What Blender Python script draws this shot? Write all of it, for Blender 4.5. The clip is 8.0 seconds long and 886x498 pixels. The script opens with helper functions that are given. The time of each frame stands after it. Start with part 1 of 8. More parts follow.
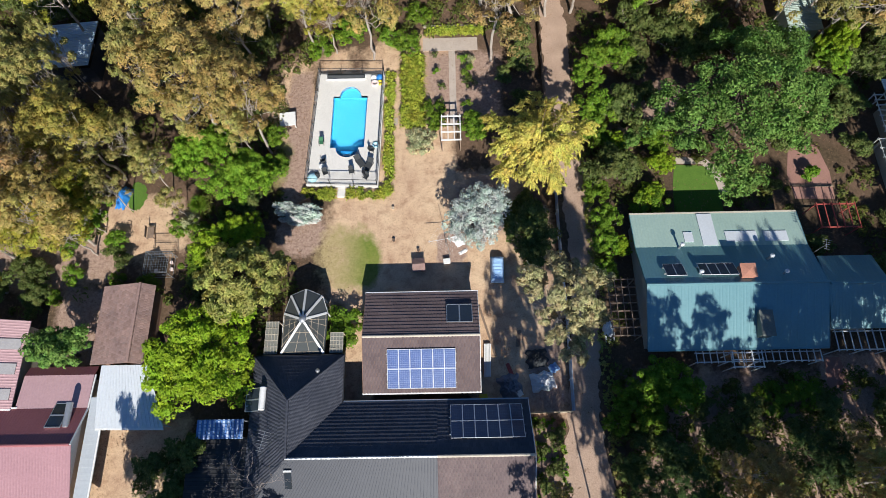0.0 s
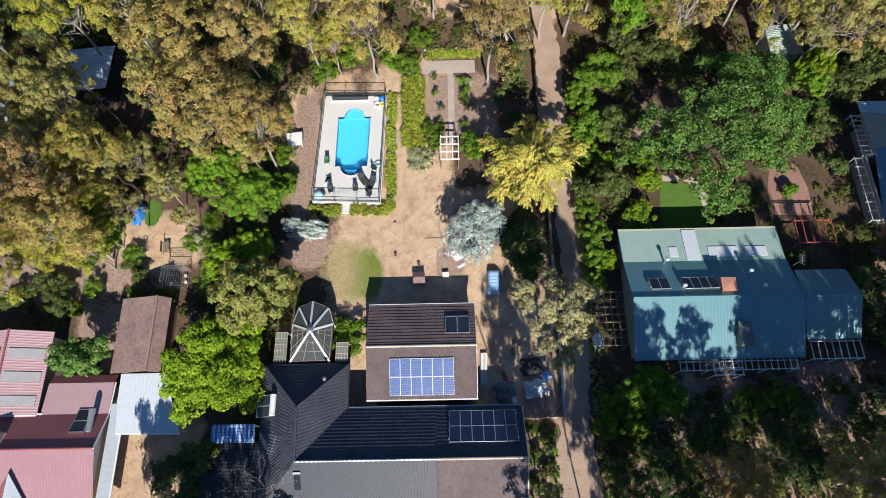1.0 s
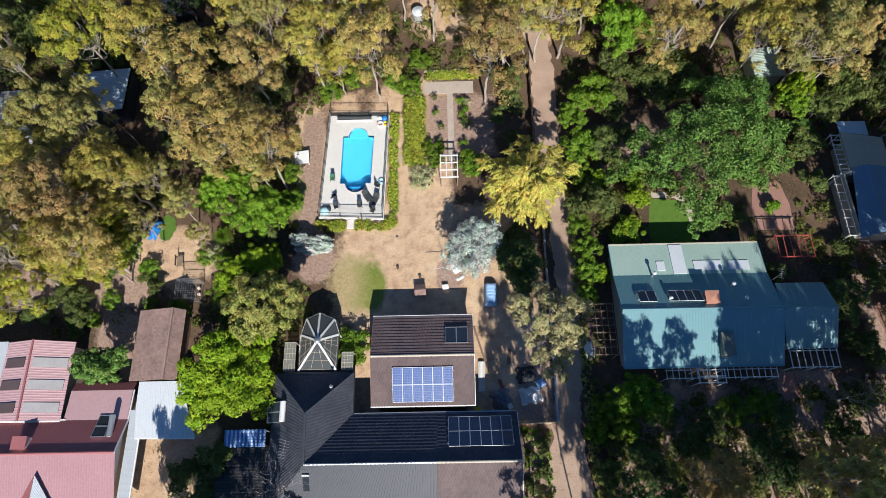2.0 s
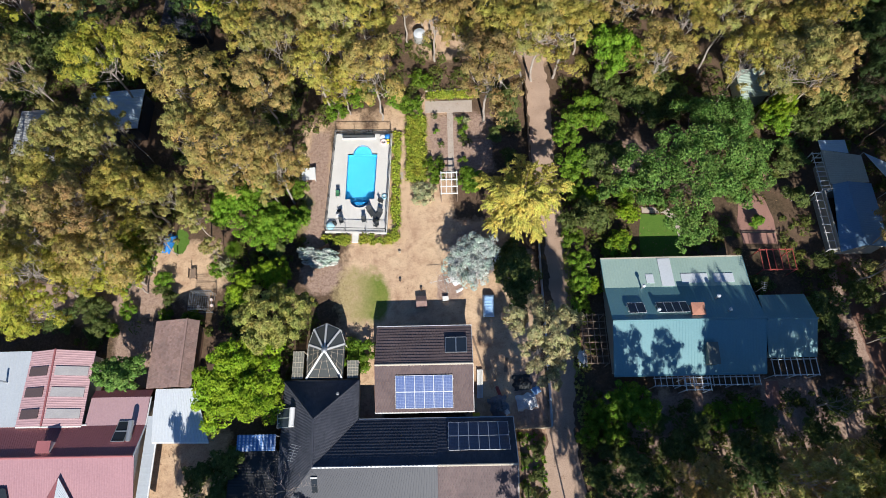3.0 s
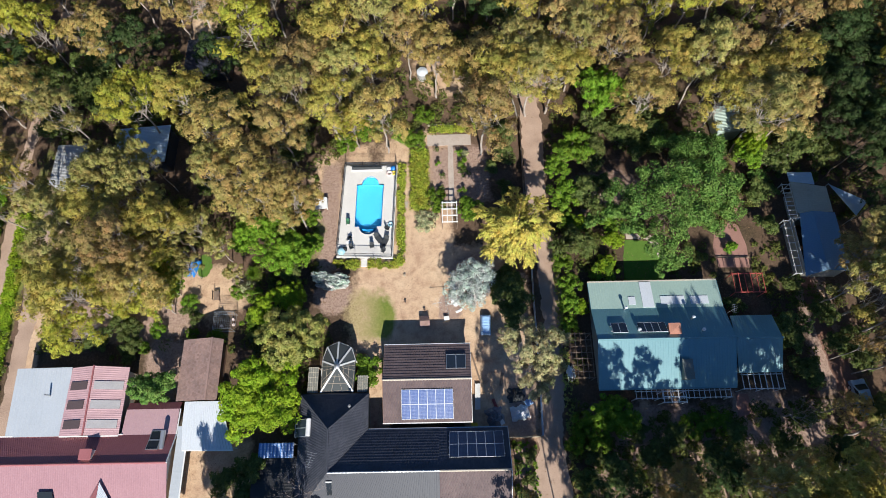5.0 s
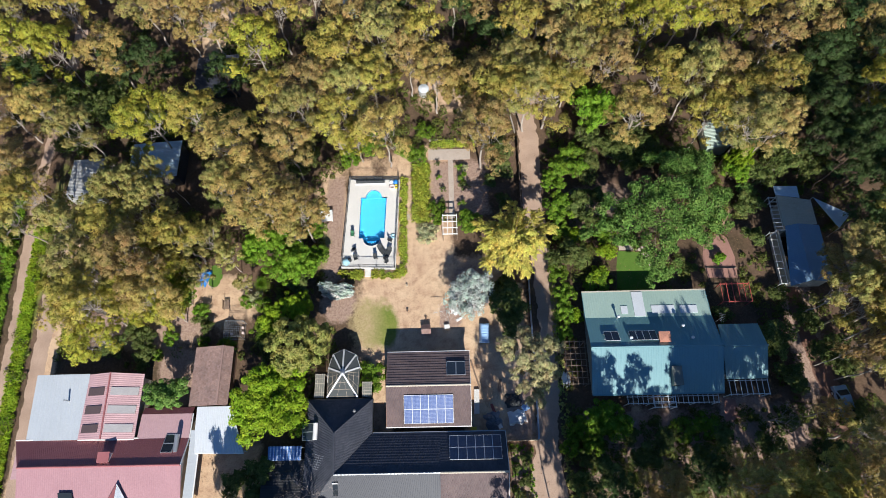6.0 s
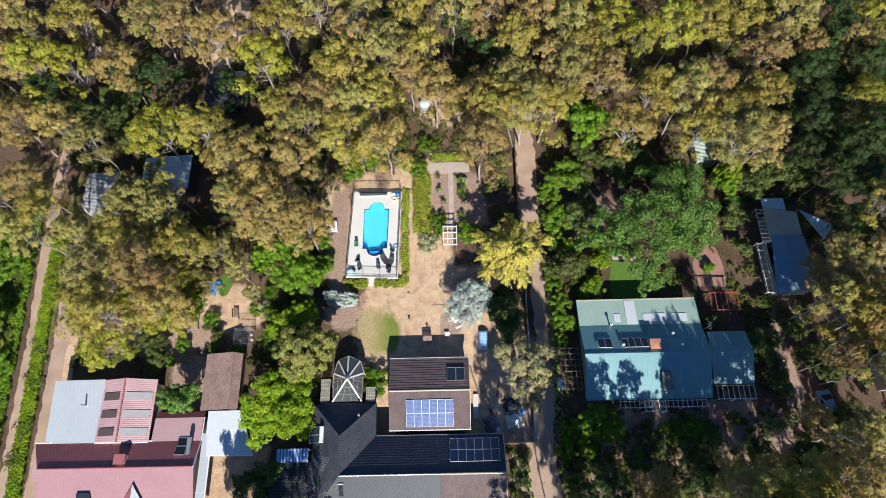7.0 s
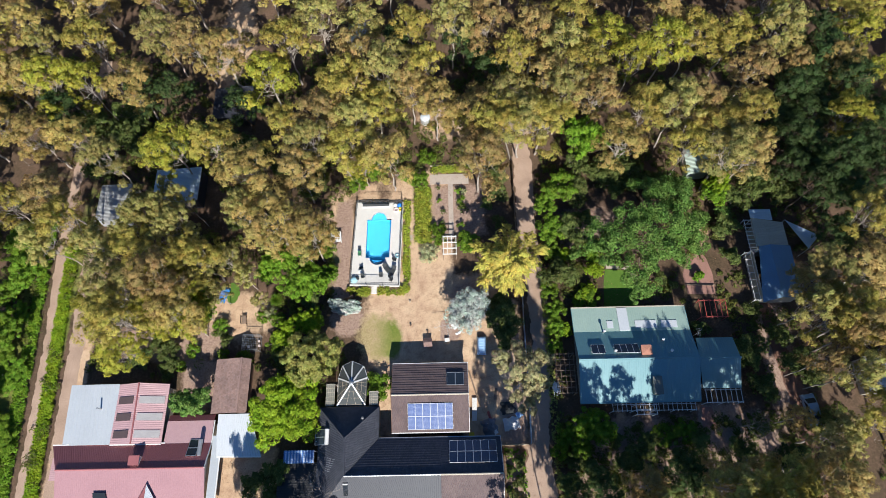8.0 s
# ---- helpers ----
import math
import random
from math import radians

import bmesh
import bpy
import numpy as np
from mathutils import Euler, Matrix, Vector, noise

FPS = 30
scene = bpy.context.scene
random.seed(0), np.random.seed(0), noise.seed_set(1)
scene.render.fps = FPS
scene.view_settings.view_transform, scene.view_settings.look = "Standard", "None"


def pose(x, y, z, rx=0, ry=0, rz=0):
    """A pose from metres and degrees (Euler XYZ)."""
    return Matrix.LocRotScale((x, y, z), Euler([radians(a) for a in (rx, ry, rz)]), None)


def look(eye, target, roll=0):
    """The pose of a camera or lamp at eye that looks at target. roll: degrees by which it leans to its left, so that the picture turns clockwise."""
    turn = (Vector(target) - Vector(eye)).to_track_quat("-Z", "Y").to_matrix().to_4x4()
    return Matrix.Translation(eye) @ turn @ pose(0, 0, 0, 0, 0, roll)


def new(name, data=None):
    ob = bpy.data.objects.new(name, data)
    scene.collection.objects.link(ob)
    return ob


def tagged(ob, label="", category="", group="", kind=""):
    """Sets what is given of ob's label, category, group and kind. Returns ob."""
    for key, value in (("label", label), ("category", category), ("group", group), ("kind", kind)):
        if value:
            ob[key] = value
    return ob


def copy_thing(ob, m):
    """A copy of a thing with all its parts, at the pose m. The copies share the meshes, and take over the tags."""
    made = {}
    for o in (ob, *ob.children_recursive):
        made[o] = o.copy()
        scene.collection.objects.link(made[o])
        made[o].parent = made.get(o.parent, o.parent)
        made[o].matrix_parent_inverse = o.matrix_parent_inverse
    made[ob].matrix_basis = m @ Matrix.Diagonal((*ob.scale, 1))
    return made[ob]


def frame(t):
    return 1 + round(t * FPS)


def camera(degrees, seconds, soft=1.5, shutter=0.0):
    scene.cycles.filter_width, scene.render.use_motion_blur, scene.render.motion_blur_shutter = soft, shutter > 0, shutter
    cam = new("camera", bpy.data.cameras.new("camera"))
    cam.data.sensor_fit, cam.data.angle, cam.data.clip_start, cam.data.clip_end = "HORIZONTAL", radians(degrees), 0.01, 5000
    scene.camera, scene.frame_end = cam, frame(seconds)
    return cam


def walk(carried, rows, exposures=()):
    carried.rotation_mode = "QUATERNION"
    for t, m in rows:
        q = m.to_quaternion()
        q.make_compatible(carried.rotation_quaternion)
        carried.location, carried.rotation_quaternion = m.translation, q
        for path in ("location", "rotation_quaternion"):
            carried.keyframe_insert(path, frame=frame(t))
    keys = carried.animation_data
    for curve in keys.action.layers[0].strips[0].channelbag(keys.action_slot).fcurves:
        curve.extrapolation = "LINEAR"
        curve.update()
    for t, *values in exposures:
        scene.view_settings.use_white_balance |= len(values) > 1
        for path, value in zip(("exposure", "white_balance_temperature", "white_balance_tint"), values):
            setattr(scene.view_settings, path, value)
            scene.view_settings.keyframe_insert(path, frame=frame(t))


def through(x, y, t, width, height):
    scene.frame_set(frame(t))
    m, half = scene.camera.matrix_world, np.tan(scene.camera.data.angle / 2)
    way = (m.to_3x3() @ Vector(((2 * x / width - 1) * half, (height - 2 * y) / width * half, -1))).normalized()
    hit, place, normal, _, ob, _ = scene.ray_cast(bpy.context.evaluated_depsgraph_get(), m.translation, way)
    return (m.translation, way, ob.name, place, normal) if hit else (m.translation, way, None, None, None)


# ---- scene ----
cam = camera(73.0, 8.0, 0.72)
PATH = [
    (0, 7.437, -11.400, 55.590, 20.618, 0.818, -0.950),
    (0.5, 7.549, -11.431, 57.424, 20.715, 0.847, -0.955),
    (1, 7.642, -11.453, 59.257, 20.812, 0.877, -0.960),
    (1.5, 7.717, -11.466, 61.089, 20.909, 0.906, -0.965),
    (2, 7.779, -11.474, 62.921, 21.006, 0.936, -0.970),
    (2.5, 7.829, -11.480, 64.750, 21.103, 0.965, -0.976),
    (3, 7.869, -11.487, 66.578, 21.199, 0.995, -0.981),
    (3.5, 7.903, -11.498, 68.404, 21.296, 1.024, -0.986),
    (4, 7.932, -11.514, 70.228, 21.393, 1.054, -0.991),
    (4.5, 7.959, -11.540, 72.048, 21.490, 1.084, -0.996),
    (5, 7.986, -11.578, 73.866, 21.587, 1.113, -1.001),
    (5.5, 8.016, -11.630, 75.681, 21.684, 1.143, -1.007),
    (6, 8.052, -11.700, 77.492, 21.781, 1.172, -1.012),
    (6.5, 8.095, -11.790, 79.299, 21.878, 1.202, -1.017),
    (7, 8.149, -11.904, 81.101, 21.975, 1.231, -1.022),
    (7.5, 8.215, -12.043, 82.900, 22.072, 1.261, -1.027),
    (8, 8.296, -12.211, 84.693, 22.169, 1.290, -1.032),
]
walk(cam, [(t, pose(x, y, z, rx, ry, rz)) for t, x, y, z, rx, ry, rz in PATH], [(0, 0.57, 5780, 7), (8, 0.69, 5780, 7)])

# ---- world, sun, exposure ----
SUN_EL, SUN_AZ = 35.0, 7.0          # height over the horizon; turn from the -y side towards +x
world = bpy.data.worlds.new("world")
scene.world = world
world.use_nodes = True
wn = world.node_tree.nodes
sky = wn.new("ShaderNodeTexSky")
sky.sky_type = "NISHITA"
sky.sun_disc = False
sky.sun_elevation = radians(SUN_EL)
sky.sun_rotation = radians(180 - SUN_AZ)
sky.air_density, sky.dust_density, sky.ozone_density = 1.2, 0.1, 9.0
wn["Background"].inputs[1].default_value = 0.056
world.node_tree.links.new(sky.outputs[0], wn["Background"].inputs[0])
sun_data = bpy.data.lights.new("sun", "SUN")
sun_data.energy, sun_data.angle, sun_data.color = 4.9, radians(0.53), (1.0, 0.89, 0.74)
sun = new("sun", sun_data)
sd = Vector((math.sin(radians(SUN_AZ)) * math.cos(radians(SUN_EL)), -math.cos(radians(SUN_AZ)) * math.cos(radians(SUN_EL)), math.sin(radians(SUN_EL))))
sun.matrix_world = look(sd * 120, (0, 0, 0))

# ---- materials ----


def nodes_of(name):
    m = bpy.data.materials.new(name)
    m.use_nodes = True
    nt = m.node_tree
    return m, nt, nt.nodes["Principled BSDF"]


def noise_node(nt, scale, detail=4.0, rough=0.6, coord="Object"):
    tc = nt.nodes.new("ShaderNodeTexCoord")
    n = nt.nodes.new("ShaderNodeTexNoise")
    n.inputs["Scale"].default_value, n.inputs["Detail"].default_value, n.inputs["Roughness"].default_value = scale, detail, rough
    nt.links.new(tc.outputs[coord], n.inputs["Vector"])
    return n.outputs["Fac"]


def ramp(nt, fac, stops):
    r = nt.nodes.new("ShaderNodeValToRGB")
    els = r.color_ramp.elements
    while len(els) < len(stops):
        els.new(0.5)
    for e, (p, c) in zip(els, stops):
        e.position, e.color = p, (*c, 1)
    nt.links.new(fac, r.inputs[0])
    return r.outputs[0]


def mix(nt, a, b, fac, kind="MIX"):
    m = nt.nodes.new("ShaderNodeMix")
    m.data_type, m.blend_type = "RGBA", kind
    for sock, v in ((m.inputs[0], fac), (m.inputs[6], a), (m.inputs[7], b)):
        if isinstance(v, (int, float)):
            sock.default_value = v
        elif isinstance(v, tuple):
            sock.default_value = (*v, 1)
        else:
            nt.links.new(v, sock)
    return m.outputs[2]


def bump(nt, bsdf, height, strength=0.3, dist=0.02):
    b = nt.nodes.new("ShaderNodeBump")
    b.inputs["Strength"].default_value, b.inputs["Distance"].default_value = strength, dist
    nt.links.new(height, b.inputs["Height"])
    nt.links.new(b.outputs[0], bsdf.inputs["Normal"])


def surface(name, light, dark, rough=0.7, coarse=0.6, fine=9.0, metal=0.0, wear=0.5, relief=0.25, spec=0.4):
    """A surface whose colour wanders between two tones at a coarse and a fine scale."""
    m, nt, b = nodes_of(name)
    a = ramp(nt, noise_node(nt, coarse, 5), [(0.3, dark), (0.7, light)])
    g = ramp(nt, noise_node(nt, fine, 6, 0.7), [(0.25, tuple(0.78 * c for c in dark)), (0.75, tuple(min(1, 1.12 * c) for c in light))])
    nt.links.new(mix(nt, a, g, wear), b.inputs["Base Color"])
    b.inputs["Roughness"].default_value, b.inputs["Metallic"].default_value = rough, metal
    b.inputs["Specular IOR Level"].default_value = spec
    bump(nt, b, noise_node(nt, fine * 2, 5), relief)
    return m


def leaf_material(name, tones, shine=0.15, through=0.28, vary=1.0):
    """Foliage: every leaf its own tone, every plant its own shift."""
    m, nt, b = nodes_of(name)
    geo = nt.nodes.new("ShaderNodeNewGeometry")
    info = nt.nodes.new("ShaderNodeObjectInfo")
    k = len(tones) - 1
    mean = [sum(t[j] for t in tones) / len(tones) for j in range(3)]
    tones = [tuple(mean[j] + 0.3 * (t[j] - mean[j]) for j in range(3)) for t in tones]
    c = ramp(nt, geo.outputs["Random Per Island"], [(i / k, t) for i, t in enumerate(tones)])
    big = ramp(nt, noise_node(nt, 0.55, 3), [(0.3, (0.72, 0.74, 0.7)), (0.7, (1.18, 1.14, 1.06))])
    c = mix(nt, c, big, 0.8, "MULTIPLY")
    tuft = ramp(nt, noise_node(nt, 1.7, 3, 0.65), [(0.34, (0.58, 0.6, 0.58)), (0.64, (1.34, 1.31, 1.26))])
    c = mix(nt, c, tuft, 0.7, "MULTIPLY")
    grain = ramp(nt, noise_node(nt, 11, 3, 0.7), [(0.36, (0.42, 0.44, 0.42)), (0.5, (1, 1, 1)), (0.66, (1.6, 1.55, 1.5))])
    c = mix(nt, c, grain, 0.85, "MULTIPLY")
    warm = ramp(nt, noise_node(nt, 0.9, 4, 0.7), [(0.35, (0.88, 1.04, 0.9)), (0.5, (1, 1, 1)), (0.65, (1.16, 0.97, 1.02))])
    c = mix(nt, c, warm, 0.9, "MULTIPLY")
    hue = nt.nodes.new("ShaderNodeHueSaturation")
    mr = nt.nodes.new("ShaderNodeMapRange")
    mr.inputs[3].default_value, mr.inputs[4].default_value = 0.5 - 0.006 * vary, 0.5 + 0.006 * vary
    mv = nt.nodes.new("ShaderNodeMapRange")
    mv.inputs[3].default_value, mv.inputs[4].default_value = 1 - 0.15 * vary, 1 + 0.2 * vary
    nt.links.new(info.outputs["Random"], mr.inputs[0])
    nt.links.new(info.outputs["Random"], mv.inputs[0])
    nt.links.new(mr.outputs[0], hue.inputs["Hue"])
    nt.links.new(mv.outputs[0], hue.inputs["Value"])
    nt.links.new(c, hue.inputs["Color"])
    nt.links.new(hue.outputs[0], b.inputs["Base Color"])
    b.inputs["Roughness"].default_value, b.inputs["Specular IOR Level"].default_value = 0.55, shine
    tr = nt.nodes.new("ShaderNodeBsdfTranslucent")
    nt.links.new(hue.outputs[0], tr.inputs["Color"])
    ms = nt.nodes.new("ShaderNodeMixShader")
    ms.inputs[0].default_value = through
    nt.links.new(b.outputs[0], ms.inputs[1])
    nt.links.new(tr.outputs[0], ms.inputs[2])
    nt.links.new(ms.outputs[0], nt.nodes["Material Output"].inputs[0])
    return m


def tile_material(name, tones, rough=0.75, spec=0.3):
    """Roof tiles: each tile its own tone, with grain and lichen."""
    m, nt, b = nodes_of(name)
    geo = nt.nodes.new("ShaderNodeNewGeometry")
    k = len(tones) - 1
    c = ramp(nt, geo.outputs["Random Per Island"], [(i / k, t) for i, t in enumerate(tones)])
    g = ramp(nt, noise_node(nt, 14, 5, 0.7), [(0.3, (0.7, 0.7, 0.7)), (0.7, (1.2, 1.2, 1.2))])
    w = ramp(nt, noise_node(nt, 0.5, 4), [(0.35, (0.82, 0.82, 0.84)), (0.65, (1.12, 1.1, 1.08))])
    nt.links.new(mix(nt, mix(nt, c, g, 0.6, "MULTIPLY"), w, 0.9, "MULTIPLY"), b.inputs["Base Color"])
    b.inputs["Roughness"].default_value, b.inputs["Specular IOR Level"].default_value = rough, spec
    bump(nt, b, noise_node(nt, 40, 4), 0.3, 0.01)
    return m


def ground_material():
    """Ground: litter, bare sandy earth, grass and red mulch, by the zone layer, with ragged borders."""
    m, nt, b = nodes_of("ground_earth")
    at = nt.nodes.new("ShaderNodeAttribute")
    at.attribute_name = "zone"
    sep = nt.nodes.new("ShaderNodeSeparateColor")
    nt.links.new(at.outputs["Color"], sep.inputs[0])
    rag, fine, mid = noise_node(nt, 0.55, 8, 0.7), noise_node(nt, 3.2, 10, 0.8), noise_node(nt, 0.22, 5)
    speck = noise_node(nt, 7, 6, 0.85)

    def mask(sock):
        a = nt.nodes.new("ShaderNodeMath")
        a.operation = "ADD"
        nt.links.new(sock, a.inputs[0])
        nt.links.new(rag, a.inputs[1])
        f = nt.nodes.new("ShaderNodeMath")
        f.operation = "MULTIPLY_ADD"
        f.inputs[1].default_value = 0.25
        nt.links.new(fine, f.inputs[0])
        nt.links.new(a.outputs[0], f.inputs[2])
        return step(f.outputs[0])

    def step(sock):
        r = nt.nodes.new("ShaderNodeMapRange")
        r.inputs[1].default_value, r.inputs[2].default_value = 1.0, 1.28
        nt.links.new(sock, r.inputs[0])
        return r.outputs[0]

    litter = mix(nt, ramp(nt, fine, [(0.3, (0.03, 0.02, 0.014)), (0.48, (0.085, 0.056, 0.038)), (0.7, (0.24, 0.16, 0.115))]),
                 ramp(nt, mid, [(0.35, (0.055, 0.046, 0.022)), (0.65, (0.20, 0.125, 0.085))]), 0.45)
    earth = mix(nt, ramp(nt, fine, [(0.25, (0.34, 0.23, 0.15)), (0.42, (0.50, 0.355, 0.235)), (0.58, (0.60, 0.44, 0.30)), (0.75, (0.70, 0.54, 0.38))]),
                ramp(nt, mid, [(0.32, (0.42, 0.27, 0.18)), (0.5, (0.55, 0.39, 0.26)), (0.68, (0.64, 0.49, 0.33))]), 0.5)
    earth = mix(nt, earth, ramp(nt, speck, [(0.32, (0.35, 0.30, 0.24)), (0.46, (1, 1, 1)), (0.7, (1.15, 1.14, 1.1))]), 0.85, "MULTIPLY")
    earth = mix(nt, earth, ramp(nt, noise_node(nt, 0.9, 7, 0.72), [(0.36, (0.66, 0.56, 0.52)), (0.5, (1, 0.98, 0.97)), (0.64, (1.12, 1.1, 1.06))]), 0.7, "MULTIPLY")
    grass = mix(nt, ramp(nt, fine, [(0.3, (0.09, 0.13, 0.02)), (0.7, (0.24, 0.27, 0.055))]),
                ramp(nt, rag, [(0.35, (0.11, 0.17, 0.02)), (0.65, (0.28, 0.26, 0.08))]), 0.5)
    grass = mix(nt, grass, ramp(nt, fine, [(0.3, (0.26, 0.21, 0.09)), (0.55, (0.42, 0.33, 0.17)), (0.75, (0.55, 0.44, 0.25))]), at.outputs["Alpha"])
    mulch = ramp(nt, fine, [(0.3, (0.15, 0.095, 0.075)), (0.48, (0.32, 0.22, 0.17)), (0.7, (0.50, 0.37, 0.30))])
    c = mix(nt, litter, earth, mask(sep.outputs[0]))
    c = mix(nt, c, mulch, mask(sep.outputs[2]))
    c = mix(nt, c, grass, mask(sep.outputs[1]))
    nt.links.new(c, b.inputs["Base Color"])
    b.inputs["Roughness"].default_value, b.inputs["Specular IOR Level"].default_value = 0.95, 0.15
    bump(nt, b, fine, 0.6, 0.06)
    return m


def solar_material(name, cell, line, nx, ny, w, h, gap=0.05):
    """Dark cells behind glass with a pale printed grid, nx by ny cells on a panel of w by h metres."""
    m, nt, b = nodes_of(name)
    tc = nt.nodes.new("ShaderNodeTexCoord")
    sp = nt.nodes.new("ShaderNodeSeparateXYZ")
    nt.links.new(tc.outputs["Object"], sp.inputs[0])
    masks = []
    for axis, n, size in ((0, nx, w), (1, ny, h)):
        mu = nt.nodes.new("ShaderNodeMath")
        mu.operation = "MULTIPLY"
        mu.inputs[1].default_value = n / size
        nt.links.new(sp.outputs[axis], mu.inputs[0])
        fr = nt.nodes.new("ShaderNodeMath")
        fr.operation = "FRACT"
        nt.links.new(mu.outputs[0], fr.inputs[0])
        lt = nt.nodes.new("ShaderNodeMath")
        lt.operation = "LESS_THAN"
        lt.inputs[1].default_value = gap * n
        nt.links.new(fr.outputs[0], lt.inputs[0])
        masks.append(lt.outputs[0])
    mx = nt.nodes.new("ShaderNodeMath")
    mx.operation = "MAXIMUM"
    nt.links.new(masks[0], mx.inputs[0])
    nt.links.new(masks[1], mx.inputs[1])
    tone = ramp(nt, noise_node(nt, 3, 3), [(0.3, tuple(0.8 * c for c in cell)), (0.7, tuple(1.2 * c for c in cell))])
    nt.links.new(mix(nt, tone, line, mx.outputs[0]), b.inputs["Base Color"])
    b.inputs["Roughness"].default_value, b.inputs["Coat Weight"].default_value, b.inputs["Coat Roughness"].default_value = 0.35, 0.5, 0.08
    return m


def water_material():
    m, nt, b = nodes_of("pool_water")
    b.inputs["Base Color"].default_value = (0.78, 0.95, 1.0, 1)
    b.inputs["Transmission Weight"].default_value, b.inputs["IOR"].default_value, b.inputs["Roughness"].default_value = 1.0, 1.33, 0.02
    bump(nt, b, noise_node(nt, 2.2, 3), 0.12, 0.03)
    return m


def glass_material(name, tint, rough=0.12, share=0.6):
    m, nt, b = nodes_of(name)
    b.inputs["Base Color"].default_value = (*tint, 1)
    b.inputs["Roughness"].default_value = rough
    tr = nt.nodes.new("ShaderNodeBsdfTransparent")
    tr.inputs[0].default_value = (*tuple(min(1, 1.4 * c + 0.2) for c in tint), 1)
    ms = nt.nodes.new("ShaderNodeMixShader")
    ms.inputs[0].default_value = share
    nt.links.new(tr.outputs[0], ms.inputs[1])
    nt.links.new(b.outputs[0], ms.inputs[2])
    nt.links.new(ms.outputs[0], nt.nodes["Material Output"].inputs[0])
    return m


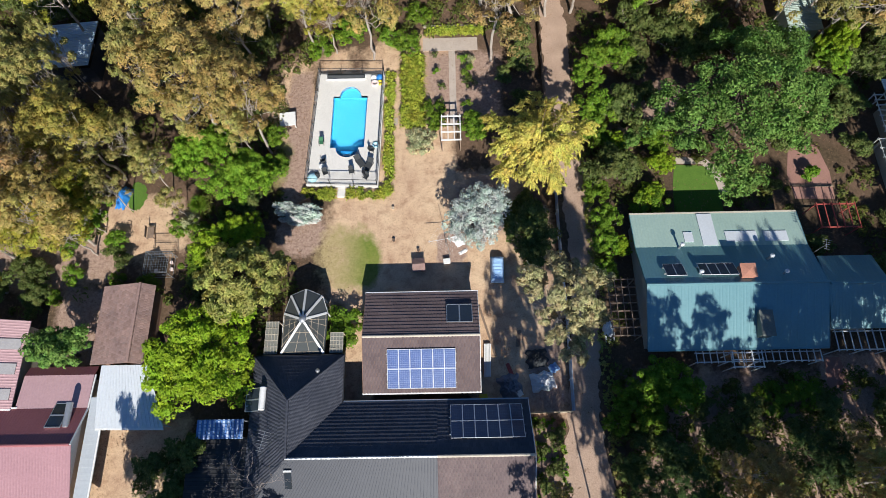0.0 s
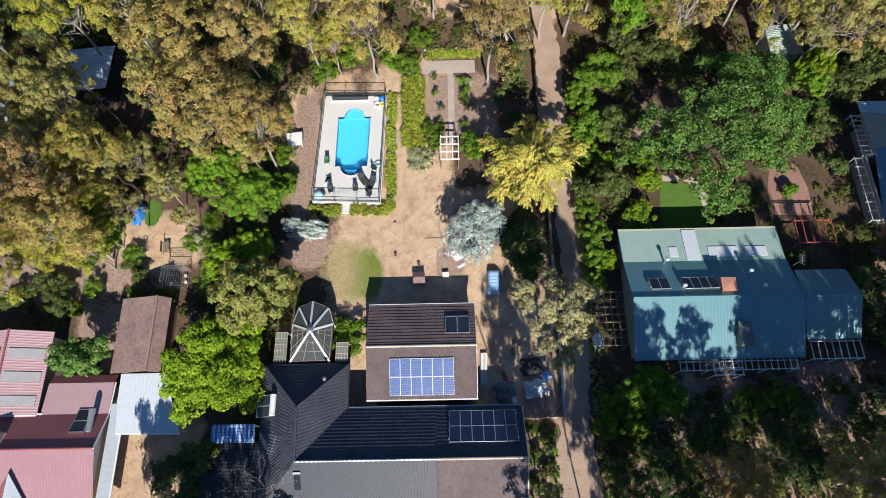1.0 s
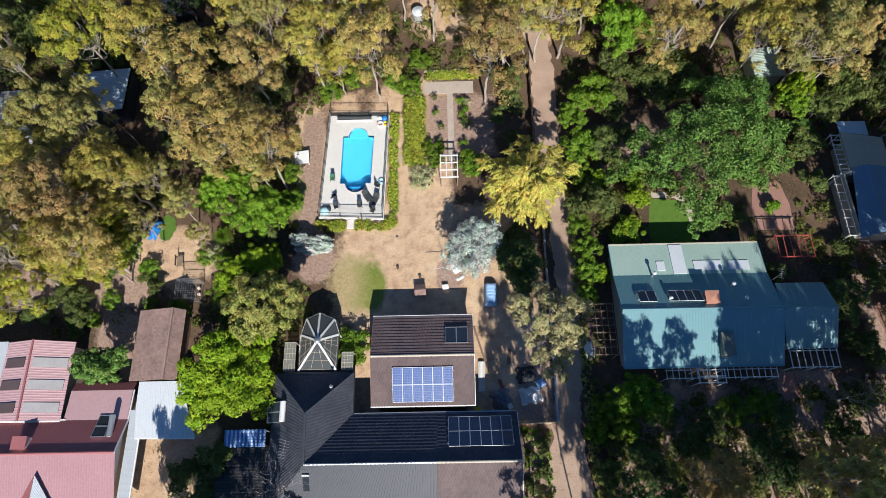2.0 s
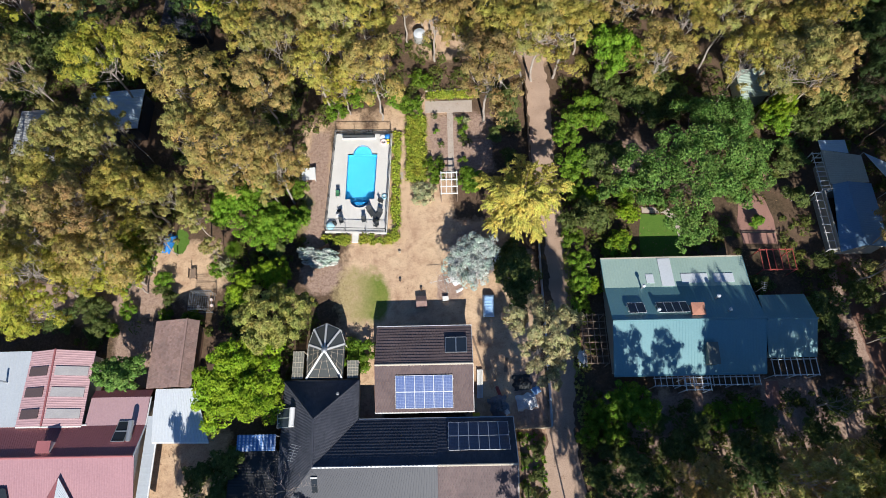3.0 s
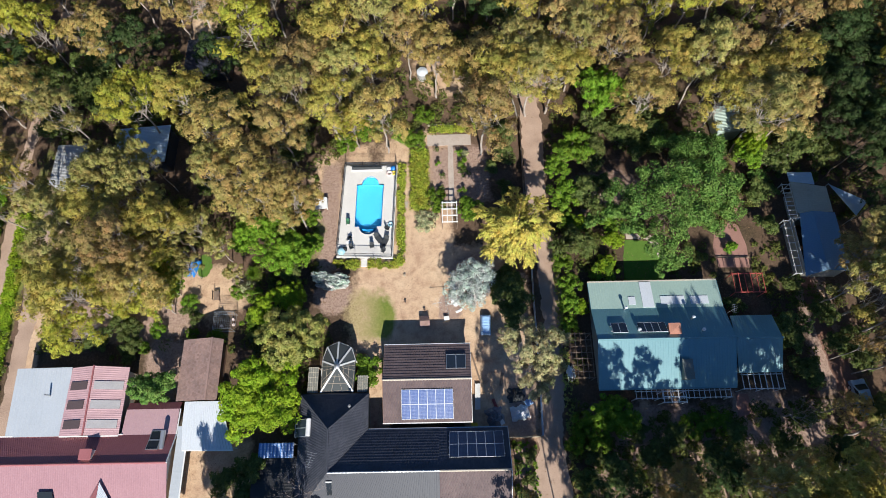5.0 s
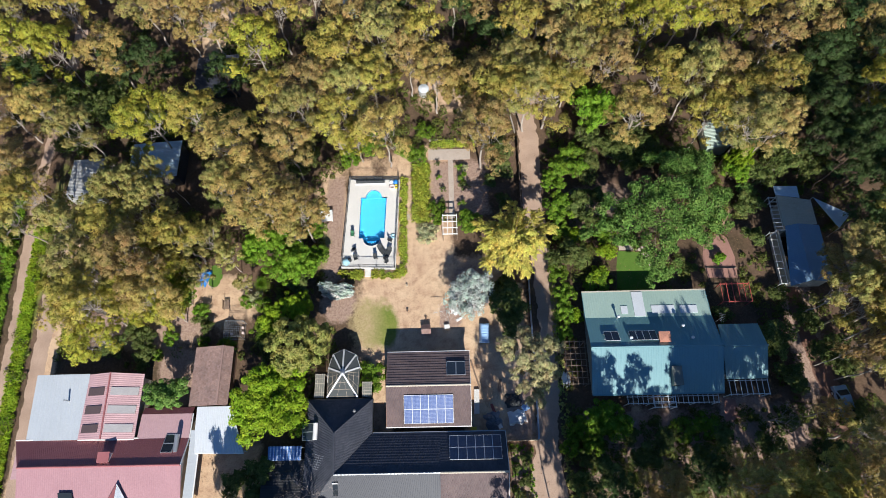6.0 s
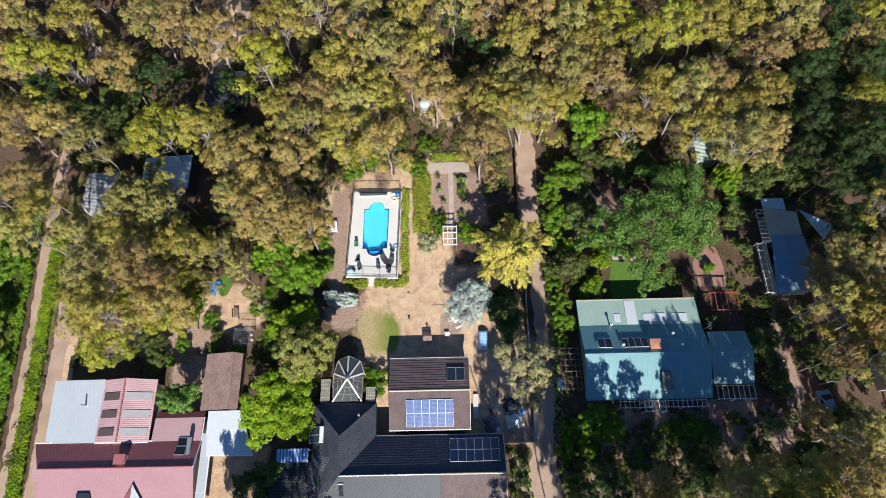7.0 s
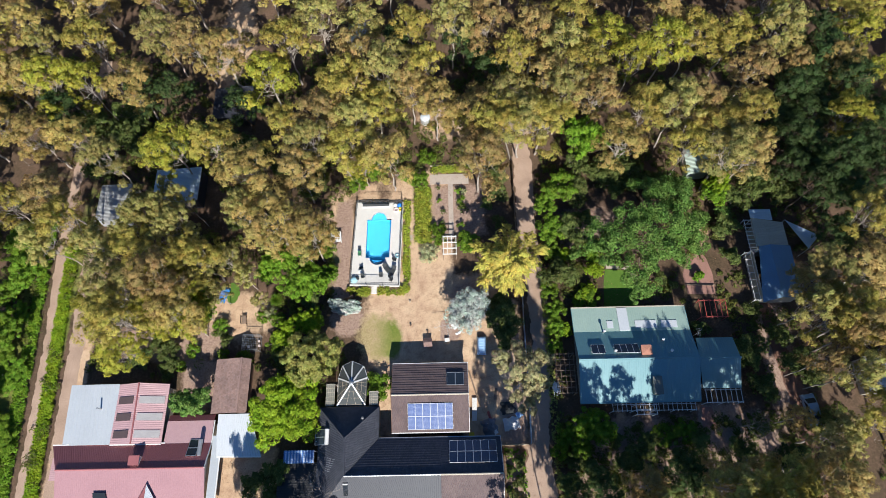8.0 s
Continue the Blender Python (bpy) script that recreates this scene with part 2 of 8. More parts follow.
M = {
    "ground": ground_material(),
    "drive": surface("gravel_drive", (0.55, 0.40, 0.305), (0.25, 0.17, 0.125), 0.95, 0.35, 7, 0, 0.6, 0.5, 0.15),
    # reddish earth, its tones lowered to stand for tree shade on the track
    "redtrack": surface("shade_dark_reddish_earth", (0.30, 0.17, 0.125), (0.16, 0.09, 0.065), 0.95, 0.5, 7, 0, 0.6, 0.5, 0.15),
    "turf": surface("mown_turf", (0.13, 0.22, 0.035), (0.06, 0.125, 0.02), 0.95, 1.4, 9, 0, 0.7, 0.7, 0.15),
    "concrete": surface("pale_concrete", (0.72, 0.69, 0.65), (0.58, 0.555, 0.52), 0.85, 0.5, 8, 0, 0.6, 0.2),
    "paving": surface("old_paving", (0.52, 0.44, 0.375), (0.38, 0.31, 0.26), 0.9, 0.7, 9),
    "terrace": surface("red_terrace", (0.36, 0.20, 0.16), (0.24, 0.13, 0.105), 0.9, 0.7, 9),
    "liner": surface("pool_liner", (0.09, 0.445, 0.76), (0.07, 0.40, 0.71), 0.6, 0.8, 6, 0, 0.4, 0.05),
    "stepblue": surface("navy_step_tile", (0.03, 0.24, 0.52), (0.02, 0.18, 0.42), 0.6, 0.8, 6, 0, 0.4, 0.05),
    "alu": surface("pale_aluminium", (0.66, 0.68, 0.72), (0.56, 0.58, 0.62), 0.4, 1, 10, 0.0, 0.4, 0.05),
    "slate": surface("slate_sheet_roof", (0.042, 0.045, 0.06), (0.032, 0.035, 0.048), 0.55, 0.5, 6),
    "water": water_material(),
    "tile_brown": tile_material("brown_roof_tile", [(0.132, 0.097, 0.098), (0.144, 0.107, 0.107), (0.156, 0.117, 0.115), (0.138, 0.104, 0.105)]),
    "tile_grey": tile_material("charcoal_roof_tile", [(0.046, 0.050, 0.066), (0.056, 0.060, 0.078), (0.066, 0.070, 0.088)], 0.6, 0.4),
    "tile_red": tile_material("weathered_clay_tile", [(0.24, 0.16, 0.14), (0.29, 0.195, 0.17), (0.33, 0.225, 0.20), (0.26, 0.185, 0.165)], 0.9, 0.2),
    "roof_green": surface("green_sheet_roof", (0.145, 0.285, 0.315), (0.115, 0.24, 0.275), 0.36, 0.25, 5, 0.2, 0.4, 0.04, 1.0),
    "roof_verandah": surface("sage_green_sheet_roof", (0.36, 0.47, 0.41), (0.29, 0.40, 0.36), 0.45, 0.25, 5, 0.0, 0.4, 0.04, 0.5),
    "ventgrey": surface("weathered_grey_sheet", (0.20, 0.21, 0.18), (0.13, 0.14, 0.125), 0.7, 0.8, 6),
    "tarpgrey": surface("grey_tarpaulin", (0.24, 0.25, 0.29), (0.15, 0.16, 0.19), 0.6, 1.5, 9, 0, 0.5, 0.4),
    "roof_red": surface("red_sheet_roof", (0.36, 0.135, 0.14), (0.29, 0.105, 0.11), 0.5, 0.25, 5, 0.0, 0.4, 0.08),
    # red sheeting of the sun-facing slope, paler than roof_red on the shaded side
    "roof_red_sunny": surface("sunny_red_sheet_roof", (0.40, 0.225, 0.245), (0.33, 0.18, 0.20), 0.5, 0.25, 5, 0.0, 0.5, 0.08),
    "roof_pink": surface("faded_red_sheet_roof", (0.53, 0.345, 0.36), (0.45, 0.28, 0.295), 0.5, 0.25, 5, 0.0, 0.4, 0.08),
    "roof_grey": surface("pale_grey_sheet_roof", (0.50, 0.53, 0.57), (0.43, 0.46, 0.50), 0.5, 0.3, 6, 0.0, 0.4, 0.08),
    "roof_white": surface("white_sheet_roof", (0.62, 0.65, 0.69), (0.54, 0.57, 0.61), 0.5, 0.3, 6, 0.0, 0.4, 0.08),
    "roof_zinc": surface("galvanised_sheet_roof", (0.50, 0.50, 0.50), (0.34, 0.34, 0.35), 0.5, 0.5, 6, 0.3, 0.5, 0.1),
    "roof_sage": surface("sage_sheet_roof", (0.46, 0.54, 0.48), (0.36, 0.44, 0.40), 0.5, 0.5, 6, 0.1, 0.5, 0.08),
    "roof_blue": surface("blue_grey_sheet_roof", (0.54, 0.64, 0.74), (0.42, 0.52, 0.62), 0.5, 0.4, 6, 0.1, 0.4, 0.08),
    "roof_navy": surface("weathered_blue_sheet_roof", (0.20, 0.31, 0.45), (0.17, 0.27, 0.40), 0.6, 0.4, 6, 0.1, 0.4, 0.08),
    "roof_tan": surface("cream_sheet_roof", (0.55, 0.50, 0.40), (0.42, 0.38, 0.30), 0.6, 0.5, 6),
    "bluesheet": surface("blue_white_sheet", (0.78, 0.82, 0.90), (0.48, 0.58, 0.78), 0.35, 2.0, 8),
    "bluestrip": surface("blue_translucent_strip", (0.16, 0.30, 0.62), (0.11, 0.22, 0.50), 0.3, 2.0, 8),
    "clear": surface("fibreglass_sheet", (0.47, 0.45, 0.45), (0.33, 0.31, 0.32), 0.45, 0.7, 8),
    "smoky": surface("smoky_sheet", (0.12, 0.085, 0.085), (0.09, 0.065, 0.065), 0.4, 0.7, 8),
    "white": surface("white_paint", (0.80, 0.79, 0.77), (0.70, 0.69, 0.67), 0.5, 0.8, 8, 0, 0.4, 0.06),
    "cream": surface("cream_wall", (0.55, 0.49, 0.40), (0.44, 0.39, 0.32), 0.8, 0.8, 8),
    "brick": surface("brown_brick_wall", (0.30, 0.18, 0.13), (0.2, 0.12, 0.09), 0.9, 0.9, 6),
    "redpaint": surface("red_paint", (0.42, 0.09, 0.07), (0.30, 0.065, 0.055), 0.6, 0.8, 8),
    "fencegrey": surface("grey_powder_coat", (0.34, 0.35, 0.37), (0.25, 0.26, 0.28), 0.45, 1, 10, 0, 0.4, 0.05),
    "wood": surface("weathered_timber", (0.30, 0.22, 0.16), (0.17, 0.12, 0.09), 0.85, 1.2, 14),
    "palewood": surface("pale_timber", (0.55, 0.46, 0.34), (0.40, 0.32, 0.23), 0.8, 1.2, 14),
    "black": surface("black_powder_coat", (0.03, 0.03, 0.032), (0.018, 0.018, 0.02), 0.45, 1, 10, 0, 0.4, 0.05),
    "steel": surface("galvanised_steel", (0.55, 0.56, 0.57), (0.42, 0.43, 0.44), 0.4, 1, 10, 0.7, 0.4, 0.05),
    "terracotta": surface("terracotta", (0.50, 0.24, 0.165), (0.40, 0.185, 0.125), 0.8, 1, 8),
    "bluetarp": surface("blue_tarpaulin", (0.40, 0.59, 0.86), (0.30, 0.49, 0.80), 0.5, 1.5, 9, 0, 0.4, 0.3),
    "whitetarp": surface("white_sheeting", (0.80, 0.80, 0.80), (0.68, 0.68, 0.70), 0.6, 1.5, 9, 0, 0.4, 0.3),
    "darkcloth": surface("dark_mesh_fabric", (0.05, 0.055, 0.06), (0.03, 0.033, 0.036), 0.8, 2, 14),
    "greencloth": surface("green_fabric", (0.05, 0.16, 0.08), (0.03, 0.11, 0.055), 0.8, 2, 14),
    "yellow": surface("yellow_plastic", (0.80, 0.62, 0.04), (0.68, 0.50, 0.03), 0.4, 2, 9),
    "bluepl": surface("blue_plastic", (0.045, 0.22, 0.62), (0.03, 0.17, 0.5), 0.35, 2, 9),
    "pink": surface("pale_pink_plastic", (0.80, 0.66, 0.62), (0.72, 0.58, 0.55), 0.4, 2, 9),
    "cyan": surface("pale_blue_plastic", (0.45, 0.70, 0.78), (0.36, 0.60, 0.70), 0.35, 2, 9),
    "carpaint": surface("pale_blue_car_paint", (0.30, 0.42, 0.54), (0.27, 0.38, 0.50), 0.25, 1, 8, 0.2, 0.3, 0.02),
    "carglass": surface("dark_car_glass", (0.03, 0.035, 0.04), (0.02, 0.024, 0.03), 0.1, 1, 8, 0, 0.3, 0.01),
    "rubber": surface("tyre_rubber", (0.03, 0.03, 0.03), (0.02, 0.02, 0.02), 0.9, 3, 20),
    "glass": glass_material("tinted_roof_glass", (0.12, 0.13, 0.13), 0.2, 0.6),
    "frosted": glass_material("rippled_plastic_sheet", (0.42, 0.42, 0.38), 0.3, 0.4),
    "hotglass": surface("collector_glass", (0.035, 0.045, 0.06), (0.025, 0.033, 0.045), 0.12, 1, 8, 0, 0.3, 0.01, 0.6),
    "pv_blue": solar_material("blue_solar_cells", (0.04, 0.08, 0.245), (0.22, 0.28, 0.48), 6, 10, 0.96, 1.6, 0.012),
    "pv_black": solar_material("black_solar_cells", (0.018, 0.027, 0.068), (0.05, 0.065, 0.12), 6, 10, 0.96, 1.6, 0.01),
    "bark": surface("pale_gum_bark", (0.48, 0.42, 0.37), (0.24, 0.20, 0.165), 0.9, 0.8, 5, 0, 0.5, 0.4),
    "darkbark": surface("dark_bark", (0.16, 0.115, 0.085), (0.09, 0.065, 0.05), 0.95, 0.8, 6, 0, 0.5, 0.5),
    "twig": surface("grey_twig", (0.34, 0.29, 0.26), (0.22, 0.18, 0.16), 0.95, 0.8, 6),
    "olive": leaf_material("olive_gum_leaf", [(0.174, 0.18, 0.028), (0.311, 0.292, 0.051), (0.467, 0.394, 0.093), (0.624, 0.489, 0.17)], through=0.36),
    "brown": leaf_material("brown_gum_leaf", [(0.204, 0.178, 0.043), (0.338, 0.281, 0.076), (0.493, 0.382, 0.136), (0.611, 0.448, 0.204)], through=0.36),
    "lime": leaf_material("lime_gum_leaf", [(0.177, 0.21, 0.022), (0.299, 0.322, 0.035), (0.435, 0.419, 0.055), (0.544, 0.47, 0.109)], through=0.36),
    "sage": leaf_material("sage_gum_leaf", [(0.173, 0.184, 0.046), (0.299, 0.296, 0.086), (0.443, 0.406, 0.143), (0.603, 0.514, 0.222)], through=0.36),
    "tan": leaf_material("tan_gum_leaf", [(0.204, 0.162, 0.05), (0.332, 0.258, 0.09), (0.461, 0.349, 0.146), (0.576, 0.425, 0.213)], through=0.36),
    "vivid": leaf_material("vivid_green_leaf", [(0.08, 0.17, 0.010), (0.14, 0.27, 0.016), (0.21, 0.37, 0.028), (0.30, 0.46, 0.05)], vary=0.3),
    # gum leaf darkened well below the other gums, shade put into the colour
    "dark": leaf_material("shade_dark_gum_leaf", [(0.02, 0.046, 0.014), (0.038, 0.074, 0.022), (0.064, 0.104, 0.034), (0.098, 0.13, 0.05)]),
    "fresh": leaf_material("fresh_green_leaf", [(0.11, 0.205, 0.008), (0.19, 0.315, 0.012), (0.285, 0.42, 0.018), (0.40, 0.51, 0.04)], vary=0.3),
    "oak": leaf_material("broad_green_leaf", [(0.068, 0.138, 0.026), (0.12, 0.226, 0.046), (0.178, 0.305, 0.068), (0.255, 0.39, 0.105)], vary=0.4),
    "pale": leaf_material("pale_olive_leaf", [(0.207, 0.232, 0.055), (0.342, 0.366, 0.091), (0.488, 0.5, 0.146), (0.634, 0.61, 0.232)], through=0.36, vary=0.3),
    "gold": leaf_material("golden_leaf", [(0.40, 0.345, 0.06), (0.56, 0.50, 0.10), (0.68, 0.62, 0.14), (0.78, 0.71, 0.22)], vary=0),
    "bluegrey": leaf_material("silver_blue_leaf", [(0.29, 0.35, 0.36), (0.43, 0.50, 0.51), (0.57, 0.63, 0.63), (0.70, 0.75, 0.74)], vary=0),
    "slender": leaf_material("grey_olive_leaf", [(0.224, 0.224, 0.105), (0.392, 0.371, 0.189), (0.56, 0.518, 0.294), (0.77, 0.686, 0.434)], through=0.36, vary=0.3),
    "bush": leaf_material("bright_shrub_leaf", [(0.060, 0.132, 0.012), (0.108, 0.216, 0.018), (0.168, 0.288, 0.024), (0.252, 0.336, 0.036)]),
    "darkbush": leaf_material("dark_shrub_leaf", [(0.046, 0.072, 0.018), (0.085, 0.120, 0.029), (0.130, 0.169, 0.046), (0.208, 0.234, 0.085)]),
    "strap": leaf_material("strap_leaf", [(0.14, 0.2, 0.015), (0.26, 0.32, 0.025), (0.38, 0.42, 0.05), (0.5, 0.5, 0.1)]),
    "litter": leaf_material("dead_leaf", [(0.10, 0.06, 0.04), (0.2, 0.12, 0.08), (0.32, 0.2, 0.13), (0.42, 0.3, 0.2)]),
    "under": leaf_material("undergrowth_leaf", [(0.036, 0.060, 0.012), (0.072, 0.102, 0.019), (0.132, 0.156, 0.031), (0.216, 0.204, 0.066)]),
    "petal": leaf_material("white_petal", [(0.24, 0.27, 0.10), (0.42, 0.43, 0.22), (0.68, 0.66, 0.50)], vary=0.3),
}

# ---- building blocks ----


class Geo:
    """Corners and faces of one mesh."""

    def __init__(self):
        self.v, self.f = [], []

    def add(self, verts, faces):
        n = len(self.v)
        self.v.extend(tuple(p) for p in verts)
        self.f.extend(tuple(i + n for i in f) for f in faces)
        return self

    def box(self, x0, x1, y0, y1, z0, z1, c=0.01, m=None):
        """A box with chamfered edges."""
        x0, x1, y0, y1, z0, z1 = min(x0, x1), max(x0, x1), min(y0, y1), max(y0, y1), min(z0, z1), max(z0, z1)
        c = min(c, 0.3 * min(x1 - x0, y1 - y0, z1 - z0))
        bm = bmesh.new()
        for x, a in ((x0, 1), (x1, -1)):
            for y, b in ((y0, 1), (y1, -1)):
                for z, d in ((z0, 1), (z1, -1)):
                    for p in ((x, y + b * c, z + d * c), (x + a * c, y, z + d * c), (x + a * c, y + b * c, z)):
                        bm.verts.new(m @ Vector(p) if m else p)
        bmesh.ops.convex_hull(bm, input=bm.verts)
        bm.verts.index_update()
        self.add([v.co for v in bm.verts], [[v.index for v in f.verts] for f in bm.faces])
        bm.free()
        return self

    def slab(self, corners, thick):
        """A flat piece over a polygon of 3D corners, anticlockwise from above, thick downwards."""
        n = len(corners)
        low = [(x, y, z - thick) for x, y, z in corners]
        return self.add([*corners, *low], [tuple(range(n)), tuple(range(2 * n - 1, n - 1, -1)), *((i, i + n, (i + 1) % n + n, (i + 1) % n) for i in range(n))])

    def tube(self, pts, radii, sides=6, caps=True):
        pts = [Vector(p) for p in pts]
        if isinstance(radii, (int, float)):
            radii = [radii] * len(pts)
        verts, faces = [], []
        for i, p in enumerate(pts):
            d = (pts[min(i + 1, len(pts) - 1)] - pts[max(i - 1, 0)]).normalized()
            u = d.orthogonal().normalized()
            w = d.cross(u)
            for k in range(sides):
                a = 2 * math.pi * k / sides
                verts.append(p + radii[i] * (math.cos(a) * u + math.sin(a) * w))
        for i in range(len(pts) - 1):
            for k in range(sides):
                a, b = i * sides + k, i * sides + (k + 1) % sides
                faces.append((a, b, b + sides, a + sides))
        if caps:
            faces += [tuple(range(sides))[::-1], tuple(range((len(pts) - 1) * sides, len(pts) * sides))]
        return self.add(verts, faces)

    def bar(self, a, b, w, h):
        """A squared timber from a to b, w wide and h high, hanging under the line."""
        a, b = Vector(a), Vector(b)
        d = (b - a).normalized()
        s = d.cross(Vector((0, 0, 1)))
        s = s.normalized() if s.length > 1e-4 else Vector((1, 0, 0))
        u = s.cross(d)
        v = [p + 0.5 * w * i * s + j * h * u for p in (a, b) for i, j in ((-1, 0), (1, 0), (1, -1), (-1, -1))]
        return self.add(v, [(0, 1, 2, 3), (7, 6, 5, 4), (0, 4, 5, 1), (1, 5, 6, 2), (2, 6, 7, 3), (3, 7, 4, 0)])

    def dome(self, c, rx, ry, rz, rings=5, sides=12):
        v, f = [], []
        for i in range(rings):
            a = 0.5 * math.pi * i / rings
            v += [(c[0] + rx * math.cos(a) * math.cos(t), c[1] + ry * math.cos(a) * math.sin(t), c[2] + rz * math.sin(a)) for t in (2 * math.pi * k / sides for k in range(sides))]
        v.append((c[0], c[1], c[2] + rz))
        for i in range(rings - 1):
            f += [(i * sides + k, i * sides + (k + 1) % sides, (i + 1) * sides + (k + 1) % sides, (i + 1) * sides + k) for k in range(sides)]
        f += [((rings - 1) * sides + k, (rings - 1) * sides + (k + 1) % sides, rings * sides) for k in range(sides)]
        f.append(tuple(range(sides))[::-1])
        return self.add(v, f)

    def mesh(self, name, material, smooth=False):
        me = bpy.data.meshes.new(name)
        me.from_pydata([tuple(p) for p in self.v], [], self.f)
        me.materials.append(material)
        if smooth:
            me.shade_smooth()
        me.update()
        return me


def part(name, geo, material, parent, label="", smooth=False):
    """One mesh under a thing or a part."""
    ob = new(name, geo if isinstance(geo, bpy.types.Mesh) else geo.mesh(name, M[material], smooth))
    ob.parent = parent
    return tagged(ob, label) if label else ob


def thing(name, label, category, group="", x=0.0, y=0.0, z=0.0, rz=0.0, kind=""):
    ob = new(name)
    ob.empty_display_size = 0.3
    ob.matrix_basis = pose(x, y, z, 0, 0, rz)
    return tagged(ob, label, category, group, kind)


def solid(name, geo, material, label, category="", group="", kind="", smooth=False, at=None):
    ob = new(name, geo.mesh(name, M[material], smooth))
    if at is not None:
        ob.matrix_basis = at
    return tagged(ob, label, category, group, kind)


def tiles(p0, p1, p2, p3, course=0.36, col=0.30, lip=0.06, roll=0.045):
    """Tiles on a slope: p0-p1 along the eave, p3-p2 along the ridge (p2 = p3 for a triangle). Each tile is an island of its own."""
    p0, p1, p2, p3 = (Vector(p) for p in (p0, p1, p2, p3))
    n = (p1 - p0).cross((p3 + p2) / 2 - (p0 + p1) / 2).normalized()
    if n.z < 0:
        n = -n
    rows = max(1, round((((p3 + p2) - (p0 + p1)) / 2).length / course))
    g = Geo()
    for r in range(rows):
        v0, v1 = r / rows, min(1, (r + 1.12) / rows)
        a0, b0, a1, b1 = p0.lerp(p3, v0), p1.lerp(p2, v0), p0.lerp(p3, v1), p1.lerp(p2, v1)
        cols = max(1, round((b0 - a0).length / col))
        off = 0.5 * (r % 2)
        for c in range(cols + (r % 2)):
            s, e = max(0, (c - off) / cols), min(1, (c + 1 - off) / cols - 0.04 / cols)
            j = lip * random.uniform(0.96, 1.04)
            m = (s + e) / 2
            q = [a0.lerp(b0, s) + n * j, a0.lerp(b0, m) + n * (j + roll), a0.lerp(b0, e) + n * j,
                 a1.lerp(b1, e) + n * 0.012, a1.lerp(b1, m) + n * (0.012 + roll), a1.lerp(b1, s) + n * 0.012,
                 a0.lerp(b0, s) - n * 0.01, a0.lerp(b0, e) - n * 0.01]
            g.add(q, [(0, 1, 4, 5), (1, 2, 3, 4), (6, 7, 2, 1, 0)])
    return g


def sheet(p0, p1, p2, p3, pitch=0.28, rib=0.02, seam=0.0):
    """Ribbed roof sheeting on a slope, ribs running from the eave p0-p1 to the ridge p3-p2."""
    p0, p1, p2, p3 = (Vector(p) for p in (p0, p1, p2, p3))
    n = (p1 - p0).cross(p3 - p0).normalized()
    if n.z < 0:
        n = -n
    cols = max(2, round(max((p1 - p0).length, (p2 - p3).length) / pitch))
    v, f = [], []
    for c in range(cols):
        for k, up in ((0.0, 0), (0.55, 0), (0.65, 1), (0.9, 1)):
            u = (c + k) / cols
            for a, b in ((p0, p1), (p3, p2)):
                v.append(a.lerp(b, u) + n * (rib * up + 0.01))
    for a, b in ((p0, p1), (p3, p2)):
        v.append(b + n * 0.01)
    for i in range(0, len(v) - 2, 2):
        f.append((i, i + 2, i + 3, i + 1))
    g = Geo().add(v, f)
    corners = [p0, p1, p2, p3]
    g.slab([tuple(c - n * 0.004) for c in corners] if (p1 - p0).cross(p3 - p0).z > 0 else [tuple(c - n * 0.004) for c in corners[::-1]], 0.08)
    return g


def ring_wall(x0, x1, y0, y1, z, t=0.15):
    """Four walls with thickness, butted."""
    out = []
    for a in ((x0, x1, y0, y0 + t), (x0, x1, y1 - t, y1), (x0, x0 + t, y0 + t + 0.002, y1 - t - 0.002), (x1 - t, x1, y0 + t + 0.002, y1 - t - 0.002)):
        out.append(Geo().box(*a, 0, z, 0.005))
    return out


def gutter(a, b, r=0.07):
    a, b = Vector(a), Vector(b)
    return Geo().bar(a, b, 2 * r, 1.4 * r)


def window(parent, x0, x1, y, z0, z1, out):
    """A framed window on a wall that faces -y or +y (out = -1 or 1)."""
    w = part("window", Geo().box(x0, x1, y, y + 0.03 * out, z0, z1), "white", parent)
    part("pane", Geo().box(x0 + 0.07, x1 - 0.07, y + 0.032 * out, y + 0.04 * out, z0 + 0.07, z1 - 0.07, 0.002), "carglass", w)
    return w


# ---- the ground ----


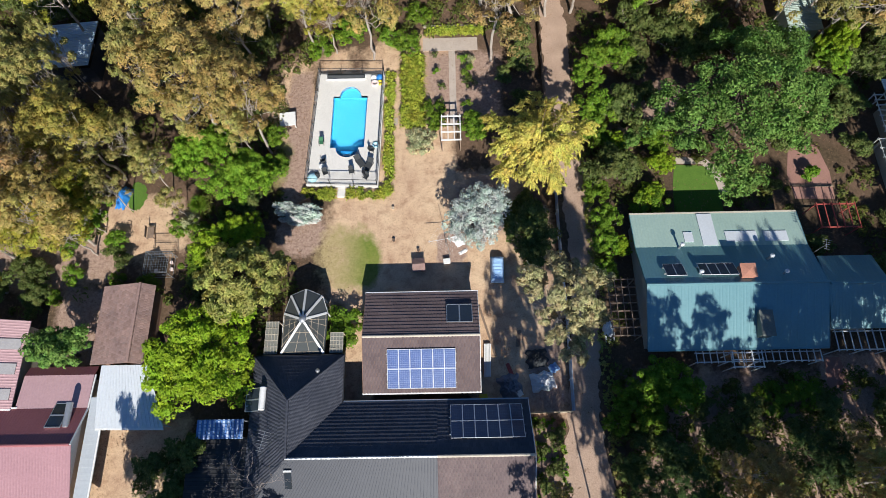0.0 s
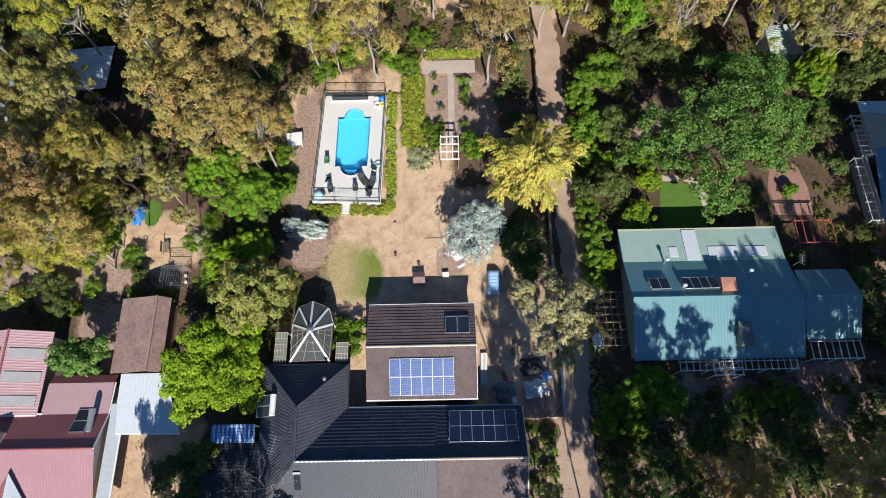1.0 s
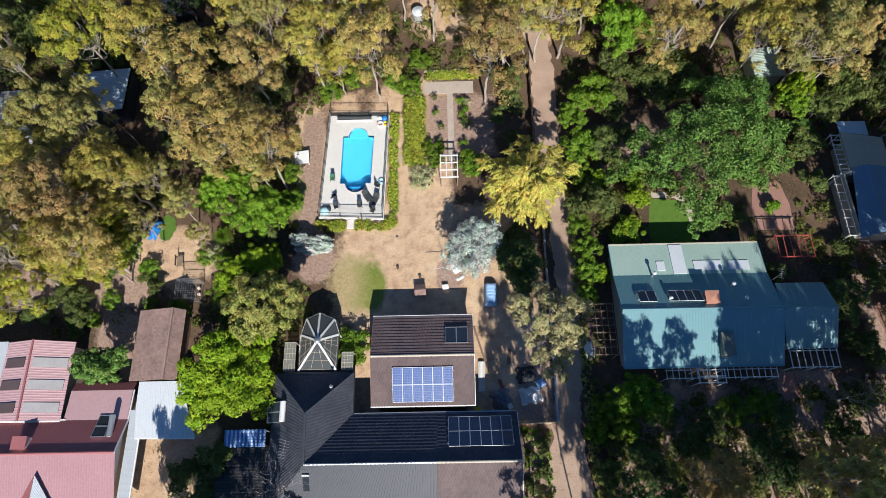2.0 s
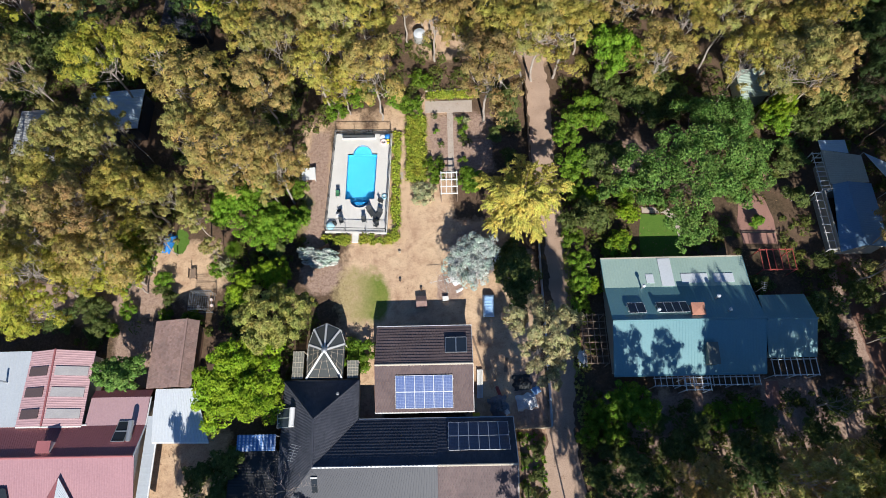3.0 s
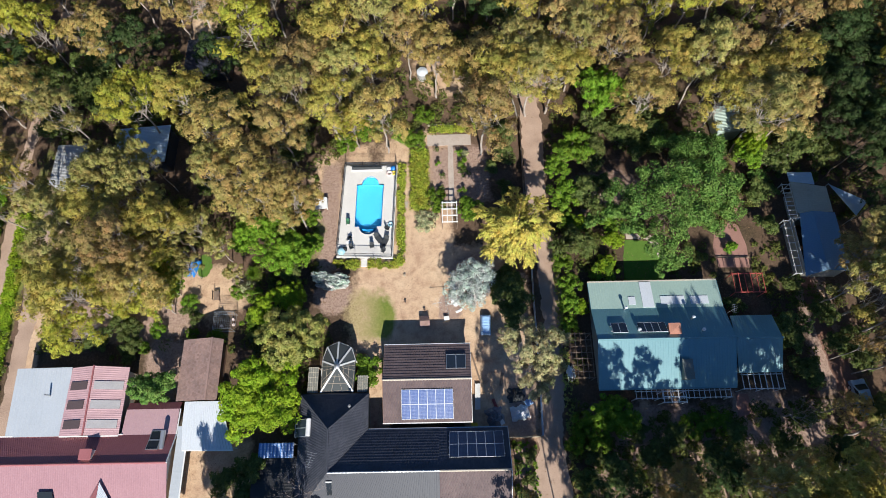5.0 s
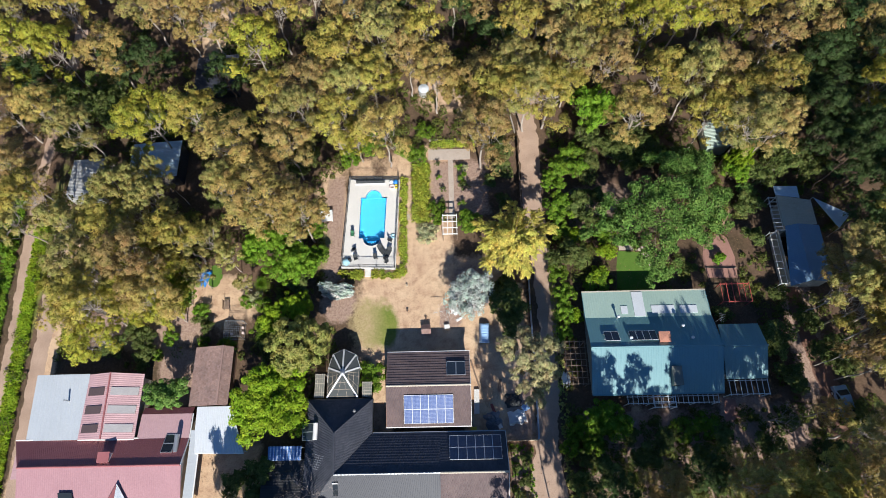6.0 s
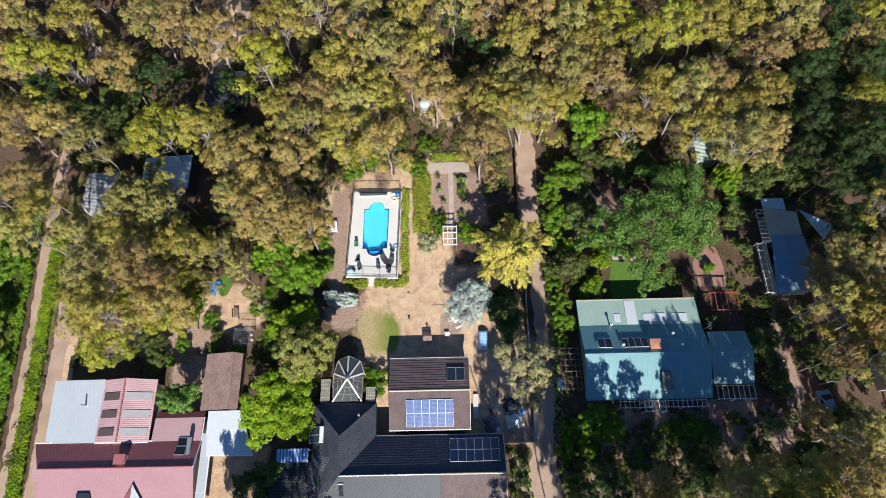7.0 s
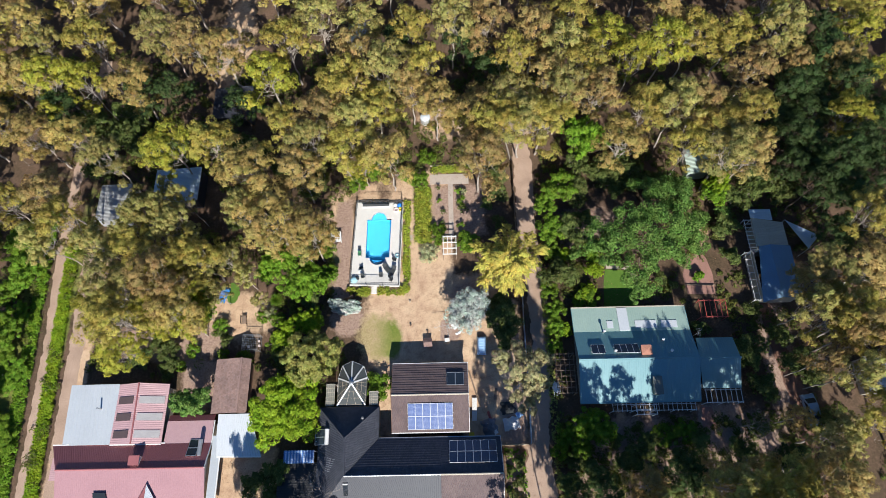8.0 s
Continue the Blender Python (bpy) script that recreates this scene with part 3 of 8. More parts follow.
def make_ground():
    fx = np.concatenate([[-1500, -600, -250, -130], np.arange(-92, 104.01, 0.7), [140, 260, 600, 1500]])
    fy = np.concatenate([[-1500, -500, -150, -60], np.arange(-34, 96.01, 0.7), [130, 260, 600, 1500]])
    X, Y = np.meshgrid(fx, fy)

    def blob(cx, cy, rx, ry, soft=1.0, turn=0.0):
        c, s = math.cos(radians(turn)), math.sin(radians(turn))
        u, v = (X - cx) * c + (Y - cy) * s, (Y - cy) * c - (X - cx) * s
        d = np.sqrt((u / rx) ** 2 + (v / ry) ** 2)
        return np.clip((1 - d) * min(rx, ry) / soft * 0.5 + 0.5, 0, 1)

    def rect(x0, x1, y0, y1, soft=1.2):
        d = np.minimum(np.minimum(X - x0, x1 - X), np.minimum(Y - y0, y1 - Y))
        return np.clip(d / soft * 0.5 + 0.5, 0, 1)

    earth = np.max([rect(-4.5, 15.5, 4, 18, 2.5), rect(0.5, 8.5, 14, 34, 1.2), rect(9.5, 18.0, -6.3, 14, 1.5), rect(-2.6, 0.5, -6, 9, 0.8), rect(-6.5, -3, 30, 34, 1.5),
                    blob(-24, 12.5, 6.5, 3.6, 2), blob(-33, 8.8, 8, 2.4, 2), blob(43, -6, 3, 3, 1.5), blob(32.6, -8, 0.8, 2.2, 0.8), blob(26.6, -6, 0.7, 2.4, 0.8), blob(35.6, -9, 0.8, 2.4, 0.8), blob(30.8, -3.6, 0.7, 1.4, 0.8), blob(8, 46, 5, 4, 3), rect(-24, -16, -22, -6, 1.5), rect(-46.9, -44, -20, 22, 0.8),
                    blob(46, 24, 1.4, 2, 1), blob(4, 31, 6, 5, 2), blob(-9, 25, 2.4, 8, 1.5), blob(20, 46, 2.5, 6, 1.5), blob(-29, 63, 3, 12, 2)], axis=0)
    grass = np.max([blob(-2.9, 8.9, 3.4, 4.2, 1.6) * 0.66, blob(-0.8, 8.4, 1.7, 3.0, 0.9), blob(-10, 20, 1.6, 4, 1.5) * 0.7,
                    blob(-49.3, 5, 1.2, 30, 0.8) * 0.9, blob(-55, 10, 3, 30, 2) * 0.6, blob(44, 24, 1.2, 3, 1.5) * 0.7], axis=0)
    mulch = np.max([blob(-7.2, 11.6, 2.4, 2.6, 1.0), rect(-9.6, -7.0, 14.5, 31, 1.0), rect(6.4, 9.4, 8.0, 11.2, 0.4), rect(5, 14, 24, 33.5, 1.5) * 0.8, blob(-33, 9, 8.5, 3.0, 2), rect(-30.3, -25.2, -1.6, 6, 1.0), rect(14.5, 18, -6.3, 0, 1.0) * 0.9, rect(14.5, 17.5, -15, -6.6, 1.2) * 0.7, blob(10.8, 13.8, 3.2, 3.6, 1.5) * 0.9,
                    blob(30, 25, 6, 4, 3) * 0.8, rect(52, 56, -2, 13, 1.5), rect(41, 47, -4.5, -1.5, 1.0), rect(23, 53, -16, -2.5, 2) * 0.78, blob(45, -4, 2.5, 2, 1)], axis=0)
    dry = np.clip(blob(-4.9, 8.6, 2.5, 5.0, 1.8) * 1.3, 0, 1)
    nx = len(fx)
    i, j = np.meshgrid(np.arange(nx - 1), np.arange(len(fy) - 1))
    a = (j * nx + i).ravel()
    faces = np.stack([a, a + 1, a + nx + 1, a + nx], 1)
    # The pool basin is sunk through the sheet.
    cx, cy = X.ravel()[faces].mean(1), Y.ravel()[faces].mean(1)
    hole = (cx > -5.2) & (cx < -0.4) & (cy > 19.2) & (cy < 29.2)
    me = bpy.data.meshes.new("ground")
    me.from_pydata(np.stack([X.ravel(), Y.ravel(), 0 * X.ravel()], 1).tolist(), [], faces[~hole].tolist())
    layer = me.attributes.new("zone", "FLOAT_COLOR", "POINT")
    layer.data.foreach_set("color", np.stack([earth.ravel(), grass.ravel(), mulch.ravel(), dry.ravel()], 1).astype(np.float32).ravel())
    me.materials.append(M["ground"])
    return tagged(new("ground", me), "dry sandy earth, leaf litter and patchy grass", "ground", kind="structure")


make_ground()


def strip(name, rows, z, material, label):
    """A ragged-edged way through rows of (y, x left, x right)."""
    v, f = [], []
    for k in range(len(rows) - 1):
        (ya, la, ra), (yb, lb, rb) = rows[k], rows[k + 1]
        n = max(2, int(abs(yb - ya) / 0.25))
        for i in range(n):
            t = i / n
            y = ya + (yb - ya) * t
            v += [(la + (lb - la) * t + 0.3 * noise.noise((y * 0.7, 3.1, 7)) + 0.22 * noise.noise((y * 2.9, 3.1, 7)), y, z), (ra + (rb - ra) * t + 0.3 * noise.noise((y * 0.7, 9.4, 2)) + 0.22 * noise.noise((y * 2.9, 9.4, 2)), y, z)]
    v += [(rows[-1][1], rows[-1][0], z), (rows[-1][2], rows[-1][0], z)]
    f = [(i, i + 1, i + 3, i + 2) for i in range(0, len(v) - 2, 2)]
    g = Geo().add(v, f)
    return solid(name, g, material, label, "driveway", kind="structure")


strip("driveway", [(-60, 16.5, 21.5), (-12, 16.9, 21.3), (-7, 17.9, 20.8), (5, 19.6, 21.9), (15, 19.3, 22.1), (26, 18.5, 21.3), (35, 18.6, 21.6), (43, 18.7, 21.0), (60, 19.5, 22.0)], 0.006, "drive", "pale gravel driveway between the blocks")
strip("driveway", [(-60, -49.5, -47.5), (-12, -50.4, -48.2), (-3, -50.9, -48.9), (10, -51.5, -49.8), (20, -52.5, -50.9), (32, -53.2, -51.6), (60, -53, -51)], 0.006, "drive", "narrow earth track along the green verge")
strip("driveway", [(-60, -45.6, -43.8), (-12, -46.6, -44.8), (-3, -47.1, -45.0), (9.6, -47.6, -45.4), (18, -48.2, -46.0), (30, -48.6, -47.0)], 0.007, "drive", "pale gravel drive beside the red-roofed house")
strip("driveway", [(-15, 55.0, 58), (0, 54, 56.5), (6, 53.2, 55.5), (13, 52.5, 54.2)], 0.006, "redtrack", "reddish track to the neighbouring house, coloured dark as in shade")

# ---- houses ----


def shed():
    t = thing("garden_studio", "small studio with a dark tiled gable roof", "outbuilding")
    x0, x1, yn, ys, ze, yr, zr = -0.15, 10.1, 4.3, -4.7, 2.57, -0.1, 4.35
    part("roof", tiles((x0, yn, ze), (x1, yn, ze), (x1, yr, zr), (x0, yr, zr), 0.37, 0.3, 0.065, 0.004), "tile_brown", t)
    part("roof", tiles((x0, ys, ze), (x1, ys, ze), (x1, yr, zr), (x0, yr, zr)), "tile_brown", t)
    for y in (yn, ys):
        part("sarking", Geo().slab([(x0, yr, zr), (x0, y, ze), (x1, y, ze), (x1, yr, zr)] if y < yr else [(x0, yr, zr), (x1, yr, zr), (x1, y, ze), (x0, y, ze)], 0.06), "brick", t)
        part("gutter", gutter((x0 - 0.05, y + (0.06 if y > 0 else -0.06), ze + 0.03), (x1 + 0.05, y + (0.06 if y > 0 else -0.06), ze + 0.03)), "white", t, "pale painted gutter")
    ridge = Geo()
    ridge.tube([(x0 + (x1 - x0) * k / 52, yr, zr) for k in range(53)], [0.125 if k % 2 else 0.11 for k in range(53)], 8)
    part("ridge_capping", ridge, "cream", t, "pale mortar ridge capping")
    for x in (x0, x1):
        for y in (yn, ys):
            part("bargeboard", Geo().bar((x, y, ze + 0.06), (x, yr, zr + 0.06), 0.05, 0.2), "brick" if x < 0 else "white", t)
    for g in ring_wall(x0 + 0.4, x1 - 0.3, ys + 0.45, yn - 0.5, 2.5):
        part("wall", g, "brick", t)
    for x in (x0 + 0.4, x1 - 0.45):
        part("gable", Geo().add([(x, ys + 0.5, 2.5), (x, yn - 0.5, 2.5), (x, yr, zr - 0.1), (x + 0.15, ys + 0.5, 2.5), (x + 0.15, yn - 0.5, 2.5), (x + 0.15, yr, zr - 0.1)],
                                [(0, 1, 2), (5, 4, 3), (0, 3, 4, 1), (1, 4, 5, 2), (2, 5, 3, 0)]), "brick", t)
    d = part("door", Geo().box(4.6, 5.5, ys + 0.40, ys + 0.448, 0, 2.05), "palewood", t)
    part("handle", Geo().box(5.35, 5.42, ys + 0.35, ys + 0.398, 1.0, 1.1), "steel", d)
    window(t, 6.3, 8.2, ys + 0.448, 0.9, 2.1, -1)
    window(t, 1.6, 3.2, ys + 0.448, 0.9, 2.1, -1)


def solar_array(name, corners, nx, ny, material, label, lift=0.12):
    """Panels laid on a slope over the quad of low-left, low-right, high-right, high-left corners."""
    p0, p1, p2, p3 = (Vector(p) for p in corners)
    u, v = (p1 - p0), (p3 - p0)
    w, h = u.length / nx, v.length / ny
    u.normalize(), v.normalize()
    n = u.cross(v).normalized()
    t = new(name)
    t.empty_display_size = 0.2
    t.matrix_basis = Matrix((u, v, n)).transposed().to_4x4()
    t.matrix_basis.translation = p0
    t.location = p0 + n * 0.01
    tagged(t, label, "solar panels", "solar arrays")
    glass = Geo().box(-w / 2 + 0.037, w / 2 - 0.037, -h / 2 + 0.037, h / 2 - 0.037, 0.002, 0.042, 0.004).mesh("panel", M[material])
    g = Geo()
    for x in (-w / 2 + 0.003, w / 2 - 0.035):
        g.box(x, x + 0.032, -h / 2 + 0.005, h / 2 - 0.005, 0, 0.048, 0.003)
    for y in (-h / 2 + 0.003, h / 2 - 0.035):
        g.box(-w / 2 + 0.036, w / 2 - 0.036, y, y + 0.032, 0, 0.048, 0.003)
    frame_mesh = g.mesh("panel_frame", M["alu"])
    for i in range(nx):
        for j in range(ny):
            a = part("panel", glass, material, t)
            a.location = ((i + 0.5) * w, (j + 0.5) * h, lift)
            part("panel_frame", frame_mesh, "steel", a)
    for j in range(ny):
        for k in (0.25, 0.75):
            part("mounting_rail", Geo().box(-0.1, nx * w + 0.1, (j + k) * h - 0.02, (j + k) * h + 0.02, 0.0, lift - 0.004, 0.004), "steel", t)
    return t


def hot_water(x0, x1, y0, y1, slope, tank_side, label, with_tank=True):
    """Two dark collectors on a slope z = slope(x, y), with or without a storage cylinder."""
    t = thing("solar_water_heater", label, "solar heater")
    xm = (x0 + x1) / 2
    lift = 0.1
    if tank_side in ("", "top"):
        spans = [(x0, xm - 0.03, y0, y1), (xm + 0.03, x1, y0, y1)]
    else:
        ym = (y0 + y1) / 2
        spans = [(x0, x1, y0, ym - 0.03), (x0, x1, ym + 0.03, y1)]
    for a, b, c, d in spans:
        cs = [(a, c), (b, c), (b, d), (a, d)]
        p = part("collector", Geo().slab([(x, y, slope(x, y) + lift + 0.08) for x, y in cs], 0.09), "hotglass", t)
        for (ax, ay), (bx, by) in zip(cs, cs[1:] + cs[:1]):
            part("frame", Geo().bar((ax, ay, slope(ax, ay) + lift + 0.1), (bx, by, slope(bx, by) + lift + 0.1), 0.06, 0.12), "steel", p)
    for a, b, c, d in spans:
        part("bracket", Geo().box(a + 0.1, b - 0.1, (c + d) / 2 - 0.03, (c + d) / 2 + 0.03, slope((a + b) / 2, (c + d) / 2) - 0.02, slope((a + b) / 2, (c + d) / 2) + lift, 0.004), "steel", t)
    if with_tank:
        xt = x1 + 0.32
        z = slope(xt, ym) + 0.38
        part("tank", Geo().tube([(xt, y0 - 0.02, z), (xt, y0 + 0.03, z), (xt, y1 - 0.03, z), (xt, y1 + 0.02, z)], [0.22, 0.28, 0.28, 0.22], 16), "white" if label.startswith("white") else "steel", t, smooth=False)
        for y in (y0 + 0.4, y1 - 0.4):
            part("cradle", Geo().box(xt - 0.2, xt + 0.2, y - 0.04, y + 0.04, z - 0.4, z - 0.24, 0.005), "steel", t)
    return t


def main_house():
    t = thing("main_house", "single-storey house with a charcoal and brown tiled hip and gable roof", "house")
    yr, zr, yn, ze, ys = -10.05, 5.5, -5.45, 2.7, -14.9
    xl, xm, xr = -5.8, 6.3, 14.1
    # north and south slopes of the long range; the wing's valley cuts the north one
    part("roof", tiles((-1.9, yn, ze), (xm, yn, ze), (xm, yr, zr), (xl, yr, zr), 0.38, 0.3, 0.062, 0.003), "tile_grey", t, "charcoal tiled slope")
    part("roof", tiles((xm, yn, ze), (xr, yn, ze), (xr, yr, zr), (xm, yr, zr), 0.38, 0.3, 0.062, 0.003), "tile_grey", t)
    part("roof", sheet((xl - 4.1, ys, ze + 0.03), (xm, ys, ze + 0.03), (xm, yr, zr + 0.03), (xl, yr, zr + 0.03), 0.3, 0.006), "slate", t, "smooth grey sheet-metal slope")
    part("roof", tiles((xm, ys, ze), (xr, ys, ze), (xr, yr, zr), (xm, yr, zr)), "tile_brown", t, "brown tiled slope")
    # wing: hip towards +y, slopes to +x and -x
    wx0, wx1, wy, ax = -9.8, -1.95, -1.4, -5.95
    part("roof", tiles((wx0, wy, ze), (wx1, wy, ze), (ax, -5.5, zr - 0.1), (ax, -5.5, zr - 0.1), 0.38, 0.3, 0.062, 0.003), "tile_grey", t)
    part("roof", tiles((wx1, yn, ze), (wx1, wy, ze), (ax, -5.5, zr - 0.1), (xl, yr, zr), 0.34, 0.3, 0.05, 0.03), "tile_grey", t)
    part("roof", tiles((wx0, wy, ze), (wx0, ys, ze), (xl, yr, zr), (ax, -5.5, zr - 0.1), 0.34, 0.3, 0.05, 0.03), "tile_grey", t)
    part("sarking", Geo().slab([(-1.9, yn, ze), (xl, yr, zr), (xr, yr, zr), (xr, yn, ze)], 0.06), "black", t)
    part("sarking", Geo().slab([(xl, yr, zr), (xl - 4.1, ys, ze), (xr, ys, ze), (xr, yr, zr)], 0.06), "black", t)
    part("sarking", Geo().slab([(wx1, yn, ze), (wx1, wy, ze), (ax, -5.5, zr - 0.1), (xl, yr, zr)], 0.06), "black", t)
    part("sarking", Geo().slab([(wx0, wy, ze), (wx0, ys, ze), (xl, yr, zr), (ax, -5.5, zr - 0.1)], 0.06), "black", t)
    part("sarking", Geo().slab([(wx1, wy, ze), (wx0, wy, ze), (ax, -5.5, zr - 0.1)], 0.06), "black", t)

    def caps(a, b, mat="tile_grey", r=0.12):
        a, b = Vector(a), Vector(b)
        g = Geo()
        n = max(2, int((b - a).length / 0.4))
        g.tube([a.lerp(b, k / n / 2) + Vector((0, 0, 0.04)) for k in range(2 * n + 1)], [r * (1.08 if k % 2 else 0.95) for k in range(2 * n + 1)], 8)
        part("ridge_capping", g, mat, t)

    caps((xl, yr, zr), (xm, yr, zr), "steel", 0.10)
    caps((xm, yr, zr + 0.02), (xr, yr, zr + 0.02), "cream", 0.11)
    caps((ax, -5.5, zr - 0.1), (xl, yr, zr))
    caps((wx0, wy, ze), (ax, -5.5, zr - 0.1), r=0.09)
    caps((wx1, wy, ze), (ax, -5.5, zr - 0.1), r=0.09)
    part("valley_flashing", Geo().bar((-1.9, yn, ze + 0.05), (xl, yr, zr + 0.05), 0.12, 0.03), "black", t)
    part("gutter", gutter((-1.9, yn + 0.07, ze + 0.02), (xr + 0.05, yn + 0.07, ze + 0.02)), "steel", t, "grey metal gutter")
    part("gutter", gutter((wx0, wy + 0.07, ze + 0.02), (wx1 + 0.1, wy + 0.07, ze + 0.02)), "black", t)
    part("gutter", gutter((wx1 + 0.07, wy, ze + 0.02), (wx1 + 0.07, yn, ze + 0.02)), "black", t)
    for a in ((xr, yn), (xr, ys)):
        part("bargeboard", Geo().bar((*a, ze + 0.08), (xr, yr, zr + 0.08), 0.06, 0.2), "white", t)
    for g in ring_wall(-9.2, -2.5, -14.3, -2.0, 2.62):
        part("wall", g, "brick", t)
    for g in ring_wall(-2.49, 13.6, -14.3, -6.0, 2.62):
        part("wall", g, "brick", t)
    part("gable", Geo().add([(13.45, -14.3, 2.62), (13.45, -6.0, 2.62), (13.45, yr, 5.2), (13.6, -14.3, 2.62), (13.6, -6.0, 2.62), (13.6, yr, 5.2)],
                            [(0, 1, 2), (5, 4, 3), (0, 3, 4, 1), (1, 4, 5, 2), (2, 5, 3, 0)]), "brick", t)
    window(t, 0.5, 2.4, -5.998, 0.9, 2.1, 1)
    window(t, 5.0, 6.6, -5.998, 0.9, 2.1, 1)
    # flue, aerial and a small roof window
    v = part("vent_pipe", Geo().tube([(-3.9, -2.9, 3.3), (-3.9, -2.9, 4.1)], 0.09, 10), "steel", t)
    part("cowl", Geo().tube([(-3.9, -2.9, 4.1), (-3.9, -2.9, 4.14), (-3.9, -2.9, 4.3)], [0.17, 0.19, 0.06], 10), "steel", v)
    part("skylight", Geo().slab([(-5.9, -11.0, 5.1), (-5.9, -12.3, 4.35), (-5.35, -12.3, 4.35), (-5.35, -11.0, 5.1)], 0.06), "carglass", t)
    part("skylight_kerb", Geo().box(-5.95, -5.3, -11.05, -10.9, 4.9, 5.25), "white", t)
    # the lower roof over the side of the house
    part("lean_to_roof", sheet((-14.9, -15.2, 2.3), (-14.9, -8.3, 2.3), (-9.8, -8.3, 2.68), (-9.8, -15.2, 2.68), 0.3), "black", t, "dark ribbed lean-to roof")
    for x, y in ((-14.6, -8.6), (-14.6, -14.5)):
        part("post", Geo().box(x - 0.05, x + 0.05, y - 0.05, y + 0.05, 0, 2.2), "black", t)


def tv_aerial(x, y, z0, z1, n, label, rz=0):
    t = thing("television_aerial", label, "aerial", "", x, y, z0, rz)
    part("mast", Geo().tube([(0, 0, 0), (0, 0, z1 - z0)], 0.025, 6), "steel", t)
    part("boom", Geo().tube([(-0.8, 0, z1 - z0 - 0.05), (0.8, 0, z1 - z0 - 0.05)], 0.02, 6), "steel", t)
    for k in range(n):
        a = -0.75 + 1.5 * k / (n - 1)
        part("element", Geo().tube([(a, -0.3 - 0.25 * k / n, z1 - z0 - 0.02), (a, 0.3 + 0.25 * k / n, z1 - z0 - 0.02)], 0.02, 5), "steel", t)
    return t


def gazebo():
    t = thing("conservatory", "glazed conservatory with white radiating roof ribs", "conservatory")
    hub = Vector((-5.6, 1.7, 3.7))
    rim = [Vector((x, y, 2.45)) for x, y in ((-3.8, -1.1), (-3.7, 0.8), (-3.65, 2.6), (-4.2, 4.2), (-5.75, 4.9), (-7.1, 4.3), (-7.6, 2.6), (-7.65, 0.8), (-7.65, -1.1))]
    for a, b in zip(rim, rim[1:] + rim[:1]):
        part("pane", Geo().slab([tuple(hub), tuple(a), tuple(b)] if (a - hub).cross(b - hub).z > 0 else [tuple(hub), tuple(b), tuple(a)], 0.02), "glass", t)
        part("rim_beam", Geo().bar(a - Vector((0, 0, 0.03)), b - Vector((0, 0, 0.03)), 0.1, 0.12), "white" if a.y > 2 else "black", t)
        if a.y + b.y > 3.5:
            continue
        for k in (0.38, 0.66, 0.95):
            part("glazing_bar", Geo().bar(hub.lerp(a, k) + Vector((0, 0, 0.03)), hub.lerp(b, k) + Vector((0, 0, 0.03)), 0.025, 0.03), "palewood", t)
        for k in (0.33, 0.67):
            e = a.lerp(b, k)
            part("glazing_bar", Geo().bar(hub.lerp(e, 0.3) + Vector((0, 0, 0.035)), e + Vector((0, 0, 0.035)), 0.022, 0.03), "palewood", t)
    for p in (rim[0], rim[2], rim[3], rim[4], rim[5], rim[6], rim[8]):
        part("rib", Geo().bar(hub + Vector((0, 0, 0.09)), p + Vector((0, 0, 0.07)), 0.19, 0.12), "white", t, "broad white painted rib")
    part("hub_cap", Geo().tube([hub + Vector((0, 0, 0.02)), hub + Vector((0, 0, 0.16)), hub + Vector((0, 0, 0.26))], [0.34, 0.3, 0.08], 12), "steel", t, "grey domed finial cap")
    for p in rim[2:7]:
        part("post", Geo().box(p.x - 0.05, p.x + 0.05, p.y - 0.05, p.y + 0.05, 0, 2.34), "white", t)
    for x0, x1, y1 in ((-9.2, -8.0, 1.9), (-3.3, -2.1, 0.8)):
        part("side_roof", Geo().slab([(x0, -1.1, 2.42), (x1, -1.1, 2.42), (x1, y1, 2.42), (x0, y1, 2.42)], 0.02), "frosted", t, "translucent side roofing")
        for k in range(6):
            y = -1.0 + (y1 + 0.95) * k / 5
            part("rafter", Geo().bar((x0, y, 2.45), (x1, y, 2.45), 0.04, 0.05), "cream", t)
        for k in range(5):
            x = x0 + 0.04 + (x1 - x0 - 0.08) * k / 4
            part("batten", Geo().bar((x, -1.1, 2.50), (x, y1, 2.50), 0.025, 0.04), "cream", t)
        for x in (x0 + 0.05, x1 - 0.05):
            part("post", Geo().box(x - 0.04, x + 0.04, y1 - 0.1, y1 - 0.02, 0, 2.3), "palewood", t)


def clear_cover():
    t = thing("patio_cover", "blue-white translucent corrugated patio cover", "patio cover")
    for k in range(20):
        x = -14.2 + 0.2 * k
        part("roof_strip", Geo().slab([(x + 0.01, -8.3, 2.84 + 0.03 * (k % 2)), (x + 0.19, -8.3, 2.84 + 0.03 * (k % 2)), (x + 0.19, -6.7, 2.97 + 0.03 * (k % 2)), (x + 0.01, -6.7, 2.97 + 0.03 * (k % 2))], 0.02), "bluesheet" if k % 2 else "bluestrip", t)
    for k in range(6):
        part("batten", Geo().bar((-14.2, -8.2 + 0.28 * k, 2.91 + 0.023 * k), (-10.2, -8.2 + 0.28 * k, 2.91 + 0.023 * k), 0.05, 0.03), "bluestrip", t)
    for y in (-8.2, -7.5, -6.8):
        part("batten", Geo().bar((-14.2, y, 2.80), (-10.2, y, 2.80), 0.05, 0.08), "white", t)
    for x in (-14.1, -10.3):
        part("post", Geo().box(x - 0.05, x + 0.05, -6.85, -6.75, 0, 2.78), "white", t)
        part("post", Geo().box(x - 0.05, x + 0.05, -8.25, -8.15, 0, 2.7), "white", t)


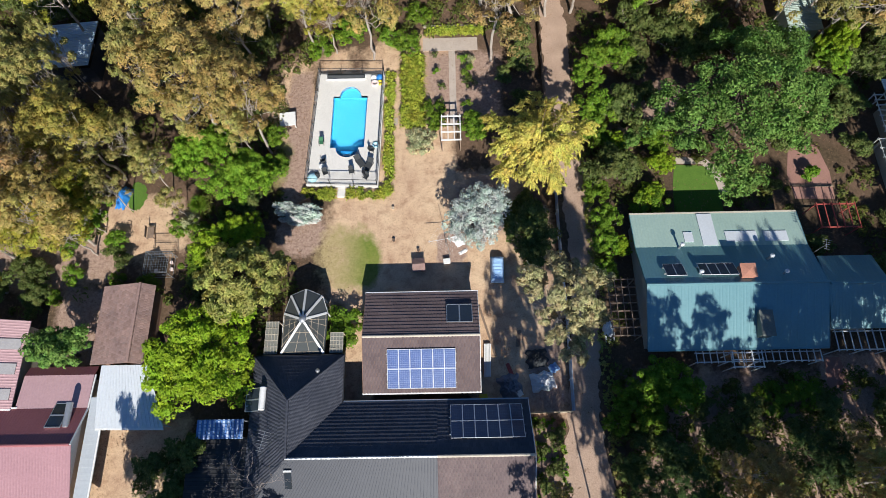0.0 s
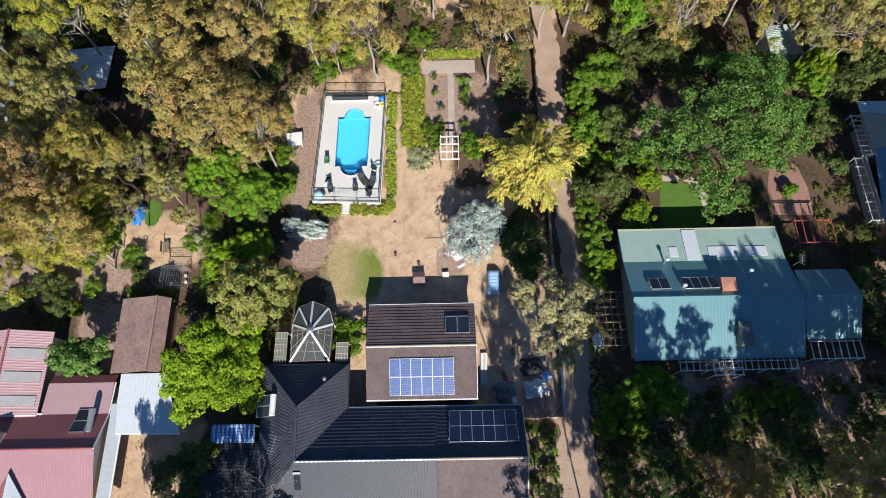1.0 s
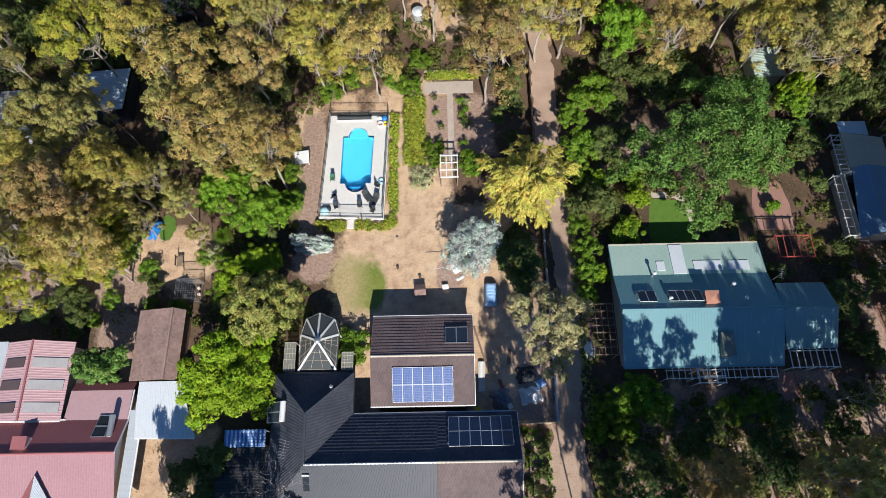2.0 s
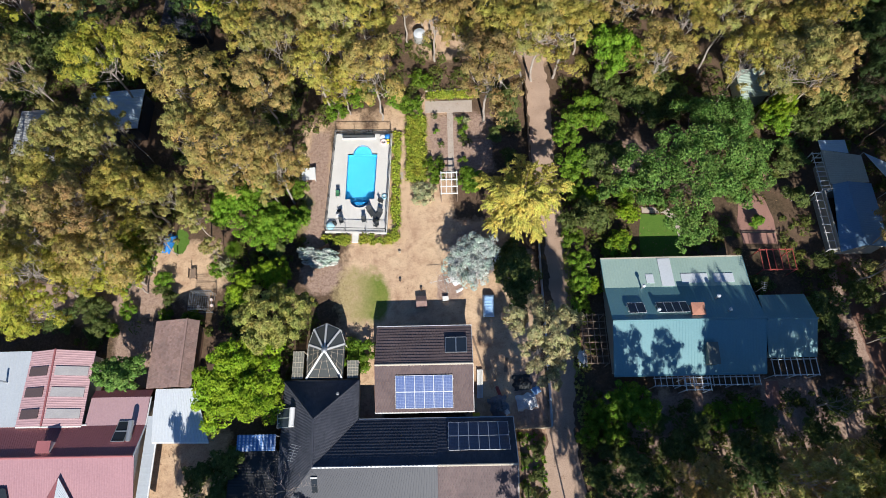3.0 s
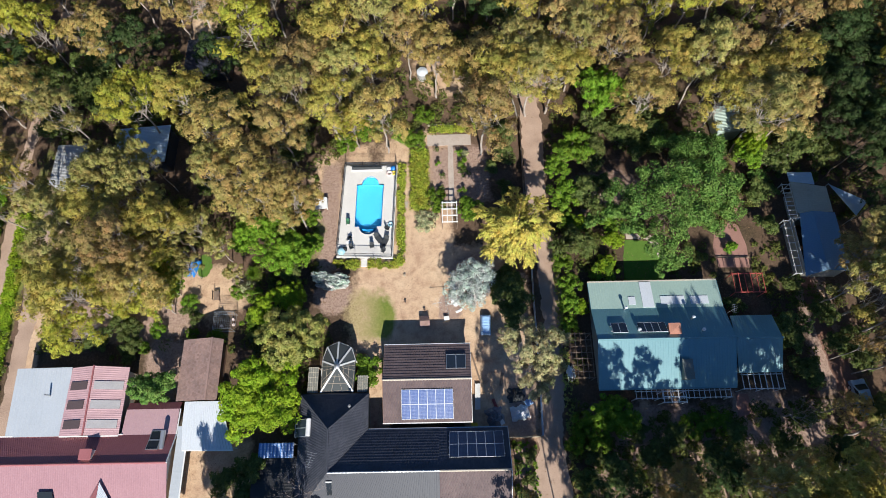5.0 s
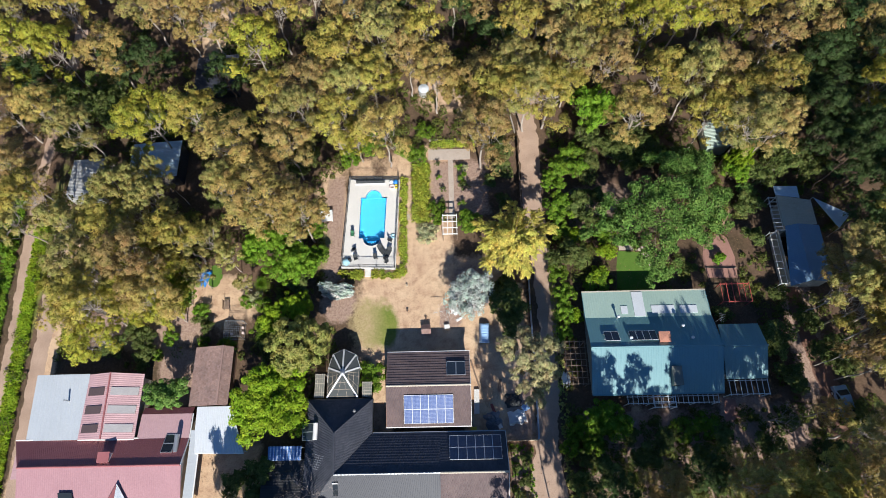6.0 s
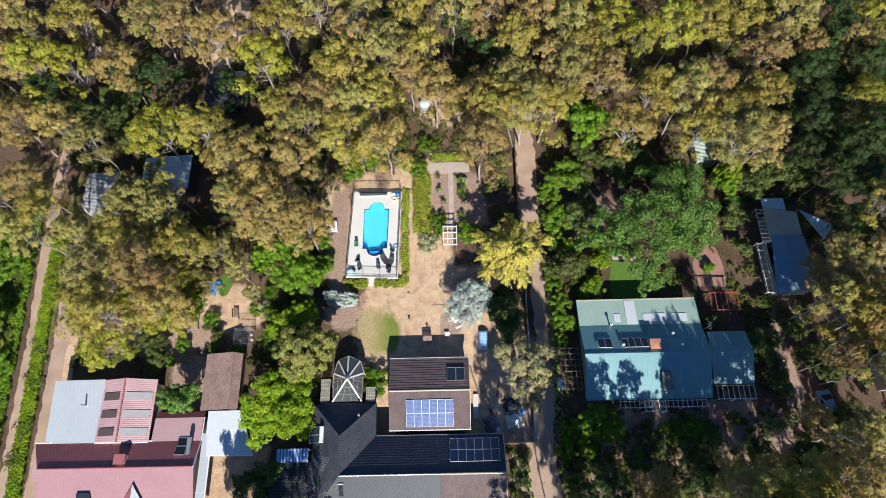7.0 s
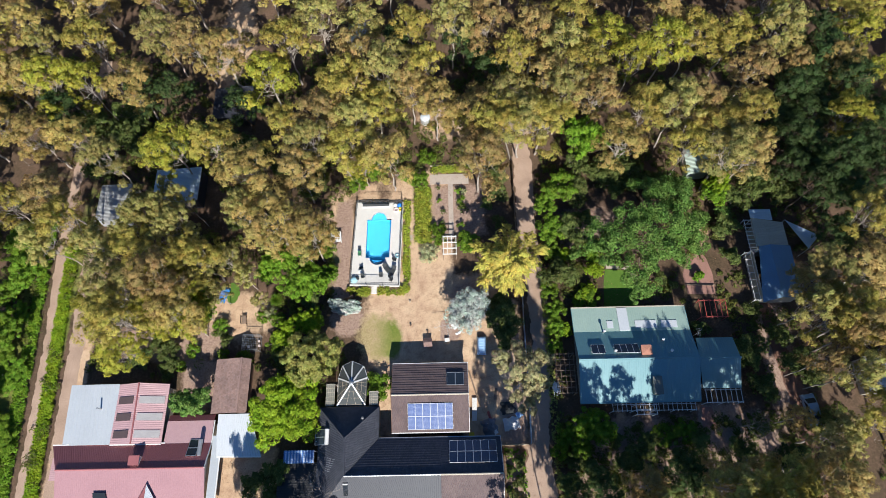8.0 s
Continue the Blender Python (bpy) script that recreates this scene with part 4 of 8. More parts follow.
def green_house():
    t = thing("green_roofed_house", "long house under a green sheet-metal gable roof", "house")
    x0, x1, x2 = 25.0, 41.0, 46.6
    yn, zn, yr, zr, ys, zs = 11.7, 2.5, 3.95, 4.75, -1.4, 2.6
    yb, zb = 8.15, 2.98
    part("roof", sheet((x0, yb, zb), (x1, yb, zb), (x1, yr, zr), (x0, yr, zr), 0.3, 0.008), "roof_green", t)
    part("verandah_roof", sheet((x0, yn, zn), (x1, yn, zn), (x1, yb, zb + 0.03), (x0, yb, zb + 0.03), 0.3, 0.008), "roof_verandah", t, "paler sage verandah roof of lower pitch")
    part("roof", sheet((x0, ys, zs), (x1, ys, zs), (x1, yr, zr), (x0, yr, zr), 0.3, 0.008), "roof_green", t)
    e = 6.95
    part("roof", sheet((x1 + 0.6, e, 3.0), (x2 - 0.0, e, 3.0), (x2 - 0.2, 3.8, 4.68), (x1, 3.8, 4.68), 0.3, 0.008), "roof_green", t)
    part("roof", sheet((x1 + 0.5, 0.15, 2.7), (x2, 0.15, 2.7), (x2 - 0.2, 3.8, 4.68), (x1, 3.8, 4.68), 0.3, 0.008), "roof_green", t)
    for a, b in (((x0 - 0.05, yr, zr + 0.06), (x1 + 0.1, yr, zr + 0.06)), ((x1 + 0.1, 3.8, 4.74), (x2 - 0.15, 3.8, 4.74))):
        part("ridge_capping", Geo().tube([a, b], 0.13, 8), "roof_green", t, "folded metal ridge capping")
    part("gutter", gutter((x0, yn + 0.07, zn + 0.03), (x1, yn + 0.07, zn + 0.03), 0.08), "cream", t, "cream painted gutter")
    part("gutter", gutter((x0, ys - 0.07, zs + 0.03), (x1, ys - 0.07, zs + 0.03), 0.08), "roof_green", t)
    for x in (x0, x1):
        for y, z in ((yb, zb), (ys, zs)):
            part("bargeboard", Geo().bar((x, y, z + 0.05), (x, yr, zr + 0.05), 0.06, 0.2), "roof_green", t)
        part("bargeboard", Geo().bar((x, yn, zn + 0.05), (x, yb, zb + 0.05), 0.06, 0.2), "roof_green", t)
    for g in ring_wall(x0 + 0.5, x1 - 0.4, ys + 0.6, yn - 0.6, 2.45):
        part("wall", g, "cream", t)
    for g in ring_wall(x1 - 0.38, x2 - 0.5, 0.6, e - 0.5, 2.6):
        part("wall", g, "cream", t)
    for x in (x0 + 0.5, x1 - 0.55):
        part("gable", Geo().add([(x, ys + 0.6, 2.45), (x, yb, 2.45), (x, yb, zb - 0.14), (x, yr, zr - 0.14), (x + 0.15, ys + 0.6, 2.45), (x + 0.15, yb, 2.45), (x + 0.15, yb, zb - 0.14), (x + 0.15, yr, zr - 0.14)],
                                [(0, 1, 2, 3), (7, 6, 5, 4), (0, 4, 5, 1), (1, 5, 6, 2), (2, 6, 7, 3), (3, 7, 4, 0)]), "cream", t)

    def zn_at(y):
        return zn + 0.03 + (yn - y) / (yn - yb) * (zb - zn) if y > yb else zb + (yb - y) / (yb - yr) * (zr - zb)

    def light(a, b, c, d, mat, label, name="skylight"):
        part(name, Geo().slab([(a, c, zn_at(c) + 0.075), (b, c, zn_at(c) + 0.075), (b, d, zn_at(d) + 0.075), (a, d, zn_at(d) + 0.075)], 0.06), mat, t, label)

    light(31.35, 32.75, 8.2, 11.6, "roof_white", "white translucent roof strip", "roof_strip")
    light(29.7, 30.55, 8.6, 9.65, "roof_white", "pale square skylight")
    light(33.6, 36.55, 8.55, 9.65, "roof_white", "long pale skylight")
    light(37.2, 39.4, 8.55, 9.6, "roof_white", "long pale skylight")
    c = part("chimney", Geo().box(33.4, 34.6, 4.45, 5.6, 4.2, 5.1, 0.03), "terracotta", t, "square terracotta chimney")
    part("chimney_cap", Geo().add([(33.3, 4.35, 5.1), (34.7, 4.35, 5.1), (34.7, 5.7, 5.1), (33.3, 5.7, 5.1), (34.0, 5.0, 5.2)], [(3, 2, 1, 0), (0, 1, 4), (1, 2, 4), (2, 3, 4), (3, 0, 4)]), "terracotta", c)
    b = part("ventilator", Geo().box(34.6, 35.6, -0.6, 1.5, 3.0, 4.2, 0.05), "ventgrey", t, "boxed metal roof ventilator")
    part("ventilator_hood", Geo().slab([(34.5, -0.7, 4.22), (35.7, -0.7, 4.22), (35.7, 1.6, 4.4), (34.5, 1.6, 4.4)], 0.06), "ventgrey", b)
    for x, y, h in ((29.0, 8.0, 0.9), (30.0, 5.1, 0.45), (36.6, 6.5, 0.9), (37.4, 4.9, 0.6)):
        p = part("flue", Geo().tube([(x, y, zn_at(y) - 0.1), (x, y, zn_at(y) + h)], 0.10, 10), "steel", t, "galvanised flue pipe")
        part("cowl", Geo().tube([(x, y, zn_at(y) + h), (x, y, zn_at(y) + h + 0.12), (x, y, zn_at(y) + h + 0.22)], [0.2, 0.2, 0.04], 12), "roof_white", p)
    for a, b2, n in ((26.8, 28.6, 2), (29.9, 33.2, 4)):
        solar_array("solar_array", [(b2, 5.95, zn_at(5.95) + 0.05), (a, 5.95, zn_at(5.95) + 0.05), (a, 4.6, zn_at(4.6) + 0.30), (b2, 4.6, zn_at(4.6) + 0.30)], n, 1, "pv_black", "dark solar panels propped on the green roof", 0.18)


def trellis(name, label, x0, x1, y0, y1, z, nx, ny, mat, w=0.07, wall=0, group="pergolas", post=""):
    """A flat pergola of beams and rafters on posts."""
    t = thing(name, label, "pergola", group)
    for k in range(ny):
        y = y0 + (y1 - y0) * k / (ny - 1)
        part("beam", Geo().bar((x0 - 0.1, y, z), (x1 + 0.1, y, z), w, 0.12), mat, t)
    for k in range(nx):
        x = x0 + (x1 - x0) * k / (nx - 1)
        part("rafter", Geo().bar((x, y0 - 0.15, z + 0.09), (x, y1 + 0.15, z + 0.09), w * 0.8, 0.09), mat, t)
    n = max(2, round((x1 - x0) / 3.0) + 1)
    for k in range(n):
        x = x0 + (x1 - x0) * k / (n - 1)
        for y in ((y0, y1) if wall == 0 else (y0,) if wall > 0 else (y1,)):
            part("post", Geo().box(x - 0.045, x + 0.045, y - 0.045, y + 0.045, 0, z - 0.12, 0.005), post or mat, t)
    return t


def red_house():
    t = thing("red_roofed_house", "rambling house under red and white ribbed metal roofs", "house")
    # white skillion and pink gabled room
    part("roof", sheet((-44.2, 2.4, 2.75), (-37.4, 2.4, 3.05), (-36.6, -5.5, 3.05), (-43.8, -5.5, 2.75), 0.6, 0.02), "roof_grey", t, "white flat metal roof")
    part("roof", sheet((-37.3, -5.5, 3.1), (-37.3, 2.3, 3.1), (-34.4, 2.4, 3.75), (-34.2, -5.5, 3.75), 0.25, 0.012), "roof_pink", t, "faded red ribbed roof")
    part("roof", sheet((-30.6, -5.5, 2.8), (-30.6, 2.3, 2.8), (-34.4, 2.4, 3.75), (-34.2, -5.5, 3.75), 0.25, 0.012), "roof_pink", t)
    for k in range(3):
        y = 0.6 - 2.2 * k
        part("skylight", Geo().slab([(-37.0, y - 0.95, 3.25), (-34.8, y - 0.95, 3.76), (-34.8, y, 3.76), (-37.0, y, 3.25)], 0.05), "smoky", t, "smoky brown roof sheet")
        part("skylight", Geo().slab([(-34.0, y - 0.95, 3.76), (-30.9, y - 0.95, 2.98), (-30.9, y, 2.98), (-34.0, y, 3.76)], 0.05), "clear", t, "pale translucent roof sheet")
    part("flue", Geo().tube([(-39.4, -0.9, 2.6), (-39.4, -0.9, 4.0)], 0.1, 10), "steel", t)
    # long red gable with its ridge along x
    yr, zr = -8.6, 4.4
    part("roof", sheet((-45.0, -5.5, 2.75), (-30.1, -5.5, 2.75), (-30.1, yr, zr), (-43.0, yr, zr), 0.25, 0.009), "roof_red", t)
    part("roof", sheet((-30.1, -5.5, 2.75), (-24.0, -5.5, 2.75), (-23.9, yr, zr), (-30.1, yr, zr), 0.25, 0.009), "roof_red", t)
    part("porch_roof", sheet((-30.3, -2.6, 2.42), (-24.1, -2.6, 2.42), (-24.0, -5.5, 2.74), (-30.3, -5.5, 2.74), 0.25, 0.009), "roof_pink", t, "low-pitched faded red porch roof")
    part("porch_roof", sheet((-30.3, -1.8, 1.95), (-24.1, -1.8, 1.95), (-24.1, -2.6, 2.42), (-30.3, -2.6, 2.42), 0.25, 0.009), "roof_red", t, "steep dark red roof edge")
    # same gable, sunny side: part of the sunlight is in this paler colour
    part("roof", sheet((-43.0, -14.5, 2.7), (-23.8, -14.5, 2.7), (-23.8, yr, zr), (-43.0, yr, zr), 0.25, 0.012), "roof_red_sunny", t)
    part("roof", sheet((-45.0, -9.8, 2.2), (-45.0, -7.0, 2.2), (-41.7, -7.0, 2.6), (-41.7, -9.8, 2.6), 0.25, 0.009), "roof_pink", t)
    part("ridge_capping", Geo().tube([(-43.0, yr, zr + 0.03), (-23.9, yr, zr + 0.03)], 0.12, 8), "roof_red", t)
    part("ridge_capping", Geo().tube([(-34.4, 2.45, 3.80), (-34.2, -5.5, 3.80)], 0.10, 8), "roof_red", t)
    # little street-side gable; its sunlit slope is coloured white
    part("gablet_roof", sheet((-33.6, -15.0, 2.9), (-33.6, -14.9, 2.9), (-31.0, -10.5, 4.3), (-31.0, -15.0, 4.3), 0.25, 0.009), "roof_red", t)
    part("gablet_roof", sheet((-28.4, -15.0, 2.9), (-28.4, -14.9, 2.9), (-31.0, -10.5, 4.3), (-31.0, -15.0, 4.3), 0.25), "roof_white", t, "gable slope coloured white for the sunlight on it")
    c = part("chimney", Geo().box(-33.6, -32.4, -8.1, -7.1, 3.3, 4.5, 0.04), "pink", t, "squat painted chimney")
    part("chimney_cap", Geo().box(-33.7, -32.3, -8.2, -7.0, 4.5, 4.6, 0.02), "roof_red", c)
    part("skylight", Geo().slab([(-37.8, -12.8, 3.45), (-36.0, -12.8, 3.45), (-36.3, -11.4, 3.92), (-37.9, -11.4, 3.92)], 0.06), "carglass", t)
    part("verandah_roof", sheet((-22.9, -15, 2.2), (-22.9, -4.6, 2.2), (-23.85, -4.6, 2.65), (-23.85, -15, 2.65), 0.6, 0.004), "roof_grey", t, "narrow white verandah roof")
    part("gutter", gutter((-22.85, -15, 2.24), (-22.85, -4.6, 2.24)), "white", t)
    part("gutter", gutter((-23.95, -2.6, 2.46), (-23.9, -5.5, 2.8), 0.06), "white", t)
    part("gutter", gutter((-23.9, -5.5, 2.8), (-23.85, yr, zr + 0.08), 0.06), "white", t)
    part("gutter", gutter((-45.0, -5.42, 2.8), (-30.1, -5.42, 2.8)), "white", t)
    part("gutter", gutter((-37.3, -5.56, 3.1), (-30.6, -5.56, 2.85)), "white", t)
    for g in ring_wall(-43.7, -30.9, -5.2, 1.9, 2.7):
        part("wall", g, "cream", t)
    for g in ring_wall(-42.6, -24.3, -14.2, -5.8, 2.65):
        part("wall", g, "cream", t)
    for g in ring_wall(-29.8, -24.3, -5.78, -2.9, 2.3):
        part("wall", g, "cream", t)
    part("gable", Geo().add([(-24.4, -14.2, 2.65), (-24.4, -5.8, 2.65), (-24.4, yr, zr - 0.1), (-24.25, -14.2, 2.65), (-24.25, -5.8, 2.65), (-24.25, yr, zr - 0.1)],
                            [(0, 1, 2), (5, 4, 3), (0, 3, 4, 1), (1, 4, 5, 2), (2, 5, 3, 0)]), "white", t)


def tiled_outbuilding():
    t = thing("old_tiled_outbuilding", "old outbuilding with a weathered clay tile roof", "outbuilding")
    y0, y1, xr, zr, xl, xe, ze = -1.75, 5.6, -20.9, 3.3, -24.7, -19.9, 2.35
    part("roof", tiles((xl, y0, ze), (xl, y1, ze), (xr, y1, zr), (xr, y0, zr), 0.26, 0.24, 0.035, 0.008), "tile_red", t)
    part("roof", tiles((xe, y0, ze), (xe, y1, ze), (xr, y1, zr), (xr, y0, zr), 0.26, 0.24, 0.035, 0.008), "tile_red", t)
    part("sarking", Geo().slab([(xr, y1, zr), (xl, y1, ze), (xl, y0, ze), (xr, y0, zr)], 0.05), "brick", t)
    part("sarking", Geo().slab([(xr, y0, zr), (xe, y0, ze), (xe, y1, ze), (xr, y1, zr)], 0.05), "brick", t)
    g = Geo()
    g.tube([(xr, y0 + (y1 - y0) * k / 36, zr + 0.03) for k in range(37)], [0.13 if k % 2 else 0.115 for k in range(37)], 8)
    part("ridge_capping", g, "tile_red", t)
    for g in ring_wall(xl + 0.3, xe - 0.3, y0 + 0.3, y1 - 0.3, 2.3):
        part("wall", g, "brick", t)


def carport():
    t = thing("carport", "open carport under a white ribbed metal roof", "carport")
    part("roof", sheet((-23.5, -7.2, 2.35), (-17.3, -7.3, 2.35), (-19.3, -1.85, 2.6), (-23.5, -1.85, 2.6), 0.35, 0.02), "roof_white", t)
    part("gutter", gutter((-23.5, -7.27, 2.36), (-17.3, -7.37, 2.36)), "white", t)
    for x, y in ((-23.3, -7.0), (-17.7, -7.0), (-23.3, -2.1), (-19.5, -2.1), (-20.4, -7.0)):
        part("post", Geo().box(x - 0.05, x + 0.05, y - 0.05, y + 0.05, 0, 2.28), "white", t)


def small_shed(name, label, x0, x1, y0, y1, z0, z1, mat, group="", wall="roof_zinc"):
    t = thing(name, label, "shed", group)
    across = [(x0, y0, z0), (x0, y1, z0), (x1, y1, z1), (x1, y0, z1)]
    part("roof", sheet(*across, 0.24, 0.05), mat, t)
    for g in ring_wall(x0 + 0.2, x1 - 0.2, y0 + 0.2, y1 - 0.2, min(z0, z1) - 0.1, 0.06):
        part("wall", g, wall, t)
    return t


def blue_house():
    t = thing("neighbour_house", "shaded house under blue-grey and cream metal roofs", "house")
    part("roof", sheet((52.1, 11.9, 2.7), (53.3, 20.4, 2.7), (54.6, 20.4, 3.4), (54.6, 12.4, 3.4), 0.3, 0.008), "roof_navy", t)
    part("roof", sheet((57.8, 12.4, 2.7), (57.8, 20.4, 2.7), (54.6, 20.4, 3.4), (54.6, 12.4, 3.4), 0.3, 0.008), "roof_navy", t)
    part("roof", sheet((53.0, 20.42, 2.8), (53.0, 25.0, 2.8), (57.4, 24.0, 3.0), (57.4, 20.42, 3.0), 0.3), "roof_tan", t, "cream ribbed metal roof")
    part("roof", sheet((52.9, 25.0, 2.9), (52.9, 26.3, 2.9), (56.0, 26.2, 3.0), (56.0, 24.4, 3.0), 0.3), "roof_blue", t)
    for g in ring_wall(52.2, 57.3, 12.6, 20.0, 2.6):
        part("wall", g, "cream", t)
    for g in ring_wall(53.3, 57.0, 20.02, 24.0, 2.6):
        part("wall", g, "cream", t)
    s = thing("shade_sail", "pale blue-grey triangular shade sail", "shade sail")
    v = [(57.8, 24.4, 3.0), (62.4, 21.9, 2.7), (60.1, 19.7, 3.1)]
    c = Vector((60.1, 22.0, 2.6))
    g = Geo()
    n = 6
    for i in range(n):
        for j in range(n - i):
            def q(a, b):
                u, w = a / n, b / n
                p = Vector(v[0]) * (1 - u - w) + Vector(v[1]) * u + Vector(v[2]) * w
                k = 27 * u * w * (1 - u - w)
                p.z -= 0.25 * k
                return p
            g.add([q(i, j), q(i + 1, j), q(i, j + 1)], [(0, 1, 2)])
            if i + j < n - 1:
                g.add([q(i + 1, j), q(i + 1, j + 1), q(i, j + 1)], [(0, 1, 2)])
    part("cloth", g, "roof_blue", s)
    for p in v:
        part("post", Geo().tube([(p[0], p[1], 0), (p[0], p[1], p[2] + 0.1)], 0.05, 8), "steel", s)


shed()
solar_array("solar_array", [(2.0, -4.35, 2.75), (7.95, -4.35, 2.75), (7.95, -1.15, 4.0), (2.0, -1.15, 4.0)], 6, 2, "pv_blue", "blue solar panels in pale frames on the studio roof")
hot_water(7.25, 9.5, 1.15, 2.9, lambda x, y: 4.35 - (y + 0.1) * 0.405 + 0.05, "", "flat dark solar collector pair on the studio roof", False)
main_house()
solar_array("solar_array", [(13.45, -5.95, 3.06), (7.4, -5.95, 3.06), (7.4, -8.75, 4.76), (13.45, -8.75, 4.76)], 6, 2, "pv_black", "black solar panels on the house roof")
hot_water(-10.2, -8.75, -6.1, -4.2, lambda x, y: 2.7 + max(0, x + 9.8) * 0.72 + 0.06, "side", "white storage tank and two collectors on the wing roof")
tv_aerial(-7.6, -8.7, 4.2, 6.0, 7, "spindly television aerial on the house roof", 75)
gazebo()
clear_cover()
green_house()
tv_aerial(41.2, 7.2, 3.2, 5.4, 5, "spindly television aerial on the green roof", 75).scale = (0.6, 0.75, 1.0)
trellis("pergola", "white slatted pergola along the green-roofed house", 29.3, 40.3, -2.5, -1.7, 2.25, 19, 2, "white", 0.07, 1)
trellis("porch_frame", "white projecting porch frame", 32.4, 35.0, -3.0, -1.75, 2.45, 4, 3, "white", 0.09)
trellis("pergola", "white pergola beside the house extension", 41.9, 46.6, -1.65, 0.0, 2.35, 8, 2, "white", 0.08, 1)
trellis("pergola", "brown timber lattice pergola at the house end", 22.2, 24.7, 0.0, 5.3, 2.35, 5, 8, "wood", 0.07)
trellis("pergola", "red timber pergola over the terrace", 43.2, 46.9, 10.1, 12.5, 2.35, 6, 2, "redpaint", 0.09)
red_house()
hot_water(-26.7, -25.4, -7.15, -5.1, lambda x, y: 2.75 + (-5.5 - y) * 0.5 + 0.08, "side", "steel storage tank and two collectors on the red roof")
tiled_outbuilding()
carport()
small_shed("garden_shed", "weathered grey corrugated shed under the gums", -46.4, -41.4, 27.4, 33.6, 2.4, 2.8, "roof_zinc", "sheds")
small_shed("garden_shed", "long blue-grey metal shed under the gums", -38.0, -30.6, 30.2, 36.0, 2.5, 3.2, "roof_blue", "sheds", "slate")
small_shed("garden_shed", "pale green corrugated shed beside the woods", 45.2, 48.6, 33.0, 37.2, 2.4, 2.8, "roof_sage", "sheds", "roof_sage")
small_shed("garden_shed", "dark metal shed deep in the woods", -30.6, -24.0, 45.5, 51.5, 2.4, 3.0, "slate", "sheds", "slate")
small_shed("garden_shed", "pale blue shed in the far woods", -8.6, -5.5, 60.5, 64.5, 2.4, 2.7, "roof_blue", "sheds", "roof_blue")
small_shed("garden_shed", "grey-roofed house edge beyond the track", 63.5, 70, -1.0, 4.0, 2.6, 3.0, "roof_zinc", "sheds", "cream")
blue_house()

# ---- plants ----


def leaves(centres, radii, per, size, rng, up=0.35, long=1.7, flat=0.75, droop=0.0, three=False):
    """Leaf blades scattered over clumps: kite-shaped quads, most of them on the clumps' upper skins."""
    c = np.repeat(np.asarray(centres, float), per, axis=0)
    r = np.repeat(np.asarray(radii, float), per)[:, None]
    n = len(c)
    d = rng.normal(size=(n, 3))
    d[:, 2] = np.abs(d[:, 2]) * 1.0 - 0.35 * rng.random(n)
    d /= np.linalg.norm(d, axis=1)[:, None]
    p = c + d * r * (0.55 + 0.5 * rng.random((n, 1)) ** 0.6) * np.array([1, 1, flat])
    nrm = 0.95 * d + rng.normal(size=(n, 3)) * 0.38 + np.array([0, 0, 0.8 * up])
    nrm /= np.linalg.norm(nrm, axis=1)[:, None]
    a = np.cross(nrm, rng.normal(size=(n, 3)))
    a /= np.linalg.norm(a, axis=1)[:, None] + 1e-9
    b = np.cross(nrm, a)
    s = size * (0.6 + 0.8 * rng.random((n, 1)))
    a, b = a * s * 0.5 * long, b * s * 0.5
    a[:, 2] -= droop * s[:, 0]
    if three:
        v = np.stack([p - a - b * 0.8, p + a * 1.1, p - a * 0.6 + b], 1).reshape(-1, 3)
        return v, np.arange(len(v)).reshape(-1, 3)
    v = np.stack([p - a, p + b * 0.9 - a * 0.1, p + a, p - b * 0.9 - a * 0.1], 1).reshape(-1, 3)
    return v, np.arange(len(v)).reshape(-1, 4)


def leaf_mesh(name, v, f, material):
    me = bpy.data.meshes.new(name)
    me.from_pydata(v.tolist(), [], f.tolist())
    me.materials.append(M[material])
    return me


def limb(g, a, b, ra, rb, rng, bend=0.12, sides=5, n=4):
    a, b = Vector(a), Vector(b)
    L = (b - a).length
    pts, rad = [], []
    for k in range(n + 1):
        t = k / n
        j = Vector(rng.normal(size=3)) * bend * L * math.sin(math.pi * t) * 0.5
        sag = Vector((0, 0, 1)) * 0.12 * L * math.sin(math.pi * t)
        pts.append(a.lerp(b, t) + j - sag)
        rad.append(ra + (rb - ra) * t)
    g.tube(pts, rad, sides)
    return pts


